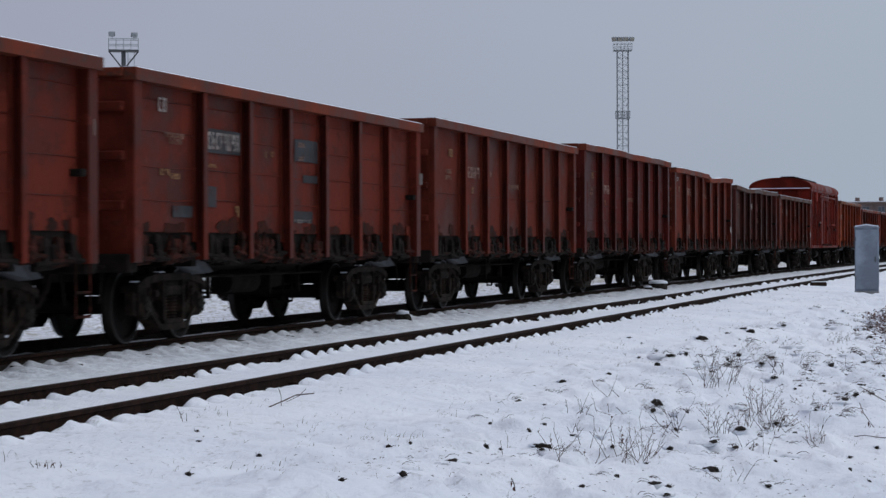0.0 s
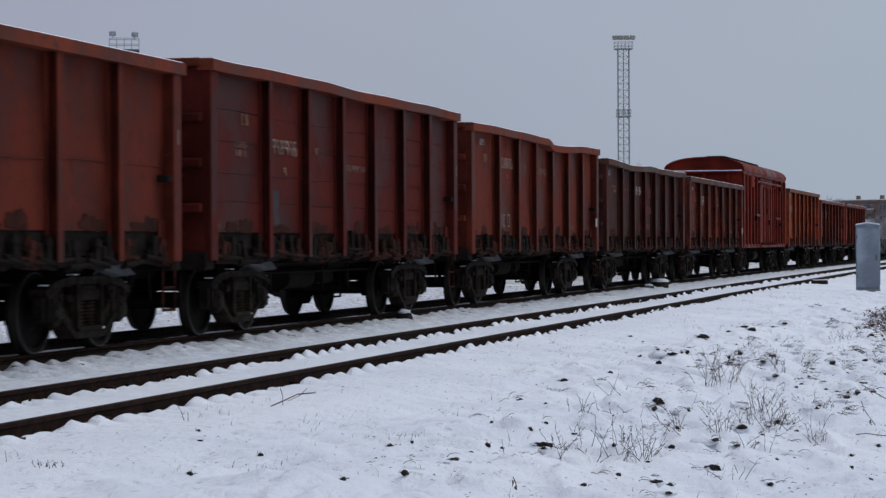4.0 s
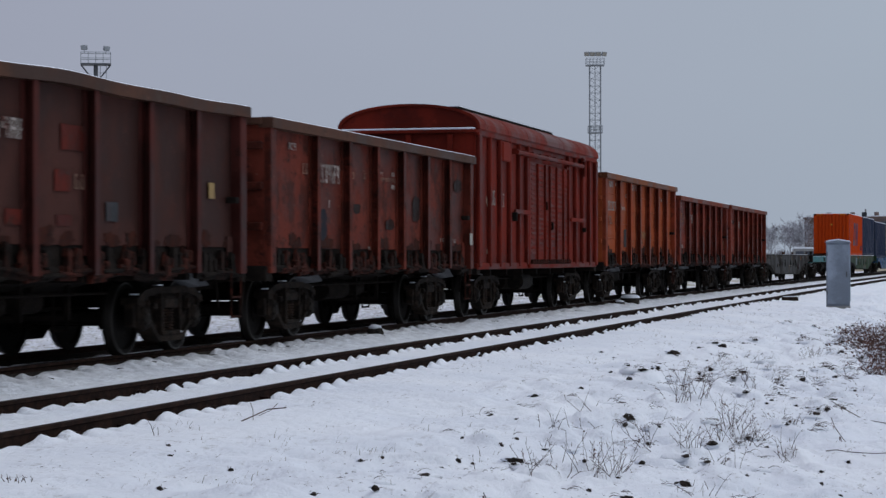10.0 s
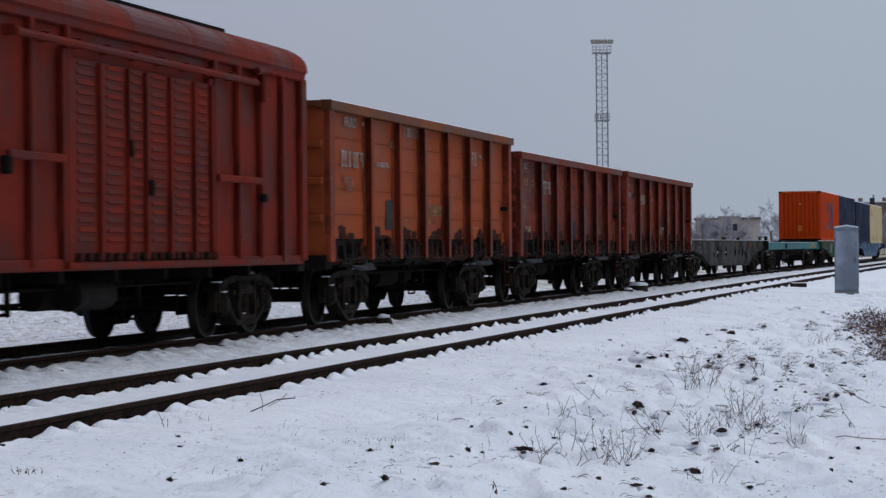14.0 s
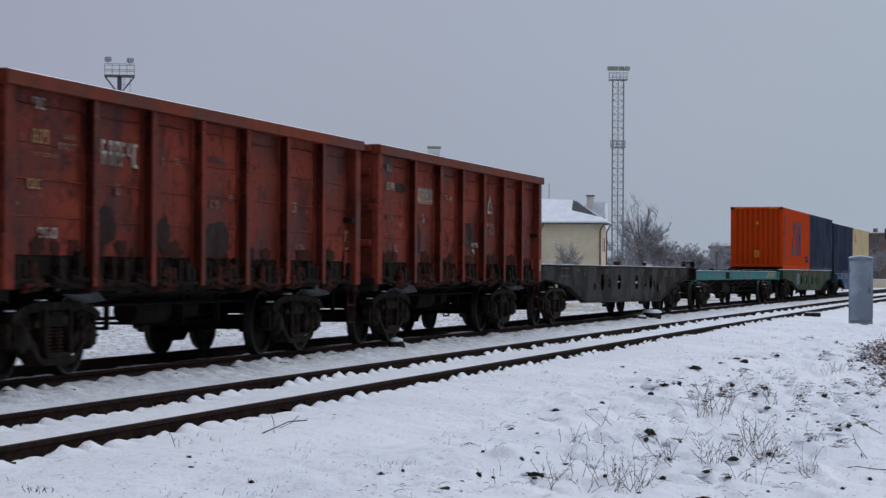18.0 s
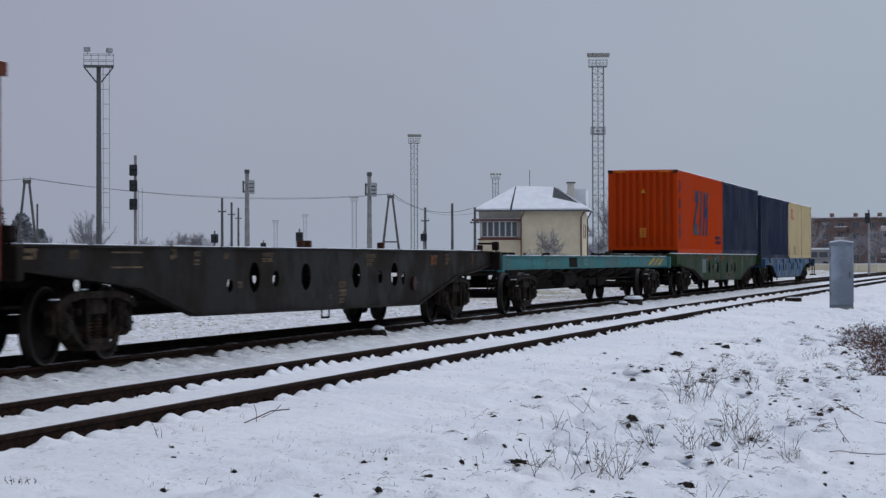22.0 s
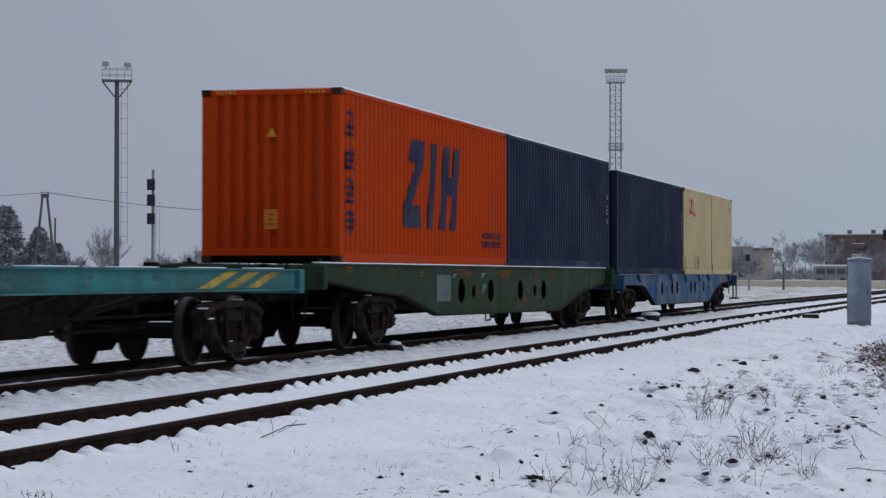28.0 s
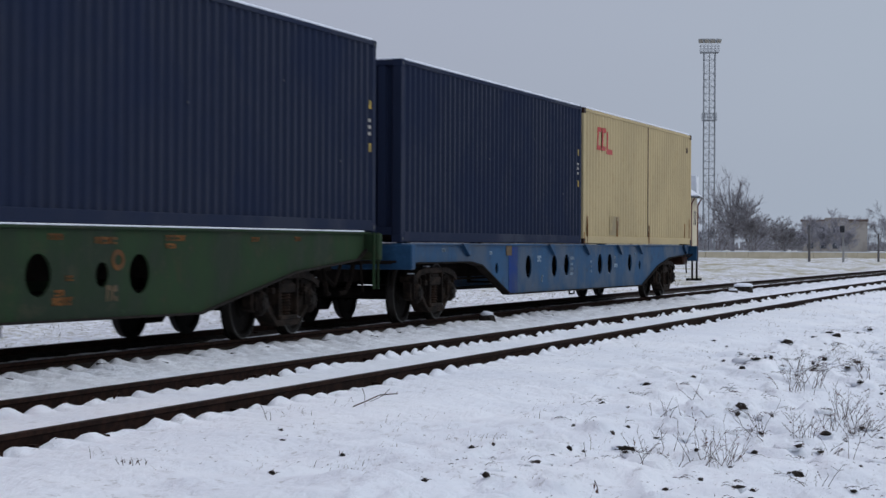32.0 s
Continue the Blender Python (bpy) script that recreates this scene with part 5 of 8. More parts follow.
def flat_wagon_blue(place):
    L = 24.6
    half = L / 2
    w = thing("container_flat_wagon", "bright blue container flat wagon, last of the train", "freight wagon", "wagons of the train")
    z = 1.295
    outline = [(0.3, z), (0.3, 1.10), (0.6, 0.98), (3.9, 0.98), (4.6, 0.92), (6.5, 0.37), (18.4, 0.34), (20.3, 0.79), (21.8, 0.98), (L - 0.1, 1.06), (L - 0.1, z)]
    holes = [oval(7.95, 0.86, 0.22, 0.22), oval(9.98, 0.86, 0.22, 0.22), oval(11.0, 0.87, 0.22, 0.22), oval(14.04, 0.87, 0.22, 0.22), oval(15.0, 0.87, 0.22, 0.22), oval(17.1, 0.88, 0.2, 0.2), oval(5.7, 0.85, 0.1, 0.1), oval(18.2, 0.82, 0.11, 0.11)]
    flat_deck(w, L, BLUE_WAGON, z, outline, holes, DEEP_SIDE, foot=GRIME)
    X = DEEP_SIDE + 0.014
    rng = random.Random(25)
    mark(w, 6.5 - half, 7.12 - half, 0.38, 1.24, X, DEEP_BLUE, "repair_patch", "darker blue upright panel")
    mark(w, 6.3 - half, 6.7 - half, 1.08, 1.26, X + 0.006, TAN_MARK)
    for y, zz, c, sz in ((8.6, 0.95, 4, 0.12), (11.3, 0.98, 9, 0.06), (11.3, 0.86, 8, 0.05), (11.3, 0.76, 9, 0.05), (11.3, 0.66, 8, 0.05), (13.1, 0.9, 5, 0.05), (13.1, 0.8, 5, 0.05), (13.1, 0.7, 5, 0.05), (15.4, 0.98, 5, 0.06), (15.4, 0.78, 7, 0.09), (8.9, 0.55, 2, 0.14), (2.3, 1.15, 6, 0.06), (5.2, 1.1, 5, 0.06), (17.6, 1.05, 4, 0.06)):
        writing(w, y - half, zz, X, sz, c, PALE_BLUE, rng, 0.1)
    for y in (3.3, 9.3, 12.35, 15.55, 17.8, 23.4):          # slanting cleats under the deck edge
        bm = B()
        prism(bm, True, [(DEEP_SIDE + 0.014, y - half, z), (DEEP_SIDE + 0.014, y + 0.5 - half, z - 0.22), (DEEP_SIDE + 0.014, y + 0.62 - half, z - 0.22), (DEEP_SIDE + 0.014, y + 0.35 - half, z)],
              [(DEEP_SIDE + 0.09, y - half, z), (DEEP_SIDE + 0.07, y + 0.5 - half, z - 0.22), (DEEP_SIDE + 0.07, y + 0.62 - half, z - 0.22), (DEEP_SIDE + 0.09, y + 0.35 - half, z)])
        part("cleat", bm, BLUE_WAGON, w)
    twist_locks(w, z - 0.02, [-half + 0.5, half - 0.5])
    running_gear(w, (-10.15, 9.3))
    couplers(w, half)
    hanging_gear(w, half)
    brake_gear(w, half, -0.15)
    bm = B()                                              # end ladder and hose at the train's tail
    for x in (1.28, 1.4):
        rod(bm, (x, half - 0.1, 1.25), (x, half - 0.1, 0.4), 0.028, None, 6)
    box(bm, 1.15, 1.5, half - 0.28, half + 0.08, 0.36, 0.42)
    rod(bm, (1.1, half - 0.6, 0.85), (1.34, half - 0.1, 1.1), 0.022, None, 6)
    part("step", bm, GRIME, w)
    part("coupler_guard", one_box(0.55, 1.2, half - 0.9, half - 0.35, 0.78, 1.02, bevel=0.04), RUST_DARK, w, "dark red coupler housing")
    MOVERS.append((w, place + half))


def container(label, place, floor_z, paint, style, tall=2.896):
    """Forty-foot box with pressed sheets, posts, rails and corner castings."""
    L, W = 12.192, 2.438
    hl, hw = L / 2, W / 2
    w = thing("shipping_container", label, "container", "containers on the train")
    z0, z1 = floor_z + 0.012, floor_z + 0.012 + tall
    deep = 0.038
    for s in (1, -1):
        bm = B()
        a, b = -hl + 0.16, hl - 0.16
        n = 43
        step = (b - a) / n
        pts = []
        for i in range(n):
            y = a + i * step
            pts += [(y, 0), (y + step * 0.26, 0), (y + step * 0.5, deep), (y + step * 0.76, deep)]
        pts.append((b, 0))
        lo = [bm.verts.new((s * (hw - 0.012 - d), y, z0 + 0.16)) for y, d in pts]
        hi = [bm.verts.new((s * (hw - 0.012 - d), y, z1 - 0.07)) for y, d in pts]
        for i in range(len(pts) - 1):
            bm.faces.new((lo[i], lo[i + 1], hi[i + 1], hi[i]))
        part("side_wall", bm, paint, w, "corrugated steel side wall")
        part("top_rail", one_box(*sorted((s * (hw - 0.07), s * (hw - 0.004))), -hl + 0.17, hl - 0.17, z1 - 0.075, z1 - 0.01, bevel=0.008), paint, w)
        part("bottom_rail", one_box(*sorted((s * (hw - 0.07), s * (hw - 0.004))), -hl + 0.17, hl - 0.17, z0 + 0.01, z0 + 0.17, bevel=0.008), paint, w)
    for e in (-1, 1):
        for s in (1, -1):
            part("corner_post", one_box(*sorted((s * (hw - 0.16), s * (hw - 0.006))), *sorted((e * (hl - 0.17), e * (hl - 0.006))), z0 + 0.11, z1 - 0.11, bevel=0.012), paint, w)
            for z in (z0, z1 - 0.118):
                c = part("corner_casting", one_box(*sorted((s * (hw - 0.162), s * hw)), *sorted((e * (hl - 0.178), e * hl)), z, z + 0.118, bevel=0.01), paint if style == "navy" else RUST_DARK, w, "" if style == "navy" else "rusty corner casting")
                part("casting_hole", plate(B(), oval(e * (hl - 0.09), z + 0.06, 0.035, 0.03, 12), [], s * hw - 0.004, s * hw + 0.002), BLACK, c)
        bm = B()
        n = 9
        a, b = -hw + 0.16, hw - 0.16
        step = (b - a) / n
        pts = []
        for i in range(n):
            x = a + i * step
            pts += [(x, 0), (x + step * 0.46, 0), (x + step * 0.56, 0.06), (x + step * 0.9, 0.06)]
        pts.append((b, 0))
        lo = [bm.verts.new((x, e * (hl - 0.02 - d), z0 + 0.21)) for x, d in pts]
        hi = [bm.verts.new((x, e * (hl - 0.02 - d), z1 - 0.09)) for x, d in pts]
        for i in range(len(pts) - 1):
            bm.faces.new((lo[i], lo[i + 1], hi[i + 1], hi[i]))
        part("end_wall", bm, paint, w, "corrugated end wall")
        part("end_rail", one_box(-hw + 0.165, hw - 0.165, *sorted((e * (hl - 0.09), e * (hl - 0.008))), z1 - 0.1, z1 - 0.012, bevel=0.008), paint, w)
        part("end_rail", one_box(-hw + 0.165, hw - 0.165, *sorted((e * (hl - 0.09), e * (hl - 0.008))), z0 + 0.12, z0 + 0.24, bevel=0.008), paint, w)
    bm = one_box(-hw + 0.07, hw - 0.07, -hl + 0.08, hl - 0.08, z1 - 0.05, z1 - 0.03)
    part("roof", bm, paint, w)
    part("roof_snow", one_box(-hw + 0.012, hw - 0.012, -hl + 0.19, hl - 0.18, z1 - 0.008, z1 + 0.03, bevel=0.01), SNOW_CAP, w, "thin snow on the roof")
    part("floor", one_box(-hw + 0.1, hw - 0.1, -hl + 0.1, hl - 0.1, z0 + 0.06, z0 + 0.16), GRIME, w)
    X = hw - 0.012
    rng = random.Random(int(place))

    def slab(corners, name="sign_shape", material=NAVY_SIGN):
        bm = B()
        # the shape reads across the ribs, so it is laid on the outer crests
        prism(bm, True, [(X + 0.001, y, z) for y, z in corners], [(X + 0.005, y, z) for y, z in corners])
        return part(name, bm, material, w)

    if style == "orange":
        o = -hl - 0.18
        p, q = z0 + 0.68, z0 + 2.31                       # foot and top of the big slanted shapes
        slab([(o + 4.56, q), (o + 5.52, q), (o + 5.50, z0 + 1.89), (o + 4.42, z0 + 1.89)])
        slab([(o + 4.95, z0 + 1.89), (o + 5.48, z0 + 1.89), (o + 4.62, z0 + 1.09), (o + 4.10, z0 + 1.09)])
        slab([(o + 4.10, z0 + 1.09), (o + 5.20, z0 + 1.09), (o + 5.30, p), (o + 4.03, p)])
        slab([(o + 6.02, q), (o + 6.45, q), (o + 6.11, p), (o + 5.74, p)])
        slab([(o + 6.97, q), (o + 7.45, q), (o + 7.06, p), (o + 6.62, p)])
        slab([(o + 7.77, q), (o + 8.23, q), (o + 7.86, p), (o + 7.46, p)])
        slab([(o + 7.28, z0 + 1.72), (o + 7.68, z0 + 1.72), (o + 7.58, z0 + 1.36), (o + 7.18, z0 + 1.36)])
        for i in range(4):                                # upright column of signs near the corner
            z = z0 + 0.44 + i * 0.56
            yy = o + 0.52
            for k, (u0, u1, v0, v1) in enumerate(((0.0, 0.48, 0.0, 0.06), (0.04, 0.44, 0.13, 0.18), (0.0, 0.48, 0.24, 0.30), (0.06, 0.42, 0.36, 0.42), (0.19, 0.27, 0.02, 0.46), (0.02 + 0.1 * (i % 2), 0.1 + 0.1 * (i % 2), 0.0, 0.28), (0.36, 0.43, 0.10, 0.40))):
                if (k + i) % 5:
                    slab([(yy + u0, z + v0), (yy + u1, z + v0), (yy + u1 - 0.01 * i, z + v1), (yy + u0 + 0.008 * i, z + v1)])
        writing(w, hl - 2.25, z0 + 0.56, X, 0.13, 17, NAVY_SIGN, rng, 0.3)
        writing(w, hl - 2.25, z0 + 0.38, X, 0.13, 18, NAVY_SIGN, rng, 0.25)
        # stickers on the end wall
        ye = -hl + 0.016
        bm = B()
        prism(bm, True, [(-0.07, ye, z1 - 0.80), (0.11, ye, z1 - 0.80), (0.02, ye, z1 - 0.64)], [(-0.07, ye - 0.004, z1 - 0.80), (0.11, ye - 0.004, z1 - 0.80), (0.02, ye - 0.004, z1 - 0.64)])
        part("warning_sticker", bm, YELLOW, w, "yellow warning triangle sticker")
        st = part("height_sticker", one_box(-0.11, 0.12, ye - 0.004, ye, z0 + 0.56, z0 + 0.89), AMBER, w, "yellow square sticker with dark print")
        bm = B()
        for i in range(3):
            box(bm, -0.06 + 0.02 * i, 0.07, ye - 0.008, ye - 0.004, z0 + 0.63 + i * 0.08, z0 + 0.655 + i * 0.08)
        part("print", bm, BROWN_PRINT, st)
        for i in range(5):
            for x in (-0.95 + i * 0.075, 0.60 + i * 0.075):
                part("height_stripe", one_box(x, x + 0.04, -hl + 0.004, -hl + 0.0075, z1 - 0.085, z1 - 0.03), YELLOW, w)
        for i in range(10):
            part("print", one_box(0.80, 0.84, ye - 0.003, ye, z1 - 1.9 + i * 0.11, z1 - 1.84 + i * 0.11), BROWN_PRINT, w)
    if style == "navy":
        for z, c in ((z0 + 1.85, YELLOW_WORN), (z0 + 1.2, YELLOW_WORN)):
            part("small_mark", one_box(X, X + 0.004, hl - 0.33, hl - 0.22, z, z + 0.13), c, w)
        for i in range(3):
            part("small_mark", one_box(X, X + 0.004, hl - 0.36, hl - 0.24, z0 + 1.45 + i * 0.1, z0 + 1.5 + i * 0.1), STICKER, w)
        for y, z in ((-1.0, 1.5), (2.2, 2.0), (4.5, 1.0)):
            part("small_mark", one_box(X, X + 0.003, y, y + 0.03, z0 + z, z0 + z + 0.03), BOLT_GREY, w)
    if style == "cream":
        y, z = -4.85, z0 + 2.05
        for o in (0.0, 0.46):                             # two ring-like shapes and an angle
            slab([(y + o, z), (y + o + 0.12, z), (y + o + 0.17, z + 0.5), (y + o + 0.05, z + 0.5)], "sign_shape", RED_SIGN)
            slab([(y + o + 0.12, z), (y + o + 0.36, z), (y + o + 0.37, z + 0.1), (y + o + 0.13, z + 0.1)], "sign_shape", RED_SIGN)
            slab([(y + o + 0.16, z + 0.4), (y + o + 0.40, z + 0.4), (y + o + 0.41, z + 0.5), (y + o + 0.17, z + 0.5)], "sign_shape", RED_SIGN)
        slab([(y + 0.92, z - 0.06), (y + 1.05, z - 0.06), (y + 1.09, z + 0.44), (y + 0.96, z + 0.44)], "sign_shape", RED_SIGN)
        slab([(y + 1.05, z - 0.06), (y + 1.5, z - 0.06), (y + 1.5, z + 0.05), (y + 1.06, z + 0.05)], "sign_shape", RED_SIGN)
        part("rust_seam", one_box(X, X + 0.006, 0.5, 0.58, z0 + 0.18, z1 - 0.08), RUST_DARK, w, "rusty upright seam")
        part("repair_patch", one_box(X - 0.002, X + 0.006, -3.6, -2.6, z0 + 0.2, z0 + 0.62), CREAM_DARK, w, "darker welded patch")
        part("small_mark", one_box(X, X + 0.004, hl - 0.7, hl - 0.5, z1 - 0.5, z1 - 0.36), RUST_DARK, w)
        for i in range(11):                               # rust runs above the bottom rail and at the corners
            yy, q = rng.choice((-hl + 0.2, -hl + 0.5, 0.6, -3.0, -3.4, hl - 0.3, hl - 0.8)) + rng.uniform(-0.15, 0.2), rng.uniform(0.012, 0.04)
            zz = z0 + (0.17 if i % 3 else 0.02)
            part("rust_run", one_box(hw - 0.005, hw + 0.002, yy - q, yy + q, zz, zz + rng.uniform(0.06, 0.5)), RUST_RUN, w)
    MOVERS.append((w, place + hl))
    return w


RED_A = painted("red_oxide_paint", (0.105, 0.0177, 0.0103), (0.045, 0.0125, 0.0082), 0.42, scuff=0.38)
RED_B = painted("brown_red_paint", (0.096, 0.0176, 0.0102), (0.052, 0.0135, 0.009), 0.35, scuff=0.28)
RED_C = painted("dark_red_paint", (0.073, 0.0108, 0.0080), (0.034, 0.008, 0.006), 0.35, scuff=0.3)
RED_D = painted("rust_red_paint", (0.1056, 0.02015, 0.0117), (0.045, 0.0115, 0.0078), 0.42, scuff=0.38)
BROWN = painted("grey_brown_paint", (0.0533, 0.0221, 0.01794), (0.07, 0.022, 0.016), 0.25, 0.7, scuff=0.18)
RED_E = painted("patched_red_paint", (0.11, 0.0224, 0.014), (0.030, 0.0095, 0.0065), 0.45, scuff=0.95, soot_from=0.505)
BOX_RED = painted("boxcar_red_paint", (0.1278, 0.01452, 0.008466), (0.058, 0.009, 0.0065), 0.3, 0.6, scuff=0.2)
BOX_ROOF = painted("boxcar_roof_paint", (0.1305, 0.01472, 0.00779), (0.07, 0.012, 0.008), 0.3, 0.5)
ORANGE_BROWN = painted("orange_brown_paint", (0.2624, 0.0559, 0.01875), (0.13, 0.034, 0.014), 0.22, fade=1.12, scuff=0.1, deep=0.86)
ORANGE_POST = painted("dark_orange_post_paint", (0.1955, 0.0376, 0.0171), (0.06, 0.02, 0.012), 0.4)
ORANGE_RIM = painted("rusty_orange_rim", (0.1518, 0.05175, 0.02415), (0.10, 0.035, 0.02), 0.5)
BROWN_POST = painted("dark_maroon_paint", (0.06, 0.01575, 0.01275), (0.02, 0.012, 0.010), 0.4)
RED_PATCH = painted("faded_red_patch", (0.085, 0.014, 0.010), (0.03, 0.02, 0.015), 0.6, big=2)
SOOT_PATCH = painted("sooty_patch", (0.017, 0.0085, 0.007), (0.045, 0.011, 0.008), 0.6, big=2)
RED_F = painted("weathered_red_paint", (0.1434, 0.02665, 0.0162), (0.04, 0.0110, 0.008), 0.55, scuff=0.95, soot_from=0.545)
RIM_RED = painted("rubbed_rim_paint", (0.135, 0.029, 0.0155), (0.06, 0.03, 0.022), 0.6)
RIM_BROWN = painted("rubbed_brown_rim", (0.074, 0.035, 0.024), (0.06, 0.035, 0.025), 0.6)
DARK_WAGON = painted("dark_grey_wagon_paint", (0.0115, 0.008464, 0.006708), (0.0155, 0.0125, 0.0105), 0.5, 0.65, spec=0.075)
TEAL = painted("faded_teal_paint", (0.034, 0.150, 0.158), (0.05, 0.09, 0.085), 0.4, 0.6, spec=0.10)
PALE_TEAL = painted("pale_lettering_on_teal", (0.1320, 0.2040, 0.2040), (0.08, 0.2, 0.2), 0.6, 0.6)
GREEN_WAGON = painted("faded_green_paint", (0.01852, 0.0369, 0.01742), (0.042, 0.04, 0.022), 0.34, 0.7, spec=0.10)
BLUE_WAGON = painted("bright_blue_paint", (0.021, 0.066, 0.138), (0.03, 0.05, 0.08), 0.4, 0.5, spec=0.10)
DEEP_BLUE = painted("deep_blue_paint", (0.0065, 0.032, 0.15), (0.02, 0.03, 0.06), 0.3, 0.5)
PALE_BLUE = painted("pale_lettering_on_blue", (0.2100, 0.2660, 0.3220), (0.08, 0.2, 0.34), 0.6, 0.6)
PALE_PANEL = painted("pale_blue_grey_patch", (0.1210, 0.1595, 0.1760), (0.1, 0.14, 0.13), 0.4, 0.6)
RED_FADED = painted("faded_red_hand_wheel", (0.035, 0.01, 0.009), (0.03, 0.02, 0.02), 0.6)
RUST_RUN = painted("rust_run", (0.26, 0.12, 0.035), (0.14, 0.06, 0.02), 0.5)
RUST_DARK = painted("dark_rust", (0.0420, 0.0192, 0.0120), (0.03, 0.018, 0.014), 0.6)
YELLOW_WORN = painted("worn_yellow_paint", (0.38, 0.26, 0.05), (0.1, 0.14, 0.1), 0.6)
AMBER = plain("amber_sticker", (0.52, 0.155, 0.007), 0.5)
ORANGE_MARK = painted("worn_orange_lettering", (0.20, 0.075, 0.03), (0.05, 0.03, 0.02), 0.6, 0.7, 1.2, big=3)
OCHRE_MARK = painted("rusty_ochre_lettering", (0.17, 0.075, 0.028), (0.05, 0.05, 0.03), 0.6, 0.7, 1.2, big=3)
YELLOW_DULL = plain("dull_yellow_card", (0.30, 0.19, 0.06), 0.6)
BROWN_PRINT = plain("brown_print", (0.22, 0.05, 0.015), 0.6)
BOX_ORANGE = painted("orange_container_paint", (0.405, 0.042, 0.005), (0.22, 0.028, 0.006), 0.05, 0.85, 1.03, big=0.3, rub_off=0.0, deep=0.92)
BOX_NAVY = painted("navy_container_paint", (0.0140, 0.0205, 0.0450), (0.018, 0.020, 0.034), 0.08, 0.7, 1.05, big=0.4, rub_off=0.0, deep=0.88, spec=0.10)
BOX_CREAM = painted("cream_container_paint", (0.48, 0.385, 0.225), (0.32, 0.21, 0.09), 0.12, 0.85, 1.03, big=0.5, rub_off=0.1, deep=0.93)
CREAM_DARK = painted("ochre_patch_paint", (0.40, 0.31, 0.15), (0.2, 0.1, 0.04), 0.5, 0.5)

COAL_DIRT = painted("coal_dirt", (0.040, 0.0125, 0.0085), (0.015, 0.0075, 0.006), 0.7, 0.85, 1.3, big=4, rub_off=0.2)
BUFF_MARK = painted("faded_buff_lettering", (0.27, 0.15, 0.075), (0.10, 0.04, 0.02), 0.8, 0.7, 1.2, big=3)
BLUE_PATCH = painted("slate_blue_overpaint", (0.019, 0.020, 0.027), (0.06, 0.02, 0.015), 0.5, 0.7, 1.1, big=2)
INKS.update(W=(WHITE_MARK, ""), D=(DIM_MARK, ""), P=(PALE_MARK, ""), T=(BUFF_MARK, ""), G=(GREY_PATCH, "slate-grey overpainted field"), R=(RED_PATCH, "red painted field"), B=(BLUE_PATCH, "blue-grey painted oval"),
            K=(SOOT_PATCH, "sooty stain"), C=(CARD, "dull card in a frame"), S=(STICKER, "pale paper card"), Y=(YELLOW_DULL, "dull yellow card"))
GREY_FIELD_MARKS = (("t", 1.1, 1.4, 2.95, 3.13, 2, "W"),
    ("t", 1.29, 2.0, 2.64, 2.7, 5, "P"),
    ("t", 1.46, 1.93, 2.56, 2.63, 4, "P"),
    ("t", 1.16, 1.5, 2.15, 2.23, 2, "T"),
    ("t", 1.5, 1.82, 2.11, 2.18, 3, "T"),
    ("f", 2.75, 4.16, 2.5, 2.83, 0, "G"),
    ("t", 2.84, 4.06, 2.55, 2.78, 8, "W"),
    ("t", 2.78, 3.15, 2.3, 2.35, 4, "T"),
    ("t", 3.88, 4.06, 1.65, 1.8, 1, "T"),
    ("t", 5.12, 5.26, 2.52, 2.6, 1, "T"),
    ("t", 5.37, 5.54, 2.54, 2.61, 1, "T"),
    ("f", 6.42, 7.59, 2.51, 2.85, 0, "G"),
    ("t", 6.61, 6.92, 2.73, 2.8, 4, "D"),
    ("t", 6.61, 6.92, 2.53, 2.59, 4, "D"),
    ("f", 6.84, 7.59, 2.2, 2.32, 0, "G"),
    ("f", 6.36, 7.3, 1.59, 1.77, 0, "G"),
    ("t", 6.43, 7.26, 1.59, 1.64, 6, "W"),
    ("f", 1.59, 2.27, 1.62, 1.77, 0, "G"),
    ("f", 2.8, 3.16, 1.77, 2.05, 0, "G"),
    ("c", 13.17, 13.48, 2.33, 2.53, 0, "C"))
PLAIN_RED_MARKS = (("t", 1.54, 1.85, 2.93, 3.08, 2, "T"),
    ("t", 1.29, 1.76, 2.61, 2.69, 4, "P"),
    ("t", 1.29, 1.75, 2.49, 2.57, 4, "P"),
    ("t", 2.8, 3.97, 2.57, 2.79, 6, "D"),
    ("t", 3.32, 3.48, 2.27, 2.39, 1, "T"),
    ("t", 4.8, 5.01, 2.64, 2.74, 2, "P"),
    ("t", 6.34, 7.49, 2.43, 2.53, 6, "P"),
    ("f", 2.78, 3.11, 1.54, 2.05, 0, "G"),
    ("t", 0.27, 0.47, 1.8, 1.84, 2, "P"),
    ("t", 0.3, 0.71, 1.48, 1.54, 4, "P"),
    ("c", 12.96, 13.22, 2.53, 2.72, 0, "S"))
SCRAWLED_MARKS = (("t", 1.19, 1.61, 3.24, 3.36, 2, "W"),
    ("t", 1.5, 1.85, 2.91, 3.07, 3, "P"),
    ("t", 2.79, 4.12, 2.83, 3.05, 5, "D"),
    ("t", 2.85, 3.87, 1.6, 1.87, 3, "D"),
    ("t", 3.54, 3.67, 2.63, 2.72, 1, "P"),
    ("t", 5.21, 5.43, 2.86, 2.93, 2, "P"),
    ("t", 6.41, 7.5, 2.86, 2.94, 6, "P"),
    ("t", 6.66, 7.5, 2.78, 2.85, 4, "P"),
    ("t", 9.9, 10.51, 1.58, 1.64, 4, "P"),
    ("c", 12.57, 12.85, 1.66, 1.87, 0, "S"))
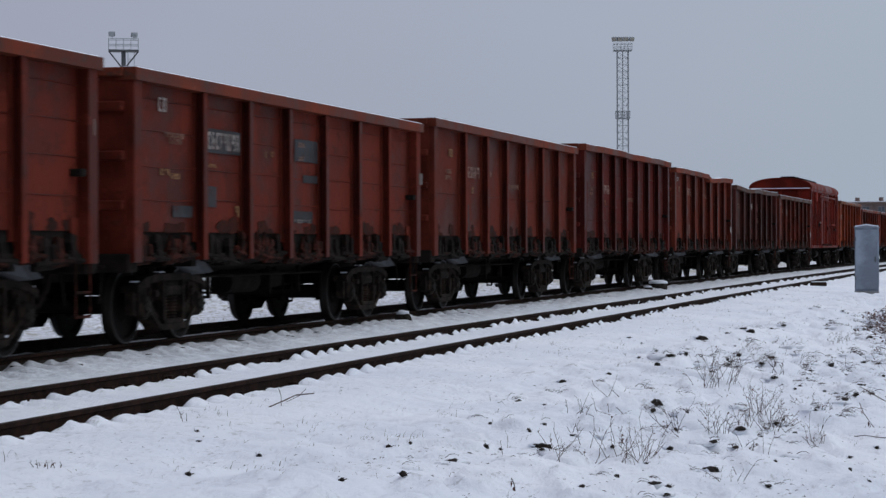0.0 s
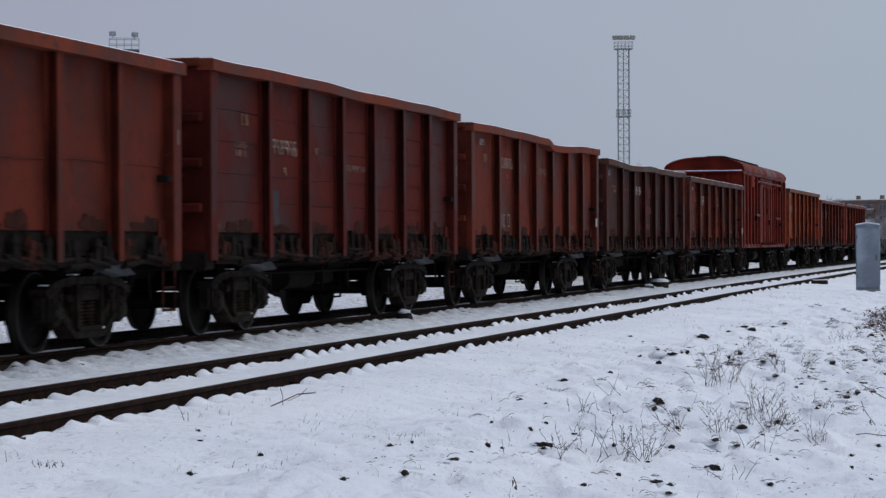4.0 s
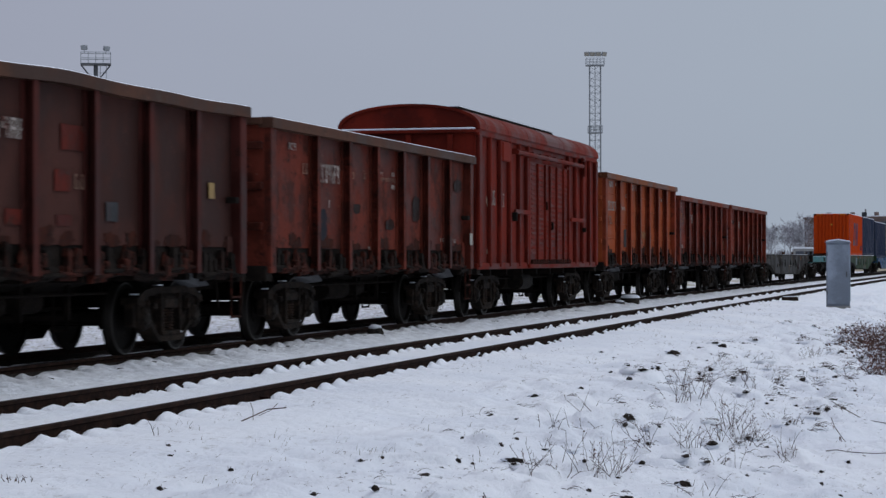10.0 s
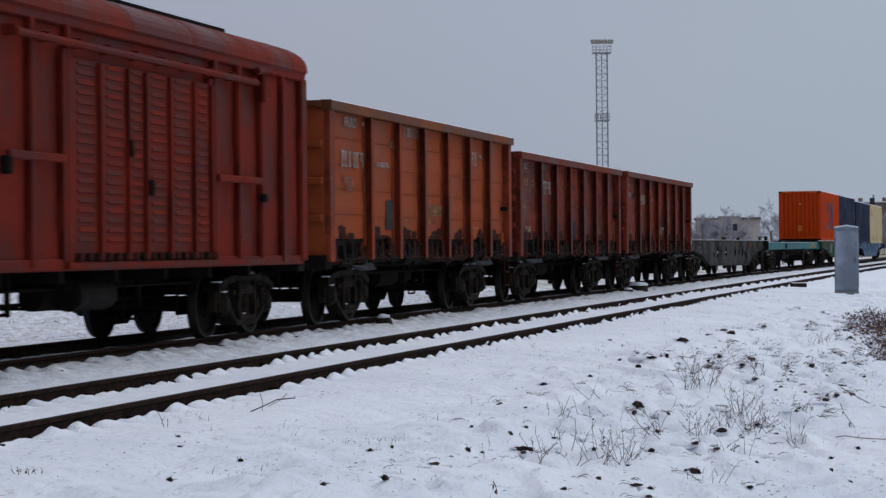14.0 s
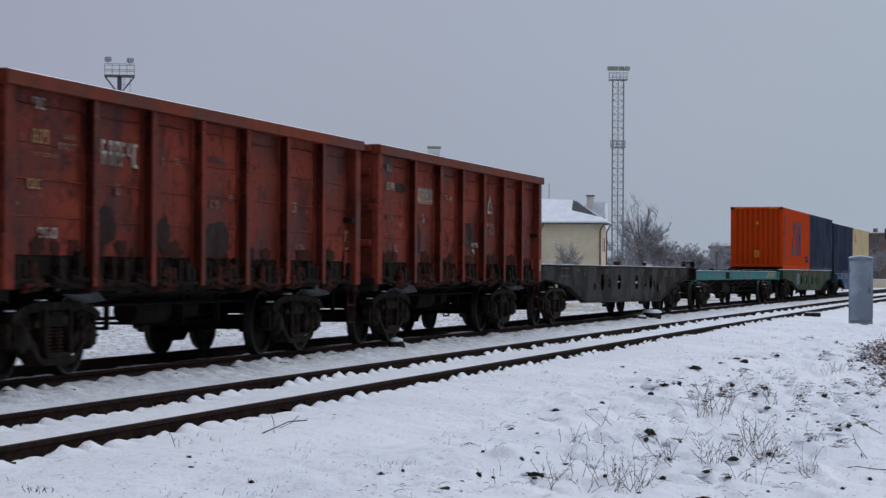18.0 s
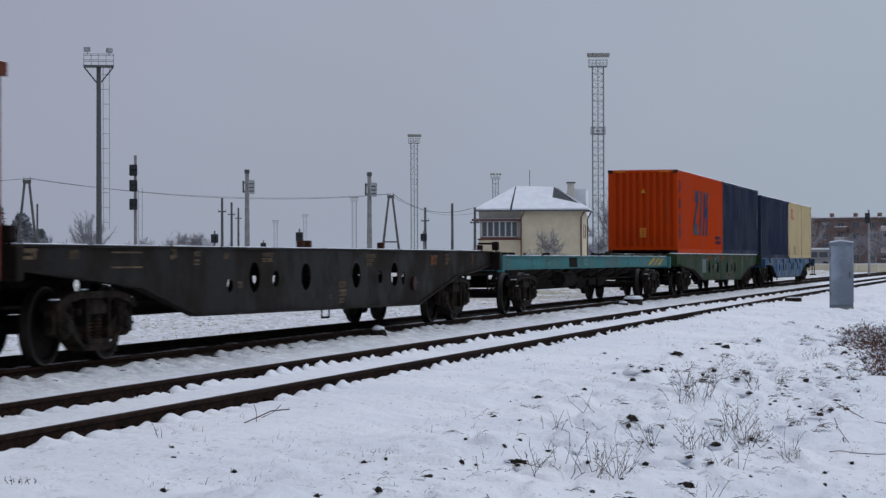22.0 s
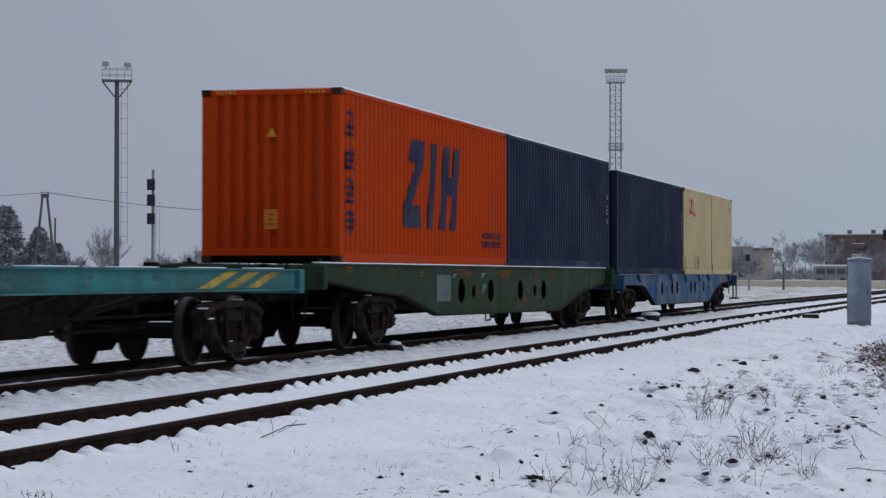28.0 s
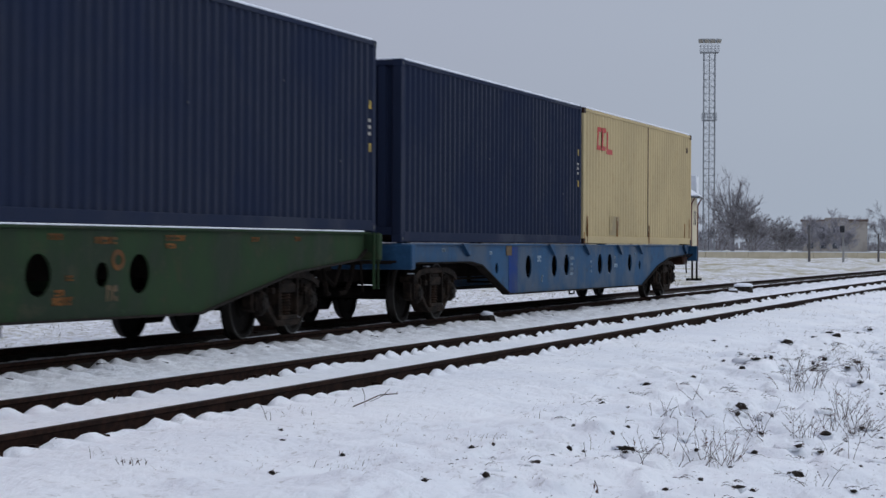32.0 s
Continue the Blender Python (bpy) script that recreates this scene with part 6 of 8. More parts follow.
RED_FIELDS_MARKS = (("t", 0.85, 1.18, 3.03, 3.17, 2, "W"),
    ("t", 1.48, 1.99, 2.71, 2.78, 4, "P"),
    ("t", 1.55, 1.99, 2.6, 2.68, 4, "P"),
    ("t", 3.25, 3.59, 2.68, 2.73, 3, "P"),
    ("t", 4.66, 5.96, 2.6, 2.83, 6, "W"),
    ("f", 6.88, 7.68, 2.54, 2.85, 0, "R"),
    ("f", 6.71, 7.14, 2.05, 2.31, 0, "R"),
    ("f", 5.39, 5.91, 1.64, 1.82, 0, "R"),
    ("f", 6.75, 7.18, 1.65, 1.78, 0, "R"),
    ("t", 7.27, 7.59, 2.09, 2.27, 2, "P"),
    ("f", 8.23, 8.61, 1.72, 1.97, 0, "G"),
    ("t", 5.83, 5.99, 1.67, 1.72, 1, "W"),
    ("c", 11.77, 12.08, 2.1, 2.32, 0, "Y"))
STAINED_MARKS = (("t", 1.25, 1.63, 2.95, 3.06, 3, "W"),
    ("t", 1.96, 2.25, 2.6, 2.77, 2, "P"),
    ("t", 2.71, 3.96, 2.5, 2.8, 8, "W"),
    ("t", 3.35, 3.48, 2.1, 2.22, 1, "W"),
    ("t", 4.69, 4.88, 2.62, 2.73, 1, "P"),
    ("t", 5.39, 5.59, 2.64, 2.74, 1, "P"),
    ("t", 6.45, 6.63, 2.74, 2.8, 1, "W"),
    ("t", 7.2, 7.43, 2.75, 2.82, 1, "W"),
    ("t", 6.33, 7.51, 2.64, 2.71, 6, "P"),
    ("t", 7.19, 7.43, 2.52, 2.59, 2, "W"),
    ("f", 2.76, 3.28, 1.54, 2.12, 0, "B"),
    ("f", 8.63, 9.28, 1.94, 2.44, 0, "K"),
    ("f", 9.29, 9.62, 2.6, 2.97, 0, "K"),
    ("f", 11.89, 12.61, 2.59, 2.87, 0, "K"),
    ("f", 4.74, 5.24, 2.03, 2.21, 0, "K"),
    ("f", 6.8, 7.41, 1.77, 1.98, 0, "K"),
    ("t", 10.78, 11.12, 1.59, 1.66, 2, "W"),
    ("t", 11.66, 12.12, 1.58, 1.65, 2, "W"),
    ("t", 5.66, 5.83, 1.42, 1.47, 2, "W"),
    ("c", 12.7, 13.02, 1.54, 1.78, 0, "S"))
ORANGE_SIDE_MARKS = (("t", 10.01, 10.65, 2.94, 3.22, 3, "W"),
    ("t", 9.79, 9.96, 3.09, 3.23, 1, "W"),
    ("t", 10.72, 11.11, 3.11, 3.19, 4, "W"),
    ("t", 6.3, 7.5, 2.02, 2.09, 9, "T"),
    ("t", 6.3, 7.5, 1.94, 2.01, 9, "T"),
    ("t", 6.39, 7.39, 1.79, 1.83, 8, "T"),
    ("t", 6.5, 7.27, 1.72, 1.77, 6, "T"),
    ("t", 4.83, 5.64, 1.76, 1.79, 8, "T"),
    ("t", 4.83, 5.39, 1.69, 1.72, 6, "T"),
    ("t", 4.83, 5.39, 1.61, 1.65, 6, "T"),
    ("t", 4.47, 4.71, 1.94, 2.14, 2, "T"),
    ("t", 10.28, 10.61, 1.64, 1.69, 3, "T"),
    ("t", 1.25, 1.96, 3.29, 3.45, 3, "W"),
    ("t", 2.27, 2.62, 3.3, 3.41, 1, "W"),
    ("t", 4.97, 6.1, 3.3, 3.46, 5, "W"),
    ("t", 4.0, 4.38, 3.06, 3.15, 1, "W"),
    ("t", 1.07, 2.6, 2.62, 2.89, 7, "W"),
    ("t", 3.14, 3.95, 2.67, 2.77, 5, "W"),
    ("t", 2.34, 2.55, 2.24, 2.42, 1, "P"),
    ("t", 1.22, 1.79, 2.24, 2.46, 2, "P"),
    ("f", 3.73, 4.3, 1.59, 2.12, 0, "G"),
    ("t", 6.64, 7.77, 1.87, 2.06, 5, "T"))
SMUDGED_MARKS = (("t", 0.94, 1.37, 3.05, 3.18, 2, "W"),
    ("t", 0.95, 1.43, 2.67, 2.83, 3, "T"),
    ("t", 1.64, 2.13, 2.76, 2.81, 5, "P"),
    ("t", 1.64, 2.18, 2.64, 2.71, 5, "P"),
    ("t", 0.9, 1.72, 2.53, 2.57, 7, "T"),
    ("t", 0.84, 1.28, 2.16, 2.27, 2, "T"),
    ("t", 2.65, 4.03, 2.52, 2.82, 7, "W"),
    ("t", 4.78, 4.91, 2.61, 2.7, 1, "P"),
    ("t", 5.18, 5.35, 2.63, 2.71, 1, "P"),
    ("t", 6.43, 7.03, 2.72, 2.81, 4, "G"),
    ("t", 3.3, 3.45, 2.17, 2.31, 1, "P"),
    ("t", 6.25, 6.43, 2.18, 2.27, 1, "P"),
    ("t", 6.51, 6.85, 2.11, 2.22, 2, "P"),
    ("t", 7.21, 7.43, 2.23, 2.31, 1, "P"),
    ("f", 2.7, 3.31, 1.55, 2.04, 0, "K"),
    ("f", 4.59, 5.06, 1.51, 1.96, 0, "K"),
    ("f", 6.26, 7.25, 1.39, 1.94, 0, "K"),
    ("t", 1.11, 1.65, 1.62, 1.74, 3, "W"),
    ("t", 9.91, 10.23, 2.15, 2.3, 1, "P"),
    ("t", 10.11, 10.63, 1.59, 1.67, 3, "P"),
    ("t", 12.6, 12.92, 1.61, 1.93, 1, "T"))
BELL_SIDE_MARKS = (("t", 0.98, 1.29, 3.01, 3.12, 2, "W"),
    ("t", 0.96, 1.45, 2.68, 2.82, 2, "W"),
    ("t", 0.88, 1.66, 2.49, 2.53, 7, "P"),
    ("t", 1.01, 1.39, 2.15, 2.24, 2, "P"),
    ("t", 1.62, 2.06, 2.05, 2.12, 3, "P"),
    ("f", 2.75, 4.05, 2.51, 2.81, 0, "P"),
    ("t", 2.88, 3.97, 2.56, 2.78, 8, "W"),
    ("t", 3.3, 3.48, 2.17, 2.32, 1, "W"),
    ("f", 2.65, 3.24, 1.57, 2.15, 0, "B"),
    ("t", 4.95, 5.15, 2.65, 2.73, 1, "W"),
    ("t", 5.29, 5.53, 2.63, 2.71, 1, "W"),
    ("A", 8.4, 8.82, 2.47, 2.85, 0, "W"),
    ("t", 8.23, 9.04, 2.18, 2.27, 3, "P"),
    ("t", 8.07, 9.08, 2.04, 2.15, 5, "P"),
    ("t", 7.03, 7.62, 1.76, 1.85, 3, "W"),
    ("t", 7.07, 7.35, 1.61, 1.72, 1, "W"),
    ("t", 1.42, 1.77, 1.61, 1.73, 2, "P"),
    ("f", 6.3, 7.15, 1.75, 2.24, 0, "K"),
    ("f", 1.55, 2.23, 2.66, 2.83, 0, "K"),
    ("c", 12.86, 13.08, 1.3, 1.56, 0, "S"))
WAGON_ROWS = (
    ("dark red open freight wagon with rusty ribbed sides", 10.42, RED_A, RIM_RED, dict(top=3.45, seed=2, marks=PLAIN_RED_MARKS)),
    ("red-brown open freight wagon with a grey number field", 24.56, RED_A, RIM_RED, dict(top=3.42, seed=3, marks=GREY_FIELD_MARKS)),
    ("brown-red open freight wagon with ribbed sides", 38.58, RED_B, RIM_RED, dict(top=3.58, seed=4, marks=PLAIN_RED_MARKS)),
    ("deep red open freight wagon with ribbed sides", 52.70, RED_C, RIM_RED, dict(top=3.74, seed=5, wobble=0.01, marks=PLAIN_RED_MARKS)),
    ("rust-red open freight wagon with a bent top rim", 66.88, RED_D, RIM_RED, dict(top=3.63, seed=6, wobble=0.008, dent=(0.4, 1.15, 6.2, 0.13), marks=SCRAWLED_MARKS)),
    ("grey-brown open freight wagon with a buckled top rim", 81.07, BROWN, RIM_BROWN, dict(top=3.43, seed=7, wobble=0.012, dent=(-4.6, -2.8, 0.5, 0.06), post_paint=BROWN_POST, marks=RED_FIELDS_MARKS)),
    ("patchy dark red open freight wagon with black stains", 95.22, RED_E, RIM_BROWN, dict(top=3.37, seed=8, marks=STAINED_MARKS)),
    ("orange-brown open freight wagon with planked steel sides", 124.05, ORANGE_BROWN, ORANGE_RIM, dict(top=3.65, seed=9, planks=True, length=13.4, bogies=4.5, post_paint=ORANGE_POST, marks=ORANGE_SIDE_MARKS)),
    ("weathered red open freight wagon with stained panels", 138.33, RED_F, RIM_RED, dict(top=3.40, seed=10, planks=True, marks=SMUDGED_MARKS)),
    ("weathered red open freight wagon with ribbed sides", 152.43, RED_F, RIM_RED, dict(top=3.41, seed=11, planks=True, marks=BELL_SIDE_MARKS)),
)
for label, place, paint, rim, extra in WAGON_ROWS:
    gondola(label, place, paint, rim, **extra)
boxcar("tall red covered freight wagon with rounded roof and louvred doors", 108.94, BOX_RED, BOX_ROOF)
flat_wagon_dark(166.2)
flat_wagon_teal(191.4)
flat_wagon_green(217.4)
flat_wagon_blue(244.6)
container("orange corrugated shipping container with large navy signs", 218.87, 1.455, BOX_ORANGE, "orange")
container("dark navy corrugated shipping container", 231.21, 1.455, BOX_NAVY, "navy")
container("dark navy corrugated shipping container", 244.63, 1.295, BOX_NAVY, "navy")
container("cream corrugated shipping container with red mark and rust", 257.02, 1.295, BOX_CREAM, "cream")

# ---------------------------------------------------------------- beside the line
def relay_cabinet(x, y):
    z = gz(x, y) - 0.05
    w = thing("relay_cabinet", "blue-grey steel trackside cabinet with snow on its roof", "cabinet", at=pose(x, y, z, 0, 0, 3))
    part("plinth", one_box(-0.37, 0.37, -0.30, 0.30, 0.0, 0.16, bevel=0.01), CONCRETE, w, "dark concrete plinth")
    part("body", one_box(-0.36, 0.36, -0.28, 0.28, 0.16, 2.10, bevel=0.012), CABINET_GREY, w)
    d = part("door", one_box(-0.325, 0.325, -0.30, -0.284, 0.22, 2.04, bevel=0.006), CABINET_GREY, w)
    part("handle", one_box(0.24, 0.28, -0.33, -0.30, 1.05, 1.22, bevel=0.006), DARK_STEEL, d)
    for h in (0.5, 1.7):
        part("hinge", one_box(-0.345, -0.315, -0.315, -0.295, h, h + 0.12), DARK_STEEL, d)
    part("side_panel", one_box(0.362, 0.372, -0.22, 0.22, 0.3, 1.96), CABINET_GREY, w)
    bm = B()
    prism(bm, True, [(-0.39, -0.33, 2.10), (0.39, -0.33, 2.10), (0.39, -0.33, 2.13), (0, -0.33, 2.18), (-0.39, -0.33, 2.13)],
          [(-0.39, 0.33, 2.10), (0.39, 0.33, 2.10), (0.39, 0.33, 2.13), (0, 0.33, 2.18), (-0.39, 0.33, 2.13)])
    part("roof", bm, CABINET_GREY, w)
    bm = B()
    prism(bm, True, [(-0.37, -0.31, 2.134), (0.37, -0.31, 2.134), (0.35, -0.30, 2.17), (0, -0.30, 2.225), (-0.35, -0.30, 2.17)],
          [(-0.37, 0.31, 2.134), (0.37, 0.31, 2.134), (0.35, 0.30, 2.17), (0, 0.30, 2.225), (-0.35, 0.30, 2.17)])
    part("roof_snow", bm, SNOW_CAP, w, "cap of snow")


def lump(bm, sx, sy, sz, rough, seed, centre=(0, 0, 0), sub=2):
    got = bmesh.ops.create_icosphere(bm, subdivisions=sub, radius=1.0)
    for v in got["verts"]:
        n = noise.noise(v.co * 1.7 + Vector((seed, 0, 0))) * rough
        v.co = Vector((v.co.x * sx * (1 + n), v.co.y * sy * (1 + n), v.co.z * sz * (1 + n))) + Vector(centre)
    return bm


def capped_stone(x, y, sx, sy, h, seed, label):
    z = gz(x, y)
    w = thing("stone", label, "stone", "stones between the tracks", at=pose(x, y, z, 0, 0, seed * 40))
    part("rock", lump(B(), sx * 1.08, sy * 1.08, h * 1.15, 0.3, seed, (0, 0, h * 0.55)), EARTH, w)
    part("snow_cap", lump(B(), sx * 0.9, sy * 0.9, h * 0.42, 0.25, seed + 3, (0, 0, h * 1.48)), SNOW_CAP, w, "rounded cap of snow", smooth=True)


def concrete_ring(x, y):
    z = gz(x, y)
    w = thing("manhole_ring", "low round concrete ring under a cap of snow", "manhole", at=pose(x, y, z))
    bm = B()
    rod(bm, (0, 0, -0.1), (0, 0, 0.2), 0.29, 0.28, 20)
    part("ring", bm, EARTH, w, "dark weathered concrete ring")
    bm = B()
    rod(bm, (0, 0, 0.2), (0, 0, 0.26), 0.3, 0.28, 20)
    rod(bm, (0, 0, 0.26), (0, 0, 0.3), 0.28, 0.18, 20)
    part("snow_cap", bm, SNOW_CAP, w, "thick cap of snow")


relay_cabinet(-4.52, 68.3)
capped_stone(-10.75, 37.9, 0.13, 0.15, 0.12, 1, "dark stone with a cap of snow between the tracks")
capped_stone(-10.62, 64.0, 0.14, 0.15, 0.1, 2, "small dark stone with a cap of snow between the tracks")
concrete_ring(-10.68, 66.3)
slab_w = thing("sleeper_stub", "short brown timber slab lying in the snow", "timber", at=pose(-6.62, 75.4, gz(-6.62, 75.4), 0, 0, 20))
part("timber", one_box(-0.26, 0.26, -0.15, 0.15, -0.02, 0.13, bevel=0.025), SPRING_RUST, slab_w)
part("snow_cap", one_box(-0.22, 0.23, -0.12, 0.13, 0.13, 0.155, bevel=0.01), SNOW_CAP, slab_w, "thin snow")


# ---------------------------------------------------------------- posts, signals and masts
def base_of(x, y):
    return gz(x, y) - 0.1


def signal_post(x, y, top, heads, label, turn=0):
    z = base_of(x, y)
    w = thing("railway_signal", label, "signal", "signals in the yard", at=pose(x, y, 0, 0, 0, turn))
    bm = B()
    rod(bm, (0, 0, z), (0, 0, top), 0.09, 0.07, 10)
    part("post", bm, CONCRETE, w, "grey signal post")
    for zc, hh in heads:
        hd = part("signal_head", one_box(-0.30, 0.10, -0.28, -0.08, zc - hh / 2, zc + hh / 2, bevel=0.03), SIGNAL_BLACK, w, "black signal head")
        for k in (-1, 1):
            bm = B()
            rod(bm, (-0.10, -0.28, zc + k * hh * 0.22), (-0.10, -0.46, zc + k * hh * 0.22), 0.10, 0.09, 12)
            part("lens_hood", bm, SIGNAL_BLACK, hd)
    bm = B()
    for xx in (0.14, 0.34):
        rod(bm, (xx, 0.05, z), (xx, 0.05, top - 1.6), 0.014, None, 5)
    for k in range(12):
        zz = z + 0.4 + k * (top - 2.2 - z) / 12
        rod(bm, (0.14, 0.05, zz), (0.34, 0.05, zz), 0.01, None, 5)
    part("ladder", bm, GALV, w)


def box_post(x, y, top, turn=0):
    z = base_of(x, y)
    w = thing("equipment_post", "grey concrete post with a pale steel box near its top", "post", "equipment posts in the yard", at=pose(x, y, 0, 0, 0, turn))
    bm = B()
    rod(bm, (0, 0, z), (0, 0, top), 0.17, 0.11, 12)
    part("post", bm, CONCRETE, w)
    b = part("box", one_box(0.05, 0.42, -0.2, 0.2, top - 1.12, top - 0.35, bevel=0.03), GALV, w, "pale steel box")
    for k in range(3):
        part("louvre", one_box(0.09, 0.38, -0.212, -0.2, top - 1.0 + k * 0.2, top - 0.94 + k * 0.2), DARK_STEEL, b)
    part("cap", one_box(-0.14, 0.14, -0.14, 0.14, top, top + 0.22, bevel=0.03), DARK_STEEL, w)
    bm = B()
    rod(bm, (-0.2, 0, top - 1.0), (0.1, 0, top - 1.0), 0.04, None, 6)
    rod(bm, (-0.2, 0, top - 0.5), (0.1, 0, top - 0.5), 0.04, None, 6)
    rod(bm, (-0.2, 0, top - 1.05), (-0.2, 0, top - 0.4), 0.05, None, 6)
    part("bracket", bm, DARK_STEEL, w)


def plain_pole(x, y, top, r=0.11, arm=True, label="thin tarred wooden pole with a short crossarm"):
    z = base_of(x, y)
    w = thing("utility_pole", label, "pole", "poles in the yard", at=pose(x, y, 0))
    bm = B()
    rod(bm, (0, 0, z), (0, 0, top), r * 1.2, r * 0.9, 10)
    part("shaft", bm, WOOD_POLE, w)
    if arm:
        part("crossarm", one_box(-0.35, 0.35, -0.05, 0.05, top - 1.2, top - 1.1), WOOD_POLE, w)
        for k in (-0.3, 0.3):
            bm = B()
            rod(bm, (k, 0, top - 1.1), (k, 0, top - 0.95), 0.03, None, 6)
            part("insulator", bm, GALV, w)


def a_frame(x, y, top, spread, turn=0):
    z = base_of(x, y)
    w = thing("utility_pole", "braced A-frame pole of two tarred timbers", "pole", "poles in the yard", at=pose(x, y, 0, 0, 0, turn))
    for s in (-1, 1):
        bm = B()
        rod(bm, (s * spread, 0, z), (s * 0.14, 0, top), 0.12, 0.085, 10)
        part("timber", bm, WOOD_POLE, w)
    part("head", one_box(-0.30, 0.30, -0.1, 0.1, top - 0.28, top, bevel=0.02), WOOD_POLE, w)
    part("tie", one_box(-spread * 0.55, spread * 0.55, -0.05, 0.05, (top + z) * 0.42, (top + z) * 0.42 + 0.12), WOOD_POLE, w)
    for s in (-0.24, 0.24):
        bm = B()
        rod(bm, (s, 0, top), (s, 0, top + 0.2), 0.035, None, 6)
        part("insulator", bm, GALV, w)


def dwarf_signal(x, y, top):
    z = base_of(x, y)
    w = thing("shunting_signal", "low two-light shunting signal on a short post", "signal", "signals in the yard", at=pose(x, y, 0))
    bm = B()
    rod(bm, (0, 0, z), (0, 0, top), 0.06, None, 8)
    part("post", bm, CONCRETE, w)
    hd = part("signal_head", one_box(-0.2, 0.22, -0.15, 0.05, top - 0.72, top - 0.2, bevel=0.03), SIGNAL_BLACK, w)
    for k in (-0.56, -0.34):
        bm = B()
        rod(bm, (0.0, -0.15, top + k), (0.0, -0.34, top + k), 0.09, None, 10)
        part("lens_hood", bm, SIGNAL_BLACK, hd)


def floodlight(bm_parent, x, y, z, turn):
    f = part("floodlight", one_box(-0.22, 0.22, -0.1, 0.1, -0.16, 0.16, bevel=0.03), MAST_STEEL, bm_parent, "grey floodlight", pose(x, y, z, 20, 0, turn))
    part("lens", one_box(-0.18, 0.18, -0.115, -0.102, -0.13, 0.13), GALV, f)
    part("yoke", one_box(-0.025, 0.025, -0.025, 0.025, -0.36, -0.16), GALV, f)


def tube_mast(x, y, plat, turn):
    z = base_of(x, y)
    w = thing("lighting_mast", "grey tubular lighting mast with railed platform and ladder", "lighting mast", "lighting masts", at=pose(x, y, 0, 0, 0, turn))
    bm = B()
    rod(bm, (0, 0, z), (0, 0, plat - 0.1), 0.205, 0.15, 14)
    part("tube", bm, DARK_STEEL, w, "tapered steel tube")
    part("platform", one_box(-1.02, 1.02, -0.6, 0.6, plat - 0.1, plat), DARK_STEEL, w, "steel platform")
    bm = B()
    for s in (-1, 1):
        rod(bm, (s * 0.15, 0, plat - 1.15), (s * 0.98, 0, plat - 0.1), 0.05, None, 6)
    part("strut", bm, DARK_STEEL, w)
    bm = B()
    for yy in (-0.58, 0.58):
        for h in (0.35, 0.75):
            rod(bm, (-1.0, yy, plat + h), (1.0, yy, plat + h), 0.025, None, 5)
        for xx in span(-1.0, 1.0, 4):
            rod(bm, (xx, yy, plat), (xx, yy, plat + 0.75), 0.025, None, 5)
    for xx in (-1.0, 1.0):
        rod(bm, (xx, -0.58, plat + 0.75), (xx, 0.58, plat + 0.75), 0.025, None, 5)
    part("railing", bm, GALV, w)
    floodlight(w, -0.78, -0.2, plat + 1.08, -15)
    floodlight(w, 0.72, -0.2, plat + 1.03, 25)
    bm = B()
    for xx in (0.30, 0.72):
        rod(bm, (xx, 0.0, z + 3.5), (xx, 0.0, plat), 0.022, None, 5)
    for k in range(11):
        rod(bm, (0.20, 0.0, z + 4.0 + k * (plat - z - 4.6) / 10), (0.72, 0.0, z + 4.0 + k * (plat - z - 4.6) / 10), 0.022, None, 5)
    part("ladder", bm, GALV, w)


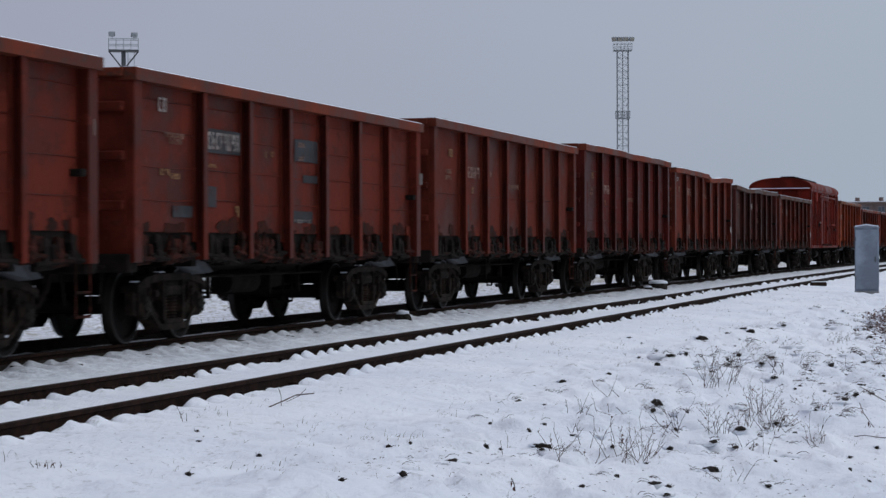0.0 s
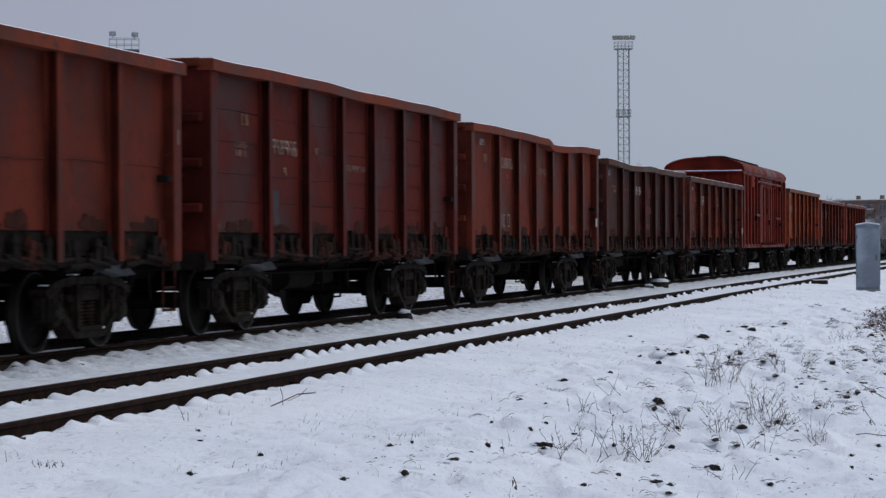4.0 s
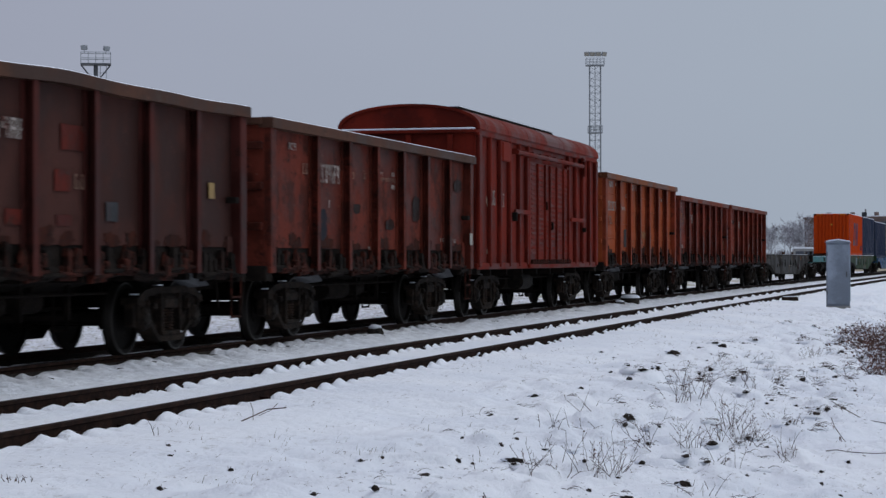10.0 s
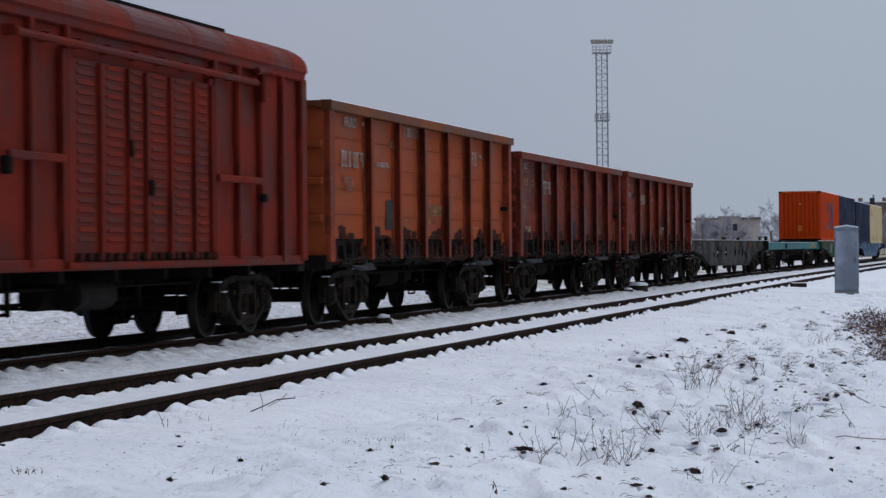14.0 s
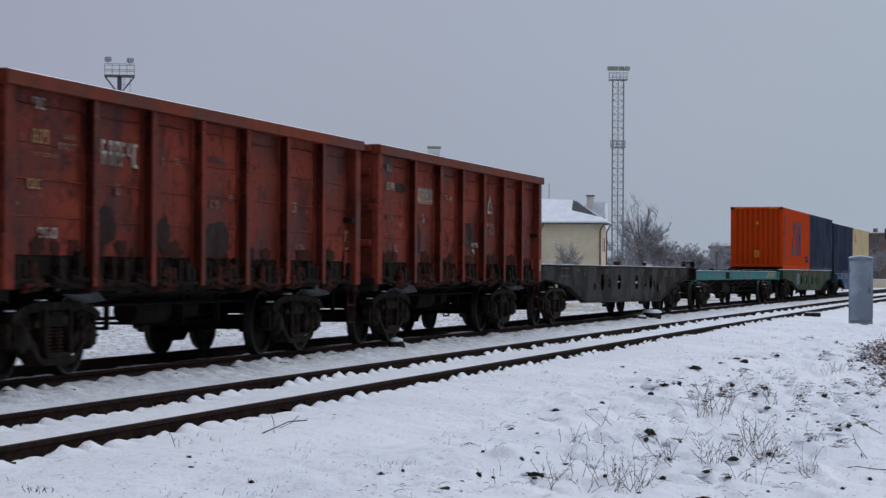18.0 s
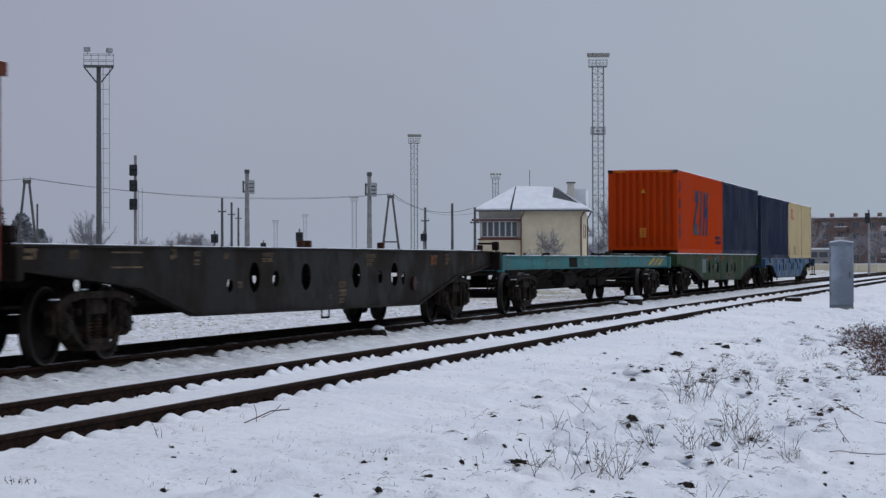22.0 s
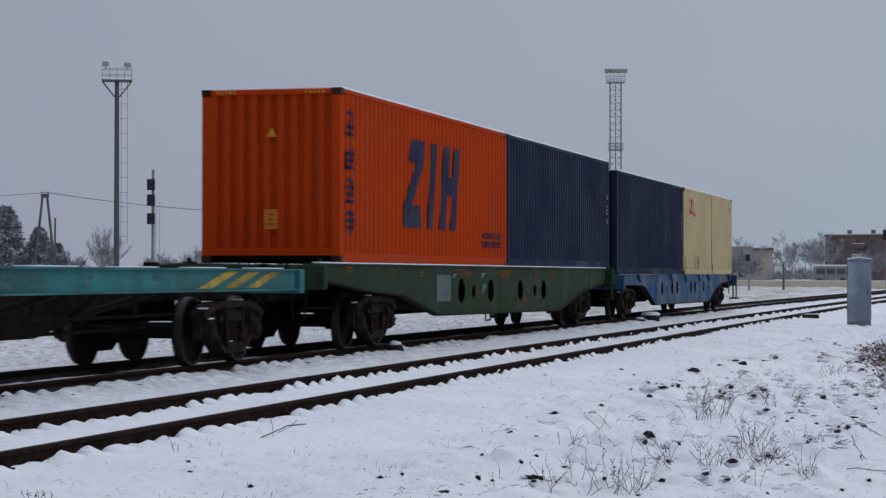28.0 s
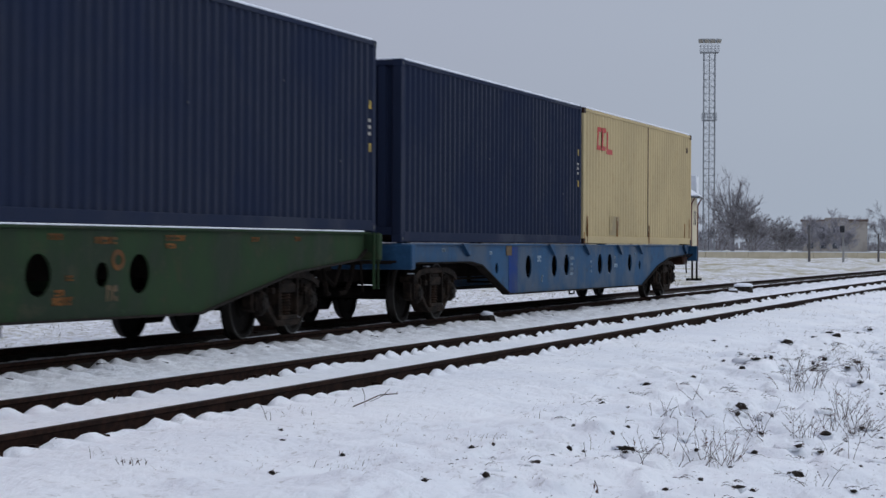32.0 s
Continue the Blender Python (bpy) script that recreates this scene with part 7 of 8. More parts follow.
def lattice_mast(x, y, plat, width, turn, steel, mid=None, detail=True, bays=22):
    z = base_of(x, y)
    w = thing("lighting_mast", "tall galvanised lattice lighting mast with floodlight platform", "lighting mast", "lighting masts", at=pose(x, y, 0, 0, 0, turn))
    h = width / 2
    r = width * 0.035
    legs = [(-h, -h), (h, -h), (h, h), (-h, h)]
    for lx, ly in legs:
        bm = B()
        rod(bm, (lx, ly, z), (lx, ly, plat), r, None, 6)
        part("leg", bm, steel, w)
    zs = span(z, plat, bays)
    for (ax, ay), (bx, by) in zip(legs, legs[1:] + legs[:1]):
        bm = B()
        for k, (u, v) in enumerate(zip(zs, zs[1:])):
            rod(bm, (ax, ay, u), (bx, by, u), r * 0.55, None, 4)
            if k % 2:
                rod(bm, (ax, ay, u), (bx, by, v), r * 0.55, None, 4)
            else:
                rod(bm, (bx, by, u), (ax, ay, v), r * 0.55, None, 4)
        tagged(part("lacing", bm, steel, w, "zigzag lattice bracing"), kind="stuff")
    q = width * 0.82
    decks = [plat] + ([mid] if mid else [])
    for i, zz in enumerate(decks):
        e = q if i == 0 else width * 0.64
        part("platform", one_box(-e, e, -e * 0.8, e * 0.8, zz, zz + 0.12), steel, w)
        bm = B()
        for yy in (-e * 0.8, e * 0.8):
            for hh in (0.5, 1.0):
                rod(bm, (-e, yy, zz + hh), (e, yy, zz + hh), 0.035, None, 4)
            for xx in span(-e, e, 5):
                rod(bm, (xx, yy, zz), (xx, yy, zz + 1.0), 0.035, None, 4)
        for xx in (-e, e):
            rod(bm, (xx, -e * 0.8, zz + 1.0), (xx, e * 0.8, zz + 1.0), 0.035, None, 4)
        part("railing", bm, steel, w)
    for xx, k in ((-q * 0.95, -30), (-q * 0.35, 0), (q * 0.3, 0), (q * 0.95, 30)):
        f = part("floodlight", one_box(-0.38, 0.38, -0.15, 0.15, -0.3, 0.3, bevel=0.05), steel, w, "floodlight", pose(xx, -q * 0.8, plat + 1.55, 20, 0, k))
        part("lens", one_box(-0.33, 0.33, -0.166, -0.152, -0.25, 0.25), STICKER, f)
    if detail:
        bm = B()
        rod(bm, (0, 0, z), (0, 0, plat), 0.05, None, 5)
        part("cable_duct", bm, DARK_STEEL, w)


MAST_STEEL = plain("weathered_mast_steel", (0.28, 0.30, 0.325), 0.6)
# paler copy for the far masts, with distance haze in its colour
FAR_STEEL = plain("frosted_hazed_mast_steel", (0.33, 0.36, 0.40), 0.7)
tube_mast(-58.85, 138.0, 14.6, 23)
lattice_mast(-52.4, 295.4, 27.75, 1.5, 14, MAST_STEEL, mid=18.5, bays=30)
lattice_mast(-115.6, 434.9, 25.4, 1.35, 20, MAST_STEEL, bays=24)
lattice_mast(-154.5, 682.7, 27.2, 1.8, 18, FAR_STEEL, bays=20)
lattice_mast(-269.2, 911.0, 27.0, 1.9, 12, FAR_STEEL, detail=False, bays=18)
lattice_mast(-444.7, 1327.5, 25.2, 2.2, 16, FAR_STEEL, detail=False, bays=14)
lattice_mast(-457.3, 1428.6, 31.0, 2.2, 16, FAR_STEEL, detail=False, bays=14)
signal_post(-41.5, 101.9, 6.6, ((5.85, 0.56), (5.08, 0.56), (4.15, 0.56)), "tall grey signal post with three black heads", 22)
box_post(-39.6, 113.3, 6.1, 19)
box_post(-33.2, 115.3, 5.95, 16)
a_frame(-67.45, 145.1, 7.2, 0.95, 25)
a_frame(-50.8, 183.1, 7.0, 1.0, 15)
plain_pole(-62.6, 136.3, 5.2, 0.07, False, "thin grey steel post with a lamp bracket")
plain_pole(-61.3, 169.2, 6.5)
plain_pole(-70.7, 197.8, 6.9)
plain_pole(-80.1, 226.3, 7.1)
plain_pole(-47.9, 183.9, 5.9)
plain_pole(-40.8, 165.0, 5.75, 0.1, False, "bare tarred wooden pole")
plain_pole(-37.95, 160.6, 5.3, 0.1)
for x, y, top in ((-44.7, 122.1, 3.1), (-39.95, 123.7, 3.2), (-37.9, 145.1, 3.35), (-54.9, 160.9, 2.9)):
    dwarf_signal(x, y, top)
signal_post(-9.7, 179.7, 5.3, ((4.62, 0.85),), "grey signal post with one black head beside the track", 3)
signal_post(-23.0, 198.7, 3.3, ((2.95, 0.6),), "low grey signal post with one black head", 8)
plain_pole(-26.0, 198.3, 3.3, 0.1, False, "short pale concrete post")
plain_pole(-20.5, 205.0, 2.6, 0.09, False, "short pale concrete post")


def wire(points, sag, r=0.012):
    w = thing("overhead_wire", "thin dark wire slung from pole to pole", "wire", "wires of the pole line")
    bm = B()
    for p, q in zip(points, points[1:]):
        p, q = Vector(p), Vector(q)
        last = p
        for k in range(1, 13):
            f = k / 12
            c = p.lerp(q, f) - Vector((0, 0, sag * 4 * f * (1 - f)))
            rod(bm, last, c, r, None, 4, False)
            last = c
    part("strand", bm, DARK_STEEL, w)


wire([(-95, 128, 7.6), (-67.2, 145.1, 7.3), (-50.6, 183.1, 7.1), (-37.95, 160.6, 5.3)], 0.9, 0.02)
wire([(-67.7, 145.1, 7.3), (-51.0, 183.1, 7.1), (-46.0, 194.0, 5.6)], 0.8, 0.014)


# ---------------------------------------------------------------- buildings
PLASTER = rough_stuff("cream_plaster", (0.60, 0.53, 0.39), (0.66, 0.59, 0.45), 1.2, 0.9, 0.1)
PLASTER_GREY = rough_stuff("grey_plaster", (0.45, 0.42, 0.38), (0.52, 0.49, 0.45), 1.2, 0.9, 0.1)
TRIM_RED = plain("brown_red_trim", (0.16, 0.06, 0.055), 0.6)
SLATE = rough_stuff("dark_roof_sheet", (0.05, 0.055, 0.065), (0.08, 0.085, 0.095), 3, 0.7, 0.2)
ROOF_SNOW = rough_stuff("roof_snow", (0.80, 0.83, 0.89), (0.72, 0.75, 0.82), 1.2, 0.8, 0.2)
PANEL_GREY = rough_stuff("stained_panel_concrete", (0.15, 0.115, 0.11), (0.21, 0.165, 0.16), 0.5, 0.9, 0.2)
BRICK_DULL = rough_stuff("dull_brick", (0.13, 0.095, 0.085), (0.18, 0.13, 0.115), 1.0, 0.9, 0.2)
BLOCK_WALL = rough_stuff("weathered_beige_plaster", (0.34, 0.31, 0.285), (0.44, 0.405, 0.37), 0.6, 0.9, 0.2)
DULL_FRAME = plain("dull_window_frame", (0.24, 0.23, 0.23), 0.6)
WHITE_FRAME = plain("white_window_frame", (0.66, 0.67, 0.70), 0.5)


def glass_material():
    m, n, l, b = node_material("window_glass")
    b.inputs["Base Color"].default_value = (0.07, 0.08, 0.10, 1)
    b.inputs["Roughness"].default_value = 0.08
    b.inputs["Specular IOR Level"].default_value = 0.6
    return m


GLASS = glass_material()


def house_window(parent, x0, x1, y, z0, z1, cols):
    win = part("window", one_box(x0, x1, y - 0.06, y - 0.01, z0, z1), WHITE_FRAME, parent, "pale framed window")
    step = (x1 - x0) / cols
    for i in range(cols):
        part("pane", one_box(x0 + i * step + 0.07, x0 + (i + 1) * step - 0.07, y - 0.07, y - 0.062, z0 + 0.08, z1 - 0.08), GLASS, win)
    part("sill", one_box(x0 - 0.06, x1 + 0.06, y - 0.16, y - 0.01, z0 - 0.08, z0), TRIM_RED, win)


def signal_house():
    """Two-storey cream house: hipped snowy roof, glazed bay at one end, chimney, downpipes."""
    z = -0.4
    w = thing("house", "cream plastered signal house with hipped snowy roof and glazed bay", "house", at=pose(-40.75, 196.2, 0, 0, 0, 7.5))
    # local x runs along the long front, y away from the tracks
    fx0, fx1, fy0, fy1, ev = -1.2, 4.4, 0.0, 7.5, 5.88
    part("wall", one_box(fx0, fx1, fy0, fy1, z, ev), PLASTER, w, "cream plastered main wall")
    part("wall", one_box(-5.2, fx0, 0.6, 6.6, z, 3.25), PLASTER, w, "cream wall under the bay")
    part("wall", one_box(-5.2, fx0, 0.6, 6.6, 4.95, ev), PLASTER_GREY, w, "grey band over the bay windows")
    part("wall", one_box(-5.1, fx0, 0.75, 6.4, 3.25, 4.95), PLASTER_GREY, w, "recessed bay behind the glass")
    house_window(w, -4.95, -1.6, 0.72, 3.42, 4.9, 6)
    bayside = part("window", one_box(-5.17, -5.12, 1.4, 5.8, 3.5, 4.85), WHITE_FRAME, w, "pale framed side window")
    for i in range(4):
        part("pane", one_box(-5.185, -5.172, 1.5 + i * 1.08, 2.46 + i * 1.08, 3.6, 4.75), GLASS, bayside)
    part("cornice", one_box(-5.8, fx0 + 0.05, 0.2, 6.9, 4.92, 5.08, bevel=0.02), TRIM_RED, w, "brown-red canopy edge over the bay")
    part("cornice", one_box(-5.3, fx0, 0.5, 6.7, 3.16, 3.30, bevel=0.02), TRIM_RED, w, "brown-red sill band")
    part("canopy_snow", one_box(-5.75, fx0, 0.25, 6.85, 5.08, 5.14, bevel=0.02), ROOF_SNOW, w)
    # roof: hip with a short ridge
    e = 0.55
    zr = 8.13
    bm = B()
    c = [bm.verts.new(p) for p in ((-5.45, fy0 - e, ev), (fx1 + e, fy0 - e, ev), (fx1 + e, fy1 + e, ev), (-5.45, fy1 + e, ev), (-1.95, 3.7, zr), (1.55, 3.7, zr))]
    for q in ((0, 1, 5, 4), (1, 2, 5), (2, 3, 4, 5), (3, 0, 4)):
        bm.faces.new([c[i] for i in q])
    bm.faces.new([c[i] for i in (3, 2, 1, 0)])
    r = part("roof", bm, SLATE, w, "dark hipped sheet roof")
    # snow on the roof, broken along the hips and slid off one corner
    def facet(points, lift):
        m = B()
        up = [Vector(p) + Vector((0, 0, lift)) for p in points]
        prism(m, True, [Vector(p) + Vector((0, 0, 0.01)) for p in points], up)
        return m
    A, Bp, C2, D, E2, F2 = (Vector(v) for v in ((-5.45, fy0 - e, ev), (fx1 + e, fy0 - e, ev), (fx1 + e, fy1 + e, ev), (-5.45, fy1 + e, ev), (-1.95, 3.7, zr), (1.55, 3.7, zr)))
    U2 = Vector((1.55, fy0 - e, ev))
    part("snow_sheet", facet([A.lerp(Bp, 0.33), Bp, Bp.lerp(F2, 0.2), F2.lerp(U2, 0.52), F2.lerp(U2, 0.06), E2], 0.14), ROOF_SNOW, r, "snow on the roof slope")
    part("snow_sheet", facet([A, A.lerp(Bp, 0.31), E2.lerp(A, 0.03)], 0.16), ROOF_SNOW, r, "snow on the roof slope")
    part("snow_sheet", facet([A, E2, D], 0.16), ROOF_SNOW, r, "snow on the hip")
    part("snow_sheet", facet([Bp, C2, F2.lerp(C2, 0.05), F2.lerp(Bp, 0.4)], 0.13), ROOF_SNOW, r, "snow on the hip")
    part("gutter", one_box(-5.45, fx1 + e, fy0 - e - 0.12, fy0 - e, ev - 0.12, ev + 0.02), DARK_STEEL, w)
    part("gutter", one_box(fx1 + e, fx1 + e + 0.12, fy0 - e - 0.12, fy1 + e, ev - 0.12, ev + 0.02), DARK_STEEL, w)
    for x, y in ((fx0 - 0.02, -0.08), (fx1 - 0.12, -0.08), (fx1 + 0.1, fy1 - 0.1)):
        bm = B()
        rod(bm, (x, y, z), (x, y, ev - 0.7), 0.06, None, 8)
        rod(bm, (x, y, ev - 0.7), (x + 0.35, y - 0.4, ev - 0.1), 0.06, None, 8)
        part("downpipe", bm, TRIM_RED, w)
    part("chimney", one_box(2.75, 3.4, 4.8, 5.5, 6.4, 8.5, bevel=0.02), PLASTER_GREY, w, "grey chimney stack")
    part("chimney_cap", one_box(2.67, 3.48, 4.72, 5.58, 8.5, 8.62), SLATE, w)
    bm = B()
    rod(bm, (-0.7, 3.7, 7.9), (-0.7, 3.7, 9.7), 0.03, None, 5)
    part("aerial", bm, DARK_STEEL, w)
    # rear wing
    part("wing", one_box(1.6, 4.2, 7.5, 12.5, z, 5.6), PLASTER, w, "lower rear wing")
    bm = B()
    prism(bm, True, [(1.4, 8.2, 5.6), (4.35, 8.2, 5.6), (4.3, 8.2, 8.05), (2.6, 8.2, 8.05)], [(1.4, 12.9, 5.6), (4.35, 12.9, 5.6), (4.3, 12.9, 8.05), (2.6, 12.9, 8.05)])
    part("wing_roof", bm, ROOF_SNOW, w, "snowy roof of the rear wing")
    bm = B()
    for yy in (2.0, 4.8):
        box(bm, fx1, fx1 + 0.04, yy, yy + 0.7, 3.3, 4.6)
    part("side_window", bm, GLASS, w, "dark side windows")


signal_house()


def apartment_block():
    w = thing("apartment_building", "long grey-brown panel apartment building with snow on its ledges", "building", at=pose(-42.0, 519.0, 0, 0, 0, -22))
    L, H, D = 62.0, 11.2, 12.0
    part("wall", one_box(0, L, 0, D, -0.5, H - 0.8), PANEL_GREY, w, "stained grey panel wall")
    part("roof", one_box(-0.4, L + 0.4, -0.4, D + 0.4, H - 0.8, H - 0.3), BRICK_DULL, w, "flat dark roof edge")
    part("roof_snow", one_box(-0.3, L + 0.3, -0.3, D + 0.3, H - 0.3, H - 0.1), ROOF_SNOW, w)
    part("stair_tower", one_box(0.0, 2.6, -0.35, 0.0, -0.5, H - 1.0), BRICK_DULL, w)
    for fl in range(4):
        z = 0.7 + fl * 2.5
        for i in range(15):
            x = 3.6 + i * 3.9
            if i % 3 == 1:
                bal = part("balcony", one_box(x - 0.3, x + 2.9, -1.0, 0.0, z - 0.5, z + 0.55), PLASTER_GREY if (i + fl) % 2 else BRICK_DULL, w, "shallow balcony with a panel front")
                part("balcony_snow", one_box(x - 0.3, x + 2.9, -1.05, -0.9, z + 0.55, z + 0.68), ROOF_SNOW, bal)
            win = part("window", one_box(x, x + 1.7, -0.08, -0.01, z + 0.2, z + 1.65), DULL_FRAME, w)
            for k in (0, 1):
                part("pane", one_box(x + 0.08 + k * 0.82, x + 0.80 + k * 0.82, -0.1, -0.082, z + 0.28, z + 1.57), GLASS, win)
    for i in range(10):
        part("chimney", one_box(3 + i * 6.1, 3.7 + i * 6.1, 5.2, 6.2, H - 0.3, H + 0.9), BRICK_DULL, w)


def low_block():
    w = thing("warehouse_building", "beige two-storey flat-roofed building behind bare trees", "building", at=pose(-56.0, 416.5, 0, 0, 0, 7))
    part("wall", one_box(0, 12.2, 0, 9, -0.5, 6.2), BLOCK_WALL, w, "stained beige wall")
    part("wall", one_box(4.2, 8.6, 1, 8, 6.2, 6.9), BLOCK_WALL, w)
    part("roof", one_box(-0.3, 4.3, -0.3, 9.3, 6.2, 6.55), BRICK_DULL, w, "dark roof edge")
    part("roof", one_box(8.5, 12.4, -0.3, 9.3, 6.2, 6.6), BRICK_DULL, w, "dark roof edge")
    for z in (1.0, 3.9):
        for i in range(3):
            win = part("window", one_box(0.9 + i * 2.4, 2.2 + i * 2.4, -0.08, -0.01, z, z + 1.4), DULL_FRAME, w)
            part("pane", one_box(1.0 + i * 2.4, 2.1 + i * 2.4, -0.1, -0.082, z + 0.1, z + 1.3), GLASS, win)


apartment_block()
low_block()

# long low cream wall at the far side of the yard
yard_wall = thing("yard_wall", "long low cream wall with a snowy coping", "wall", kind="structure")
for i in range(26):
    x0 = -52.0 + i * 2.6
    part("wall_bay", one_box(x0, x0 + 2.55, 262.0, 262.3, -0.6, 0.68), PLASTER, yard_wall)
    part("coping", one_box(x0 - 0.02, x0 + 2.57, 261.92, 262.38, 0.68, 0.78), ROOF_SNOW, yard_wall)


def parked_van(x, y, turn):
    """Long pale vehicle under snow, seen small behind the yard wall."""
    w = thing("van", "grey parked van covered with snow behind the wall", "vehicle", at=pose(x, y, gz(x, y), 0, 0, turn))
    part("body", one_box(-2.6, 2.6, -1.2, 1.2, 0.5, 2.7, bevel=0.15), CONCRETE, w)
    for i in range(3):
        part("window", one_box(-2.2 + i * 1.5, -0.95 + i * 1.5, -1.215, -1.2, 1.55, 2.35), GLASS, w)
    part("roof_snow", one_box(-2.55, 2.55, -1.15, 1.15, 2.7, 2.95, bevel=0.05), ROOF_SNOW, w)
    for xx in (-1.7, 1.7):
        bm = B()
        rod(bm, (xx, -1.21, 0.48), (xx, -0.9, 0.48), 0.48, None, 18)
        part("wheel", bm, SIGNAL_BLACK, w)


parked_van(-25.9, 330.0, 4)


# ---------------------------------------------------------------- trees and shrubs
def grow(bm, twigs, p, d, length, r, depth, rng, spread, up):
    """Branch that bends as it goes and forks; thin ends go into the twig mesh."""
    steps = 3
    pts = [p]
    dirs = d.copy()
    for k in range(steps):
        dirs = (dirs + Vector((rng.uniform(-1, 1), rng.uniform(-1, 1), rng.uniform(-0.4, 0.6) + up)) * 0.16).normalized()
        pts.append(pts[-1] + dirs * (length / steps))
    for k in range(steps):
        ra, rb = r * (1 - 0.2 * k), r * (1 - 0.2 * (k + 1))
        rod(bm if depth > 1 else twigs, pts[k], pts[k + 1], max(ra, 0.022), max(rb, 0.016), 6 if depth > 2 else 3, False)
    if depth == 0:
        return
    n = rng.randint(3, 4) if depth > 1 else rng.randint(3, 5)
    for i in range(n):
        f = rng.uniform(0.35, 1.0) if i else 1.0
        k = min(steps - 1, int(f * steps))
        at = pts[k].lerp(pts[k + 1], f * steps - k)
        side = Vector((rng.gauss(0, 1), rng.gauss(0, 1), rng.gauss(0, 0.5))).normalized()
        grow(bm, twigs, at, (dirs + side * spread * (1.0 if i else 0.4)).normalized(), length * rng.uniform(0.55, 0.78), r * 0.52, depth - 1, rng, spread, up)


def bare_tree(x, y, height, seed, spread=0.75, stems=1, label="leafless tree with frosted twigs", z=None, depth=5, thick=1.0, twig=None):
    rng = random.Random(seed)
    w = thing("bare_tree", label, "tree", "bare trees in the distance", at=pose(x, y, base_of(x, y) if z is None else z))
    tb, cb = B(), B()
    for s in range(stems):
        lean = Vector((rng.uniform(-0.5, 0.5), rng.uniform(-0.5, 0.5), 1.0)) if stems > 1 else Vector((rng.uniform(-0.08, 0.08), rng.uniform(-0.08, 0.08), 1))
        grow(tb, cb, Vector((rng.uniform(-0.4, 0.4) * (stems > 1), rng.uniform(-0.4, 0.4) * (stems > 1), 0)), lean.normalized(), height * (0.36 if stems == 1 else 0.4), height * 0.022 * thick / math.sqrt(stems), depth, rng, spread, 0.12)
    part("trunk", tb, twig or BARK, w)
    part("crown", cb, twig or TWIG, w, "crown of fine bare twigs")
    return w


def round_tree(x, y, height, rad, seed, label, twig):
    """Leafless tree with a short trunk and a dense rounded crown of rising limbs and fine twigs."""
    rng = random.Random(seed)
    w = thing("bare_tree", label, "tree", "bare trees in the distance", at=pose(x, y, base_of(x, y)))
    tb, cb = B(), B()
    rod(tb, (0, 0, 0), (0.1, 0, height * 0.3), height * 0.026, height * 0.02, 8)
    rod(tb, (0.1, 0, height * 0.3), (0, 0.1, height * 0.75), height * 0.02, height * 0.006, 6)

    def on_crown(k):
        v = Vector((rng.gauss(0, 1), rng.gauss(0, 1), rng.gauss(0.25, 0.9))).normalized()
        return Vector((v.x * rad * k, v.y * rad * k, height * 0.58 + v.z * height * 0.42 * k))

    for i in range(46):
        p = Vector((0.05, 0, height * rng.uniform(0.16, 0.6)))
        q = on_crown(rng.uniform(0.55, 1.0))
        if q.z < p.z + 0.4:
            q.z = p.z + rng.uniform(0.2, 0.8)
        m = p.lerp(q, 0.45) + Vector((rng.gauss(0, 0.2), rng.gauss(0, 0.2), -0.06 * height))
        rod(tb, p, m, height * 0.009, height * 0.006, 5, False)
        rod(tb, m, q, height * 0.006, 0.02, 4, False)
        for k in range(9):
            a = m.lerp(q, rng.uniform(0.0, 1.0))
            d = ((q - m).normalized() + Vector((rng.gauss(0, 0.6), rng.gauss(0, 0.6), rng.gauss(0.25, 0.4)))).normalized()
            e = a + d * height * rng.uniform(0.06, 0.14)
            rod(cb, a, e, 0.022, 0.012, 3, False)
            for j in range(4):
                a2 = a.lerp(e, rng.uniform(0.2, 1.0))
                d2 = (d + Vector((rng.gauss(0, 0.6), rng.gauss(0, 0.6), rng.gauss(0.15, 0.4)))).normalized()
                rod(cb, a2, a2 + d2 * height * rng.uniform(0.03, 0.08), 0.012, 0.008, 3, False)
    part("trunk", tb, twig, w)
    part("crown", cb, twig, w, "rounded crown of fine bare twigs")


def conifer(x, y, height, seed):
    rng = random.Random(seed)
    w = thing("pine_tree", "dark pine tree with snow on its branches", "tree", "pines in the distance", at=pose(x, y, base_of(x, y)))
    bm = B()
    rod(bm, (0, 0, 0), (0, 0, height * 0.95), height * 0.02, 0.04, 8)
    part("trunk", bm, BARK, w)
    bm = B()
    for i in range(1700):
        f = rng.random() ** 0.7
        zc = height * (0.12 + 0.88 * f)
        rad = (1.04 - f) ** 0.6 * height * 0.40 * rng.uniform(0.3, 1.0)
        a = rng.uniform(0, 6.283)
        c = Vector((rad * math.cos(a), rad * math.sin(a), zc - rad * 0.15))
        for k in range(5):
            t = Vector((rng.gauss(0, 1), rng.gauss(0, 1), rng.gauss(0, 0.45))).normalized() * height * rng.uniform(0.03, 0.06)
            u = Vector((rng.gauss(0, 1), rng.gauss(0, 1), rng.gauss(0, 1))).normalized() * height * 0.012
            vs = [bm.verts.new(q) for q in (c - u, c + u, c + t + u * 0.3)]
            bm.faces.new(vs)
    part("crown", bm, NEEDLE, w, "snow-dusted needles")


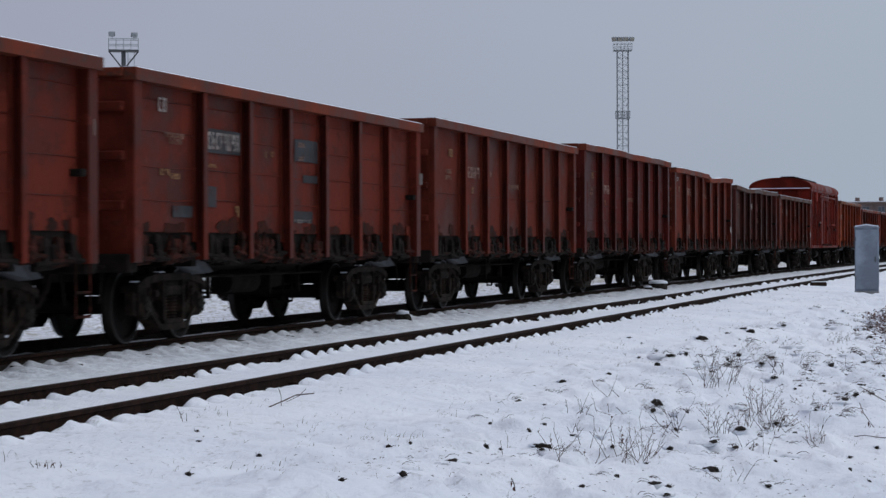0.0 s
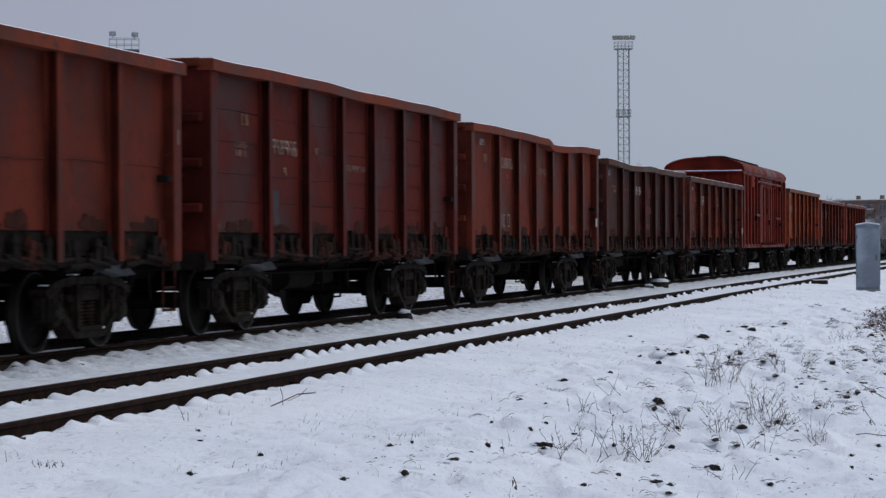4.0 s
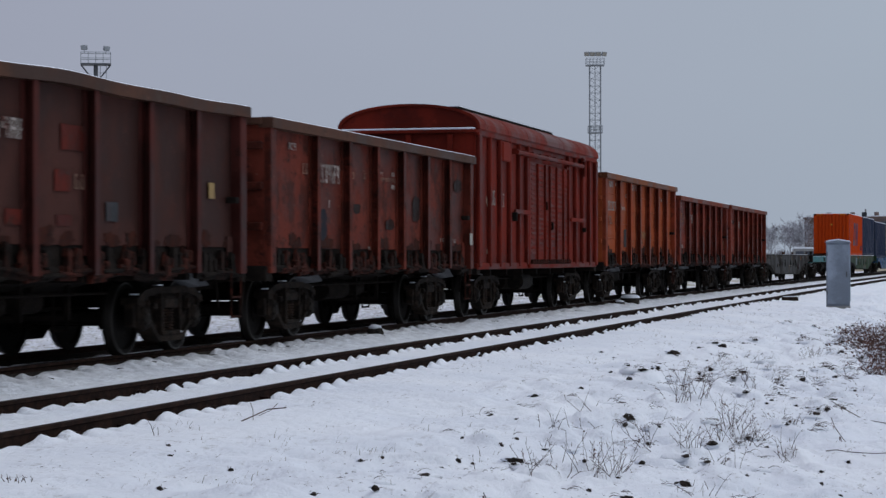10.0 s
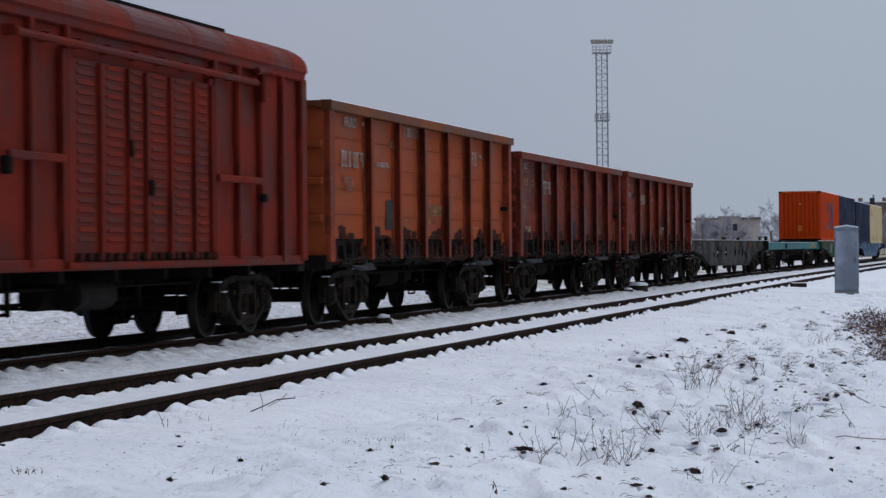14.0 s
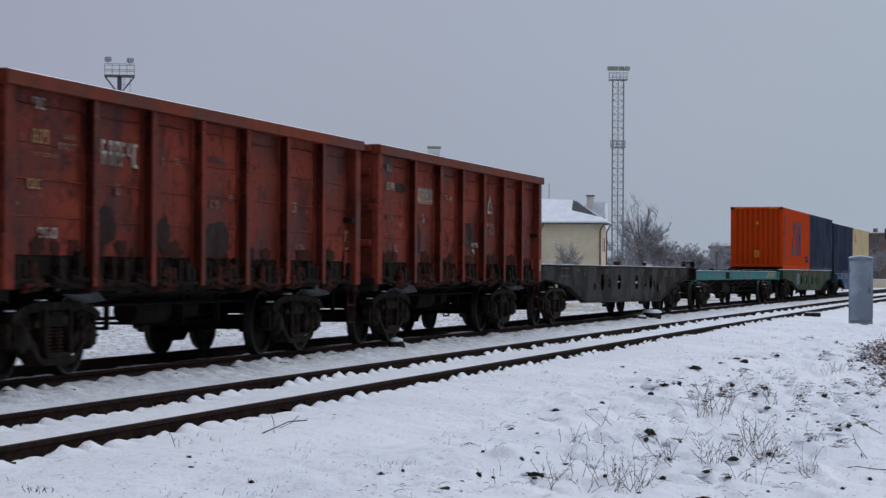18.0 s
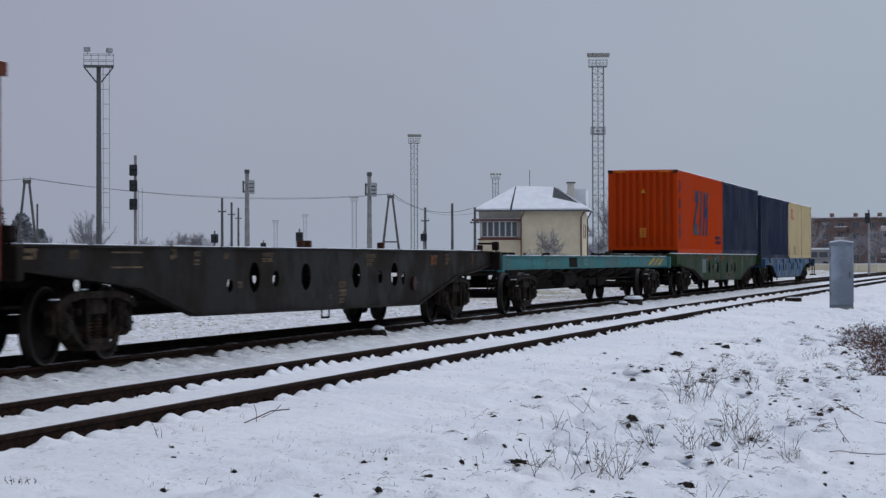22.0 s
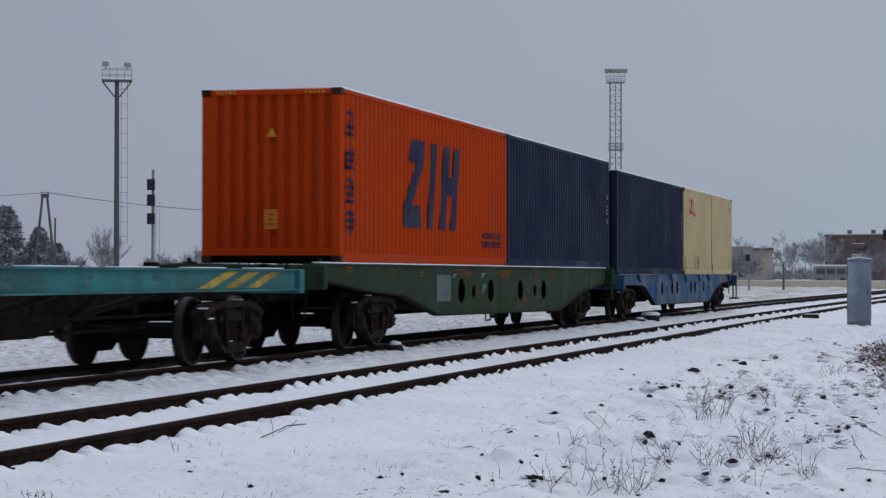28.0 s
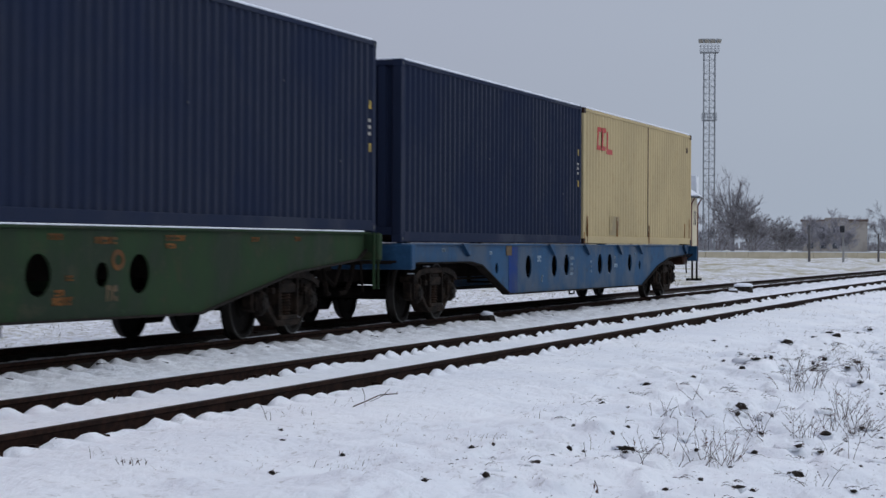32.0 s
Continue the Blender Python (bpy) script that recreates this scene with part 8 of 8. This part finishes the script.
round_tree(-46.0, 276.5, 11.0, 4.0, 3, "tall round-crowned leafless tree beside the mast", TWIG)
bare_tree(-42.5, 272.0, 7.0, 9, 0.9, 4, "leafless frosted thicket beside the mast")
bare_tree(-48.5, 280.0, 7.5, 10, 0.9, 3, "leafless frosted thicket beside the mast")
bare_tree(-39.5, 276.0, 5.2, 12, 1.0, 4, "low leafless bush pale with frost and haze")
bare_tree(-37.2, 186.3, 4.1, 14, 1.1, 3, "small leafless fruit tree white with frost before the house", depth=4)
round_tree(-103.4, 240.0, 7.4, 2.9, 4, "round leafless tree pale with frost and haze", FROST_HAZE_TWIG)
round_tree(-118.6, 308.0, 5.8, 2.6, 5, "round leafless tree pale with frost and haze", FROST_HAZE_TWIG)
for i, (x, y, h, st, dp) in enumerate(((-117.0, 309.0, 5.6, 4, 5), (-108.3, 240.0, 4.0, 5, 5), (-110.8, 242.0, 3.8, 5, 5), (-98.6, 243.0, 3.8, 5, 5), (-95.9, 241.0, 3.4, 5, 5), (-86.0, 236.0, 3.6, 4, 4), (-112.6, 236.0, 5.0, 4, 5))):
    bare_tree(x, y, h, 20 + i, 0.72 if h > 6 else 0.95, st, "wide leafless tree pale with frost and haze" if h > 6 else "low leafless bush pale with frost and haze", depth=dp, twig=FROST_HAZE_TWIG)
for i, (x, y, h) in enumerate(((-97.0, 199.5, 8.3), (-93.8, 200.5, 6.2), (-101.5, 203.0, 8.6), (-90.9, 198.5, 4.6))):
    conifer(x, y, h, 40 + i)
for i, (x, y, h, st) in enumerate(((-46.5, 400, 8.6, 2), (-50.0, 396, 7.0, 3), (-53.5, 402, 6.0, 3), (-40.5, 420, 8.8, 2), (-37.0, 425, 10.0, 2), (-33.5, 418, 9.2, 3), (-43.8, 424, 8.0, 3),
                                   (-24.0, 470, 8.0, 3), (-17.0, 472, 7.0, 3), (-60.0, 395, 6.0, 4), (-64.0, 410, 7.0, 3), (-10.0, 468, 7.5, 3), (-29.0, 468, 7.0, 3), (-68, 380, 5.5, 4), (-72, 372, 5.0, 4), (-52.0, 330, 5.0, 4), (-48.5, 335, 4.6, 4), (-44.5, 330, 4.0, 4), (-41.0, 336, 4.4, 4), (-37.5, 332, 4.0, 4), (-58, 350, 6.0, 3), (-20.0, 480, 6.0, 4), (-14.0, 482, 5.6, 4), (-6.0, 478, 6.0, 4))):
    bare_tree(x, y, h, 60 + i, 0.85, st, "leafless tree near the far buildings, pale with frost and haze", depth=5, thick=0.75, twig=FROST_HAZE_TWIG)

# far woods along the horizon: uneven rows of thin upright twig clumps
fw = B()
rw = random.Random(8)
for k in range(3600):
    a = radians(rw.uniform(-12, 42))
    dist = rw.uniform(750, 1500)
    x, y = -math.sin(a) * dist, math.cos(a) * dist
    h = (3.0 + 4.5 * (0.5 + 0.5 * noise.noise(Vector((a * 26, 0.5, 0))))) * rw.uniform(0.5, 1.15) * dist / 1000
    for j in range(3):
        bx, wd = x + rw.uniform(-4, 4), rw.uniform(0.3, 1.1)
        vs = [fw.verts.new(p) for p in ((bx - wd, y, -1), (bx + wd, y, -1), (bx + rw.uniform(-1, 1), y + rw.uniform(-1, 1), h * rw.uniform(0.5, 1)))]
        fw.faces.new(vs)
tagged(new("far_woods", mesh_of("far_woods", fw, TWIG)), "hazy line of frosted bare woods", "woods", kind="stuff")


# ---------------------------------------------------------------- foreground plants and clods
CLOD = []
for s in range(4):
    bm = lump(B(), 0.055, 0.042, 0.036, 0.5, s * 5.3, (0, 0, 0.006), 3)
    CLOD.append(mesh_of("clod", bm, EARTH))
# x, y, size, stretch of the large dark breaks in the snow
BREAK_AT = ((-3.74, 17.34, 0.9, 2.1), (-3.53, 21.8, 0.8, 1.5), (-2.3, 16.88, 0.85, 1.6), (-2.85, 18.35, 0.65, 1.3), (-4.33, 29.03, 0.75, 2.0), (-4.91, 34.95, 1.0, 2.0), (-4.45, 37.6, 1.0, 1.4), (-4.93, 23.93, 0.75, 1.2))
CLOD_AT = ((-5.99, 15.45), (-5.28, 14.82), (-6.23, 16.04), (-4.67, 16.05), (-4.53, 16.17), (-3.95, 13.92), (-4.25, 13.51), (-5.35, 13.61), (-5.58, 33.05), (-4.69, 28.76), (-5.96, 34.12), (-4.23, 33.71),
           (-4.49, 20.87), (-3.95, 17.73), (-4.02, 18.7), (-3.99, 16.41), (-3.95, 16.72), (-3.12, 17.08), (-2.94, 19.2), (-2.78, 16.65), (-2.84, 15.72), (-2.5, 15.97), (-2.91, 14.77), (-2.26, 29.91), (-2.21, 25.96), (-3.64, 43.16),
           (-3.15, 43.89), (-1.92, 17.87), (-1.2, 19.42), (-1.39, 18.78), (-1.32, 17.81), (-1.09, 16.7), (-3.72, 37.12), (-4.3, 39.42), (-2.17, 32.12), (-3.0, 27.09), (-2.6, 27.99), (-2.55, 25.92))
CLOD_SNOW = []
for s in range(3):
    CLOD_SNOW.append(mesh_of("snow_cap", lump(B(), 0.060, 0.050, 0.026, 0.5, s * 3.1 + 40, (0, 0, 0.006), 2), SNOW_CAP, True))
rc = random.Random(31)
for i in range(len(BREAK_AT) + len(CLOD_AT) + 26):
    stretch = rc.uniform(0.8, 1.25)
    if i < len(BREAK_AT):
        x, y, sc, stretch = BREAK_AT[i]
    elif i < len(BREAK_AT) + len(CLOD_AT):
        x, y = CLOD_AT[i - len(BREAK_AT)]
        sc = rc.uniform(0.26, 0.44) * (0.85 + y * 0.018)
    else:
        y = rc.uniform(24, 62)
        x = -5.9 + rc.random() ** 0.6 * 4.6
        sc = rc.uniform(0.35, 0.7) * (0.7 + y * 0.012)
    c = thing("earth_clod", "dark clod of wet earth poking through the snow", "clod", "clods in the snow", at=pose(x, y, gz(x, y) - 0.004))
    part("earth", CLOD[i % 4], None, c, at=pose(0, 0, 0, rc.uniform(-15, 15), rc.uniform(0, 18), rc.uniform(-25, 25)) @ Matrix.Diagonal((sc * stretch * 0.85, sc, sc * rc.uniform(1.0, 1.35), 1)))
    part("snow_cap", CLOD_SNOW[i % 3], None, c, "cap of drifted snow", at=pose(-0.035 * sc, 0.045 * sc, 0.014 * sc, 0, 8, rc.uniform(0, 360)) @ Matrix.Diagonal((sc * rc.uniform(0.9, 1.2) * stretch, sc * rc.uniform(0.9, 1.1), sc, 1)))
    tb = B()
    for k in range(rc.randint(1, 5)):                    # dead blades out of the broken earth
        p = Vector((rc.uniform(-0.04, 0.05) * sc * stretch, rc.uniform(-0.03, 0.0) * sc, 0.0))
        d = Vector((rc.gauss(0.5, 0.7), rc.gauss(-0.2, 0.4), rc.uniform(0.3, 1.0))).normalized() * rc.uniform(0.05, 0.11) * sc
        rod(tb, p, p + d * 0.6, 0.0026, 0.0022, 3, False)
        rod(tb, p + d * 0.6, p + d + Vector((0.012 * sc, 0, -0.012 * sc)), 0.0022, 0.001, 3, False)
    tagged(part("grass_tuft", tb, WEED, c, "dead grass blades"), kind="stuff")


def blade(bm, x, y, z, h, lean, a, wd):
    dx, dy = math.cos(a), math.sin(a)
    px, py = -dy * wd, dx * wd
    pts = []
    for k in range(3):
        f = k / 2
        o = lean * h * f * f
        pts.append((x + dx * o, y + dy * o, z + h * f * (1 - 0.35 * lean * f), wd * (1 - 0.8 * f)))
    row = [(bm.verts.new((p[0] + px * (1 - k * 0.4), p[1] + py * (1 - k * 0.4), p[2])), bm.verts.new((p[0] - px * (1 - k * 0.4), p[1] - py * (1 - k * 0.4), p[2]))) for k, p in enumerate(pts)]
    for u, v in zip(row, row[1:]):
        bm.faces.new((u[0], u[1], v[1], v[0]))


gb = B()
rg = random.Random(12)
tufts = []
for i in range(620):
    y = 13.5 + rg.random() ** 1.3 * 55
    x = -6.9 + rg.random() * 5.9
    if noise.noise(Vector((x * 0.55, y * 0.2, 3))) + rg.uniform(-0.25, 0.25) > 0.02 or rg.random() < 0.12:
        tufts.append((x, y))
for x, y in tufts:
    zb = gz(x, y)
    for k in range(rg.randint(3, 11)):
        blade(gb, x + rg.gauss(0, 0.09), y + rg.gauss(0, 0.14), zb - 0.015, rg.uniform(0.02, 0.09) * (1 if rg.random() < 0.85 else 1.7), rg.uniform(0.4, 1.3), rg.gauss(-0.5, 1.1), rg.uniform(0.0013, 0.003))
tagged(new("dry_grass", mesh_of("dry_grass", gb, DRY_GRASS)), "thin dry grass blades poking through the snow", "grass", kind="stuff")
# tussocks on the slope: a hump of snow, dark lumps for earth and shade under its lower lip, blades draped downhill
hump, lee, gb = B(), B(), B()
for i in range(760):
    y = 14.5 + rg.random() ** 1.05 * 40
    x = -5.0 + rg.random() ** 0.85 * 3.3
    if noise.noise(Vector((x * 0.7, y * 0.22, 33))) + 0.16 * (x + 3.2) + rg.uniform(-0.3, 0.3) < -0.02:
        continue
    r = rg.uniform(0.035, 0.10) * (0.85 + y * 0.008)
    zb = gz(x, y)
    lump(hump, r * rg.uniform(1.2, 2.2), r * rg.uniform(1.0, 1.8), r * rg.uniform(0.36, 0.6), 0.5, i * 1.7, (x, y, zb - r * 0.32), 2)
    if rg.random() < (0.22 if y < 20 else 0.5):
        lump(lee, r * rg.uniform(0.25, 0.6), r * rg.uniform(0.4, 1.0), r * rg.uniform(0.14, 0.28), 0.9, i * 2.3, (x + r * rg.uniform(0.5, 1.1), y - r * rg.uniform(0.8, 1.3), zb - r * 0.05), 2)
    for k in range(rg.randint(0, 4) if y < 21 else rg.randint(2, 13)):
        p = Vector((x + rg.uniform(-0.6, 0.8) * r, y - rg.uniform(0.2, 1.0) * r, zb + r * rg.uniform(0.05, 0.3)))
        d = Vector((rg.uniform(0.3, 1.0), rg.uniform(-0.9, 0.2), rg.uniform(0.1, 0.7))).normalized()
        wd, ln = rg.uniform(0.0015, 0.0035), r * rg.uniform(0.7, 1.9)
        row = None
        for q in range(4):
            pair = (gb.verts.new(p + Vector((0, 0, wd * (1 - q * 0.25)))), gb.verts.new(p - Vector((0, 0, wd * (1 - q * 0.25)))))
            if row:
                gb.faces.new((row[0], row[1], pair[1], pair[0]))
            row = pair
            p = p + d * ln / 3
            d = (d + Vector((0.1, 0, -0.5))).normalized()
tagged(new("snow_hump", mesh_of("snow_hump", hump, SNOW, True)), "small humps of snow over grass tussocks on the bank", "snow", kind="stuff")
tagged(new("bare_earth", mesh_of("bare_earth", lee, EARTH)), "dark lumps for bare earth and shade under the lips of the snow humps", "earth", kind="stuff")
tagged(new("grass_tussock", mesh_of("grass_tussock", gb, WEED)), "dark grass blades draped down the snowy bank", "grass", kind="stuff")
# crumbs of earth, bent stalks and leaf scraps that break the snow, thickest on the bank
gb = B()
for i in range(11000):
    y = 13.5 + rg.random() ** 1.2 * 50
    x = -6.7 + rg.random() * 6.0
    dens = noise.noise(Vector((x * 0.8, y * 0.3, 21))) + 0.35 * (x + 5.0) / 3.0
    if dens + rg.uniform(-0.45, 0.45) < 0.18:
        continue
    zb = gz(x, y) + 0.002
    a, q = rg.uniform(0, 6.28), rg.uniform(0.006, 0.022) * (0.8 + y * 0.012)
    u = Vector((math.cos(a), math.sin(a), rg.uniform(-0.1, 0.5))) * q
    v = Vector((-math.sin(a), math.cos(a), rg.uniform(0.2, 1.0))) * q * rg.uniform(0.25, 0.6)
    c = Vector((x, y, zb))
    gb.faces.new([gb.verts.new(k) for k in (c - u, c + v * 0.4 - u * 0.2, c + u, c + v)])
tagged(new("ground_litter", mesh_of("ground_litter", gb, WEED)), "dark crumbs of earth and dead stalks in the snow", "litter", kind="stuff")
# dry stubble in the field behind the train
gb = B()
for i in range(1100):
    y = 18 + rg.random() * 75
    x = -15.5 - rg.random() * 14
    if noise.noise(Vector((x * 0.3, y * 0.12, 9))) < -0.05:
        continue
    zb = gz(x, y)
    for k in range(3):
        blade(gb, x + rg.gauss(0, 0.2), y + rg.gauss(0, 0.3), zb - 0.02, rg.uniform(0.04, 0.14), rg.uniform(0.4, 1.6), rg.uniform(0, 6.28), rg.uniform(0.004, 0.009))
for i in range(19000):
    y = 16 + rg.random() ** 1.2 * 90
    x = -14.2 - rg.random() ** 1.3 * 22
    if noise.noise(Vector((x * 0.5, y * 0.25, 14))) + 0.6 * noise.noise(Vector((x * 2.1, y * 0.9, 15))) + rg.uniform(-0.3, 0.3) < 0.05:
        continue
    a, q = rg.uniform(0, 6.28), rg.uniform(0.012, 0.045) * (0.7 + y * 0.008)
    u = Vector((math.cos(a), math.sin(a), rg.uniform(-0.1, 0.4))) * q
    v = Vector((-math.sin(a), math.cos(a), rg.uniform(0.3, 1.2))) * q * rg.uniform(0.3, 0.8)
    c = Vector((x, y, gz(x, y)))
    gb.faces.new([gb.verts.new(k) for k in (c - u, c + v * 0.4 - u * 0.2, c + u, c + v)])
tagged(new("field_stubble", mesh_of("field_stubble", gb, STUBBLE)), "sparse dry stubble in the snowy field", "grass", kind="stuff")


def weed(x, y, h, stems, seed, leafy=0.0, lean=0.6):
    """Dead weed: thin forked stems from one root, some with shrivelled leaves."""
    r = random.Random(seed)
    w = thing("dry_weed", "dead brown weed with thin forked stems in the snow", "weed", "dead weeds on the bank", at=pose(x, y, gz(x, y) - 0.02))
    sb, lb = B(), B()
    leaves = 0
    for s in range(stems):
        d = Vector((r.gauss(0, lean), r.gauss(0, lean), 1)).normalized()
        p = Vector((r.gauss(0, 0.07), r.gauss(0, 0.07), 0))
        ln = h * r.uniform(0.45, 1.0)
        last = p
        for k in range(4):
            d = (d + Vector((r.gauss(0, 0.12), r.gauss(0, 0.12), -0.03))).normalized()
            nxt = last + d * ln / 4
            rod(sb, last, nxt, 0.0033 * (1 - k * 0.16), 0.0033 * (1 - (k + 1) * 0.16), 4, False)
            if k > 0:
                for b in range(r.randint(0, 2)):
                    side = (d + Vector((r.gauss(0, 0.7), r.gauss(0, 0.7), r.gauss(0, 0.35)))).normalized()
                    tip = nxt + side * ln * r.uniform(0.08, 0.34)
                    rod(sb, nxt, tip, 0.0019, 0.0012, 3, False)
                    if r.random() < leafy:
                        u = Vector((r.gauss(0, 1), r.gauss(0, 1), r.gauss(0, 1))).normalized() * 0.009
                        v = Vector((r.gauss(0, 1), r.gauss(0, 1), r.gauss(0, 1))).normalized() * 0.014
                        vs = [lb.verts.new(q) for q in (tip - u, tip - v, tip + u, tip + v)]
                        lb.faces.new(vs)
                        leaves += 1
            last = nxt
    tagged(part("stem", sb, WEED, w), kind="stuff")
    if leaves:
        tagged(part("foliage", lb, DEAD_LEAF, w, "shrivelled brown leaves"), kind="stuff")
    else:
        lb.free()


WEEDS = ((-3.3, 24.0, 0.38, 12), (-3.43, 25.2, 0.36, 10), (-3.22, 25.1, 0.34, 9), (-2.52, 22.14, 0.32, 10), (-2.4, 21.81, 0.26, 11), (-2.59, 22.22, 0.34, 9), (-3.06, 17.04, 0.26, 11), (-2.88, 16.7, 0.26, 10), (-2.86, 17.08, 0.3, 7),
         (-2.87, 18.75, 0.28, 8), (-2.58, 19.12, 0.2, 12), (-2.59, 20.97, 0.2, 12), (-2.34, 21.52, 0.22, 12), (-2.25, 21.99, 0.2, 12), (-3.3, 17.24, 0.3, 2), (-1.78, 19.64, 0.32, 4), (-1.69, 19.47, 0.16, 8), (-6.22, 13.2, 0.065, 9), (-6.71, 16.78, 0.13, 2),
         (-3.68, 18.25, 0.1, 2), (-3.24, 29.44, 0.26, 8), (-2.9, 27.64, 0.24, 9), (-3.71, 29.81, 0.2, 6), (-3.05, 37.77, 0.2, 6))
for i, (x, y, h, n) in enumerate(WEEDS):
    weed(x, y, h * 1.2, n, 100 + i, 0.25 if n > 7 else 0.05, 0.5)
for i in range(70):
    x, y = -4.0 + rg.random() * 2.5, 16 + rg.random() * 30
    weed(x, y, rg.uniform(0.1, 0.26), rg.randint(3, 7), 200 + i, 0.08, 0.7)


def bramble(x, y, sx, sy, h, n, seed):
    """Brown leafy thicket at the edge of the ditch."""
    r = random.Random(seed)
    w = thing("bramble_bush", "brown bramble thicket with dead leaves and snow", "bush", "brambles by the ditch", at=pose(x, y, gz(x, y) - 0.05))
    sb, lb, cb = B(), B(), B()
    for s in range(n):
        p = Vector((r.gauss(0, sx * 0.4), r.gauss(0, sy * 0.4), 0))
        d = Vector((r.gauss(0, 0.6), r.gauss(0, 0.6), 1)).normalized()
        ln = h * r.uniform(0.6, 1.25)
        last = p
        for k in range(5):
            d = (d + Vector((r.gauss(0, 0.25), r.gauss(0, 0.25), -0.14))).normalized()
            nxt = last + d * ln / 5
            rod(sb, last, nxt, 0.006, 0.004, 4, False)
            for b in range(4):
                c = last.lerp(nxt, r.random()) + Vector((r.gauss(0, 0.05), r.gauss(0, 0.05), r.gauss(0, 0.05)))
                u = Vector((r.gauss(0, 1), r.gauss(0, 1), r.gauss(0, 1))).normalized() * r.uniform(0.012, 0.03)
                v = Vector((r.gauss(0, 1), r.gauss(0, 1), r.gauss(0, 1))).normalized() * r.uniform(0.015, 0.035)
                bb = cb if r.random() < 0.33 else lb
                bb.faces.new([bb.verts.new(q) for q in (c - u, c - v, c + u, c + v)])
            last = nxt
    tagged(part("stem", sb, WEED, w), kind="stuff")
    tagged(part("foliage", lb, DEAD_LEAF, w, "dead brown leaves"), kind="stuff")
    tagged(part("snow_dusting", cb, SNOW_CAP, w, "flecks of snow"), kind="stuff")


for i, (x, y, sx, sy, h, n) in enumerate(((-2.35, 45.5, 0.6, 2.0, 0.6, 130), (-1.75, 41.5, 0.6, 2.0, 0.66, 150), (-2.85, 51.0, 0.6, 2.2, 0.42, 80), (-1.6, 36.5, 0.5, 1.8, 0.46, 90), (-2.1, 56.0, 0.8, 2.4, 0.55, 90), (-1.0, 40.0, 0.5, 1.8, 0.66, 110))):
    bramble(x, y, sx, sy, h, n, 300 + i)


def cane(points, r0, leaves, seed):
    """One long arching stem."""
    r = random.Random(seed)
    x0, y0 = points[0][0], points[0][1]
    w = thing("bramble_cane", "single thin arching bramble cane over the snow", "cane", "bramble canes", at=pose(x0, y0, gz(x0, y0)))
    sb, lb = B(), B()
    pts = [Vector((p[0] - x0, p[1] - y0, p[2])) for p in points]
    for a, b in zip(pts, pts[1:]):
        rod(sb, a, b, r0, r0 * 0.9, 5, False)
    for k in range(leaves):
        i = r.randrange(len(pts) - 1)
        c = pts[i].lerp(pts[i + 1], r.random()) - Vector((0, 0, 0.03))
        u = Vector((r.gauss(0, 1), r.gauss(0, 1), r.gauss(0, 1))).normalized() * 0.012
        v = Vector((0, 0, -0.035)) + u.orthogonal() * 0.3
        lb.faces.new([lb.verts.new(q) for q in (c - u, c + v, c + u, c - v * 0.3)])
    part("stem", sb, WEED, w)
    if leaves:
        part("foliage", lb, DEAD_LEAF, w)
    else:
        lb.free()


cane([(-2.04, 28.4, 0.02), (-1.85, 27.0, 0.06), (-1.6, 25.7, 0.05), (-1.35, 24.6, 0.03), (-1.0, 23.8, 0.04)], 0.005, 2, 1)
cane([(-1.45, 20.2, 0.0), (-1.35, 20.0, 0.03), (-1.2, 19.8, 0.03), (-1.0, 19.7, 0.03), (-0.8, 19.6, 0.05)], 0.004, 5, 2)
cane([(-1.55, 22.3, 0.22), (-1.5, 22.1, 0.14), (-1.42, 21.9, 0.06), (-1.35, 21.7, 0.0)], 0.004, 8, 3)
cane([(-6.51, 18.54, 0.0), (-6.42, 18.7, 0.05), (-6.36, 18.85, 0.09), (-6.22, 18.95, 0.10)], 0.006, 0, 4)
cane([(-6.45, 18.7, 0.0), (-6.47, 18.75, 0.09), (-6.51, 18.8, 0.15)], 0.003, 0, 5)
cane([(-6.4, 18.7, 0.04), (-6.3, 18.75, 0.09), (-6.25, 18.8, 0.15)], 0.003, 0, 6)
cane([(-3.33, 14.55, -0.02), (-3.34, 14.55, 0.05), (-3.36, 14.55, 0.09)], 0.004, 3, 7)

# ---------------------------------------------------------------- motion of the train
def run(t):
    """How far the train has rolled by t seconds."""
    return 6.36 * t + 0.00825 * t * t


def motions():
    for ob, place in MOVERS:
        rows = []
        for i in range(17):
            t = 2.0 * i
            y = place - run(t)
            rows.append((t, pose(TRAIN_X + bend(y), y, TRAIN_RAIL_Z, 0, 0, -math.degrees(math.atan(BEND * (y - 30))))))
        walk(ob, rows)
    for ws, y in WHEELS:
        walk(ws, [(i / 10, pose(0, y, WHEEL_R, math.degrees(run(i / 10) / WHEEL_R))) for i in range(321)])


motions()
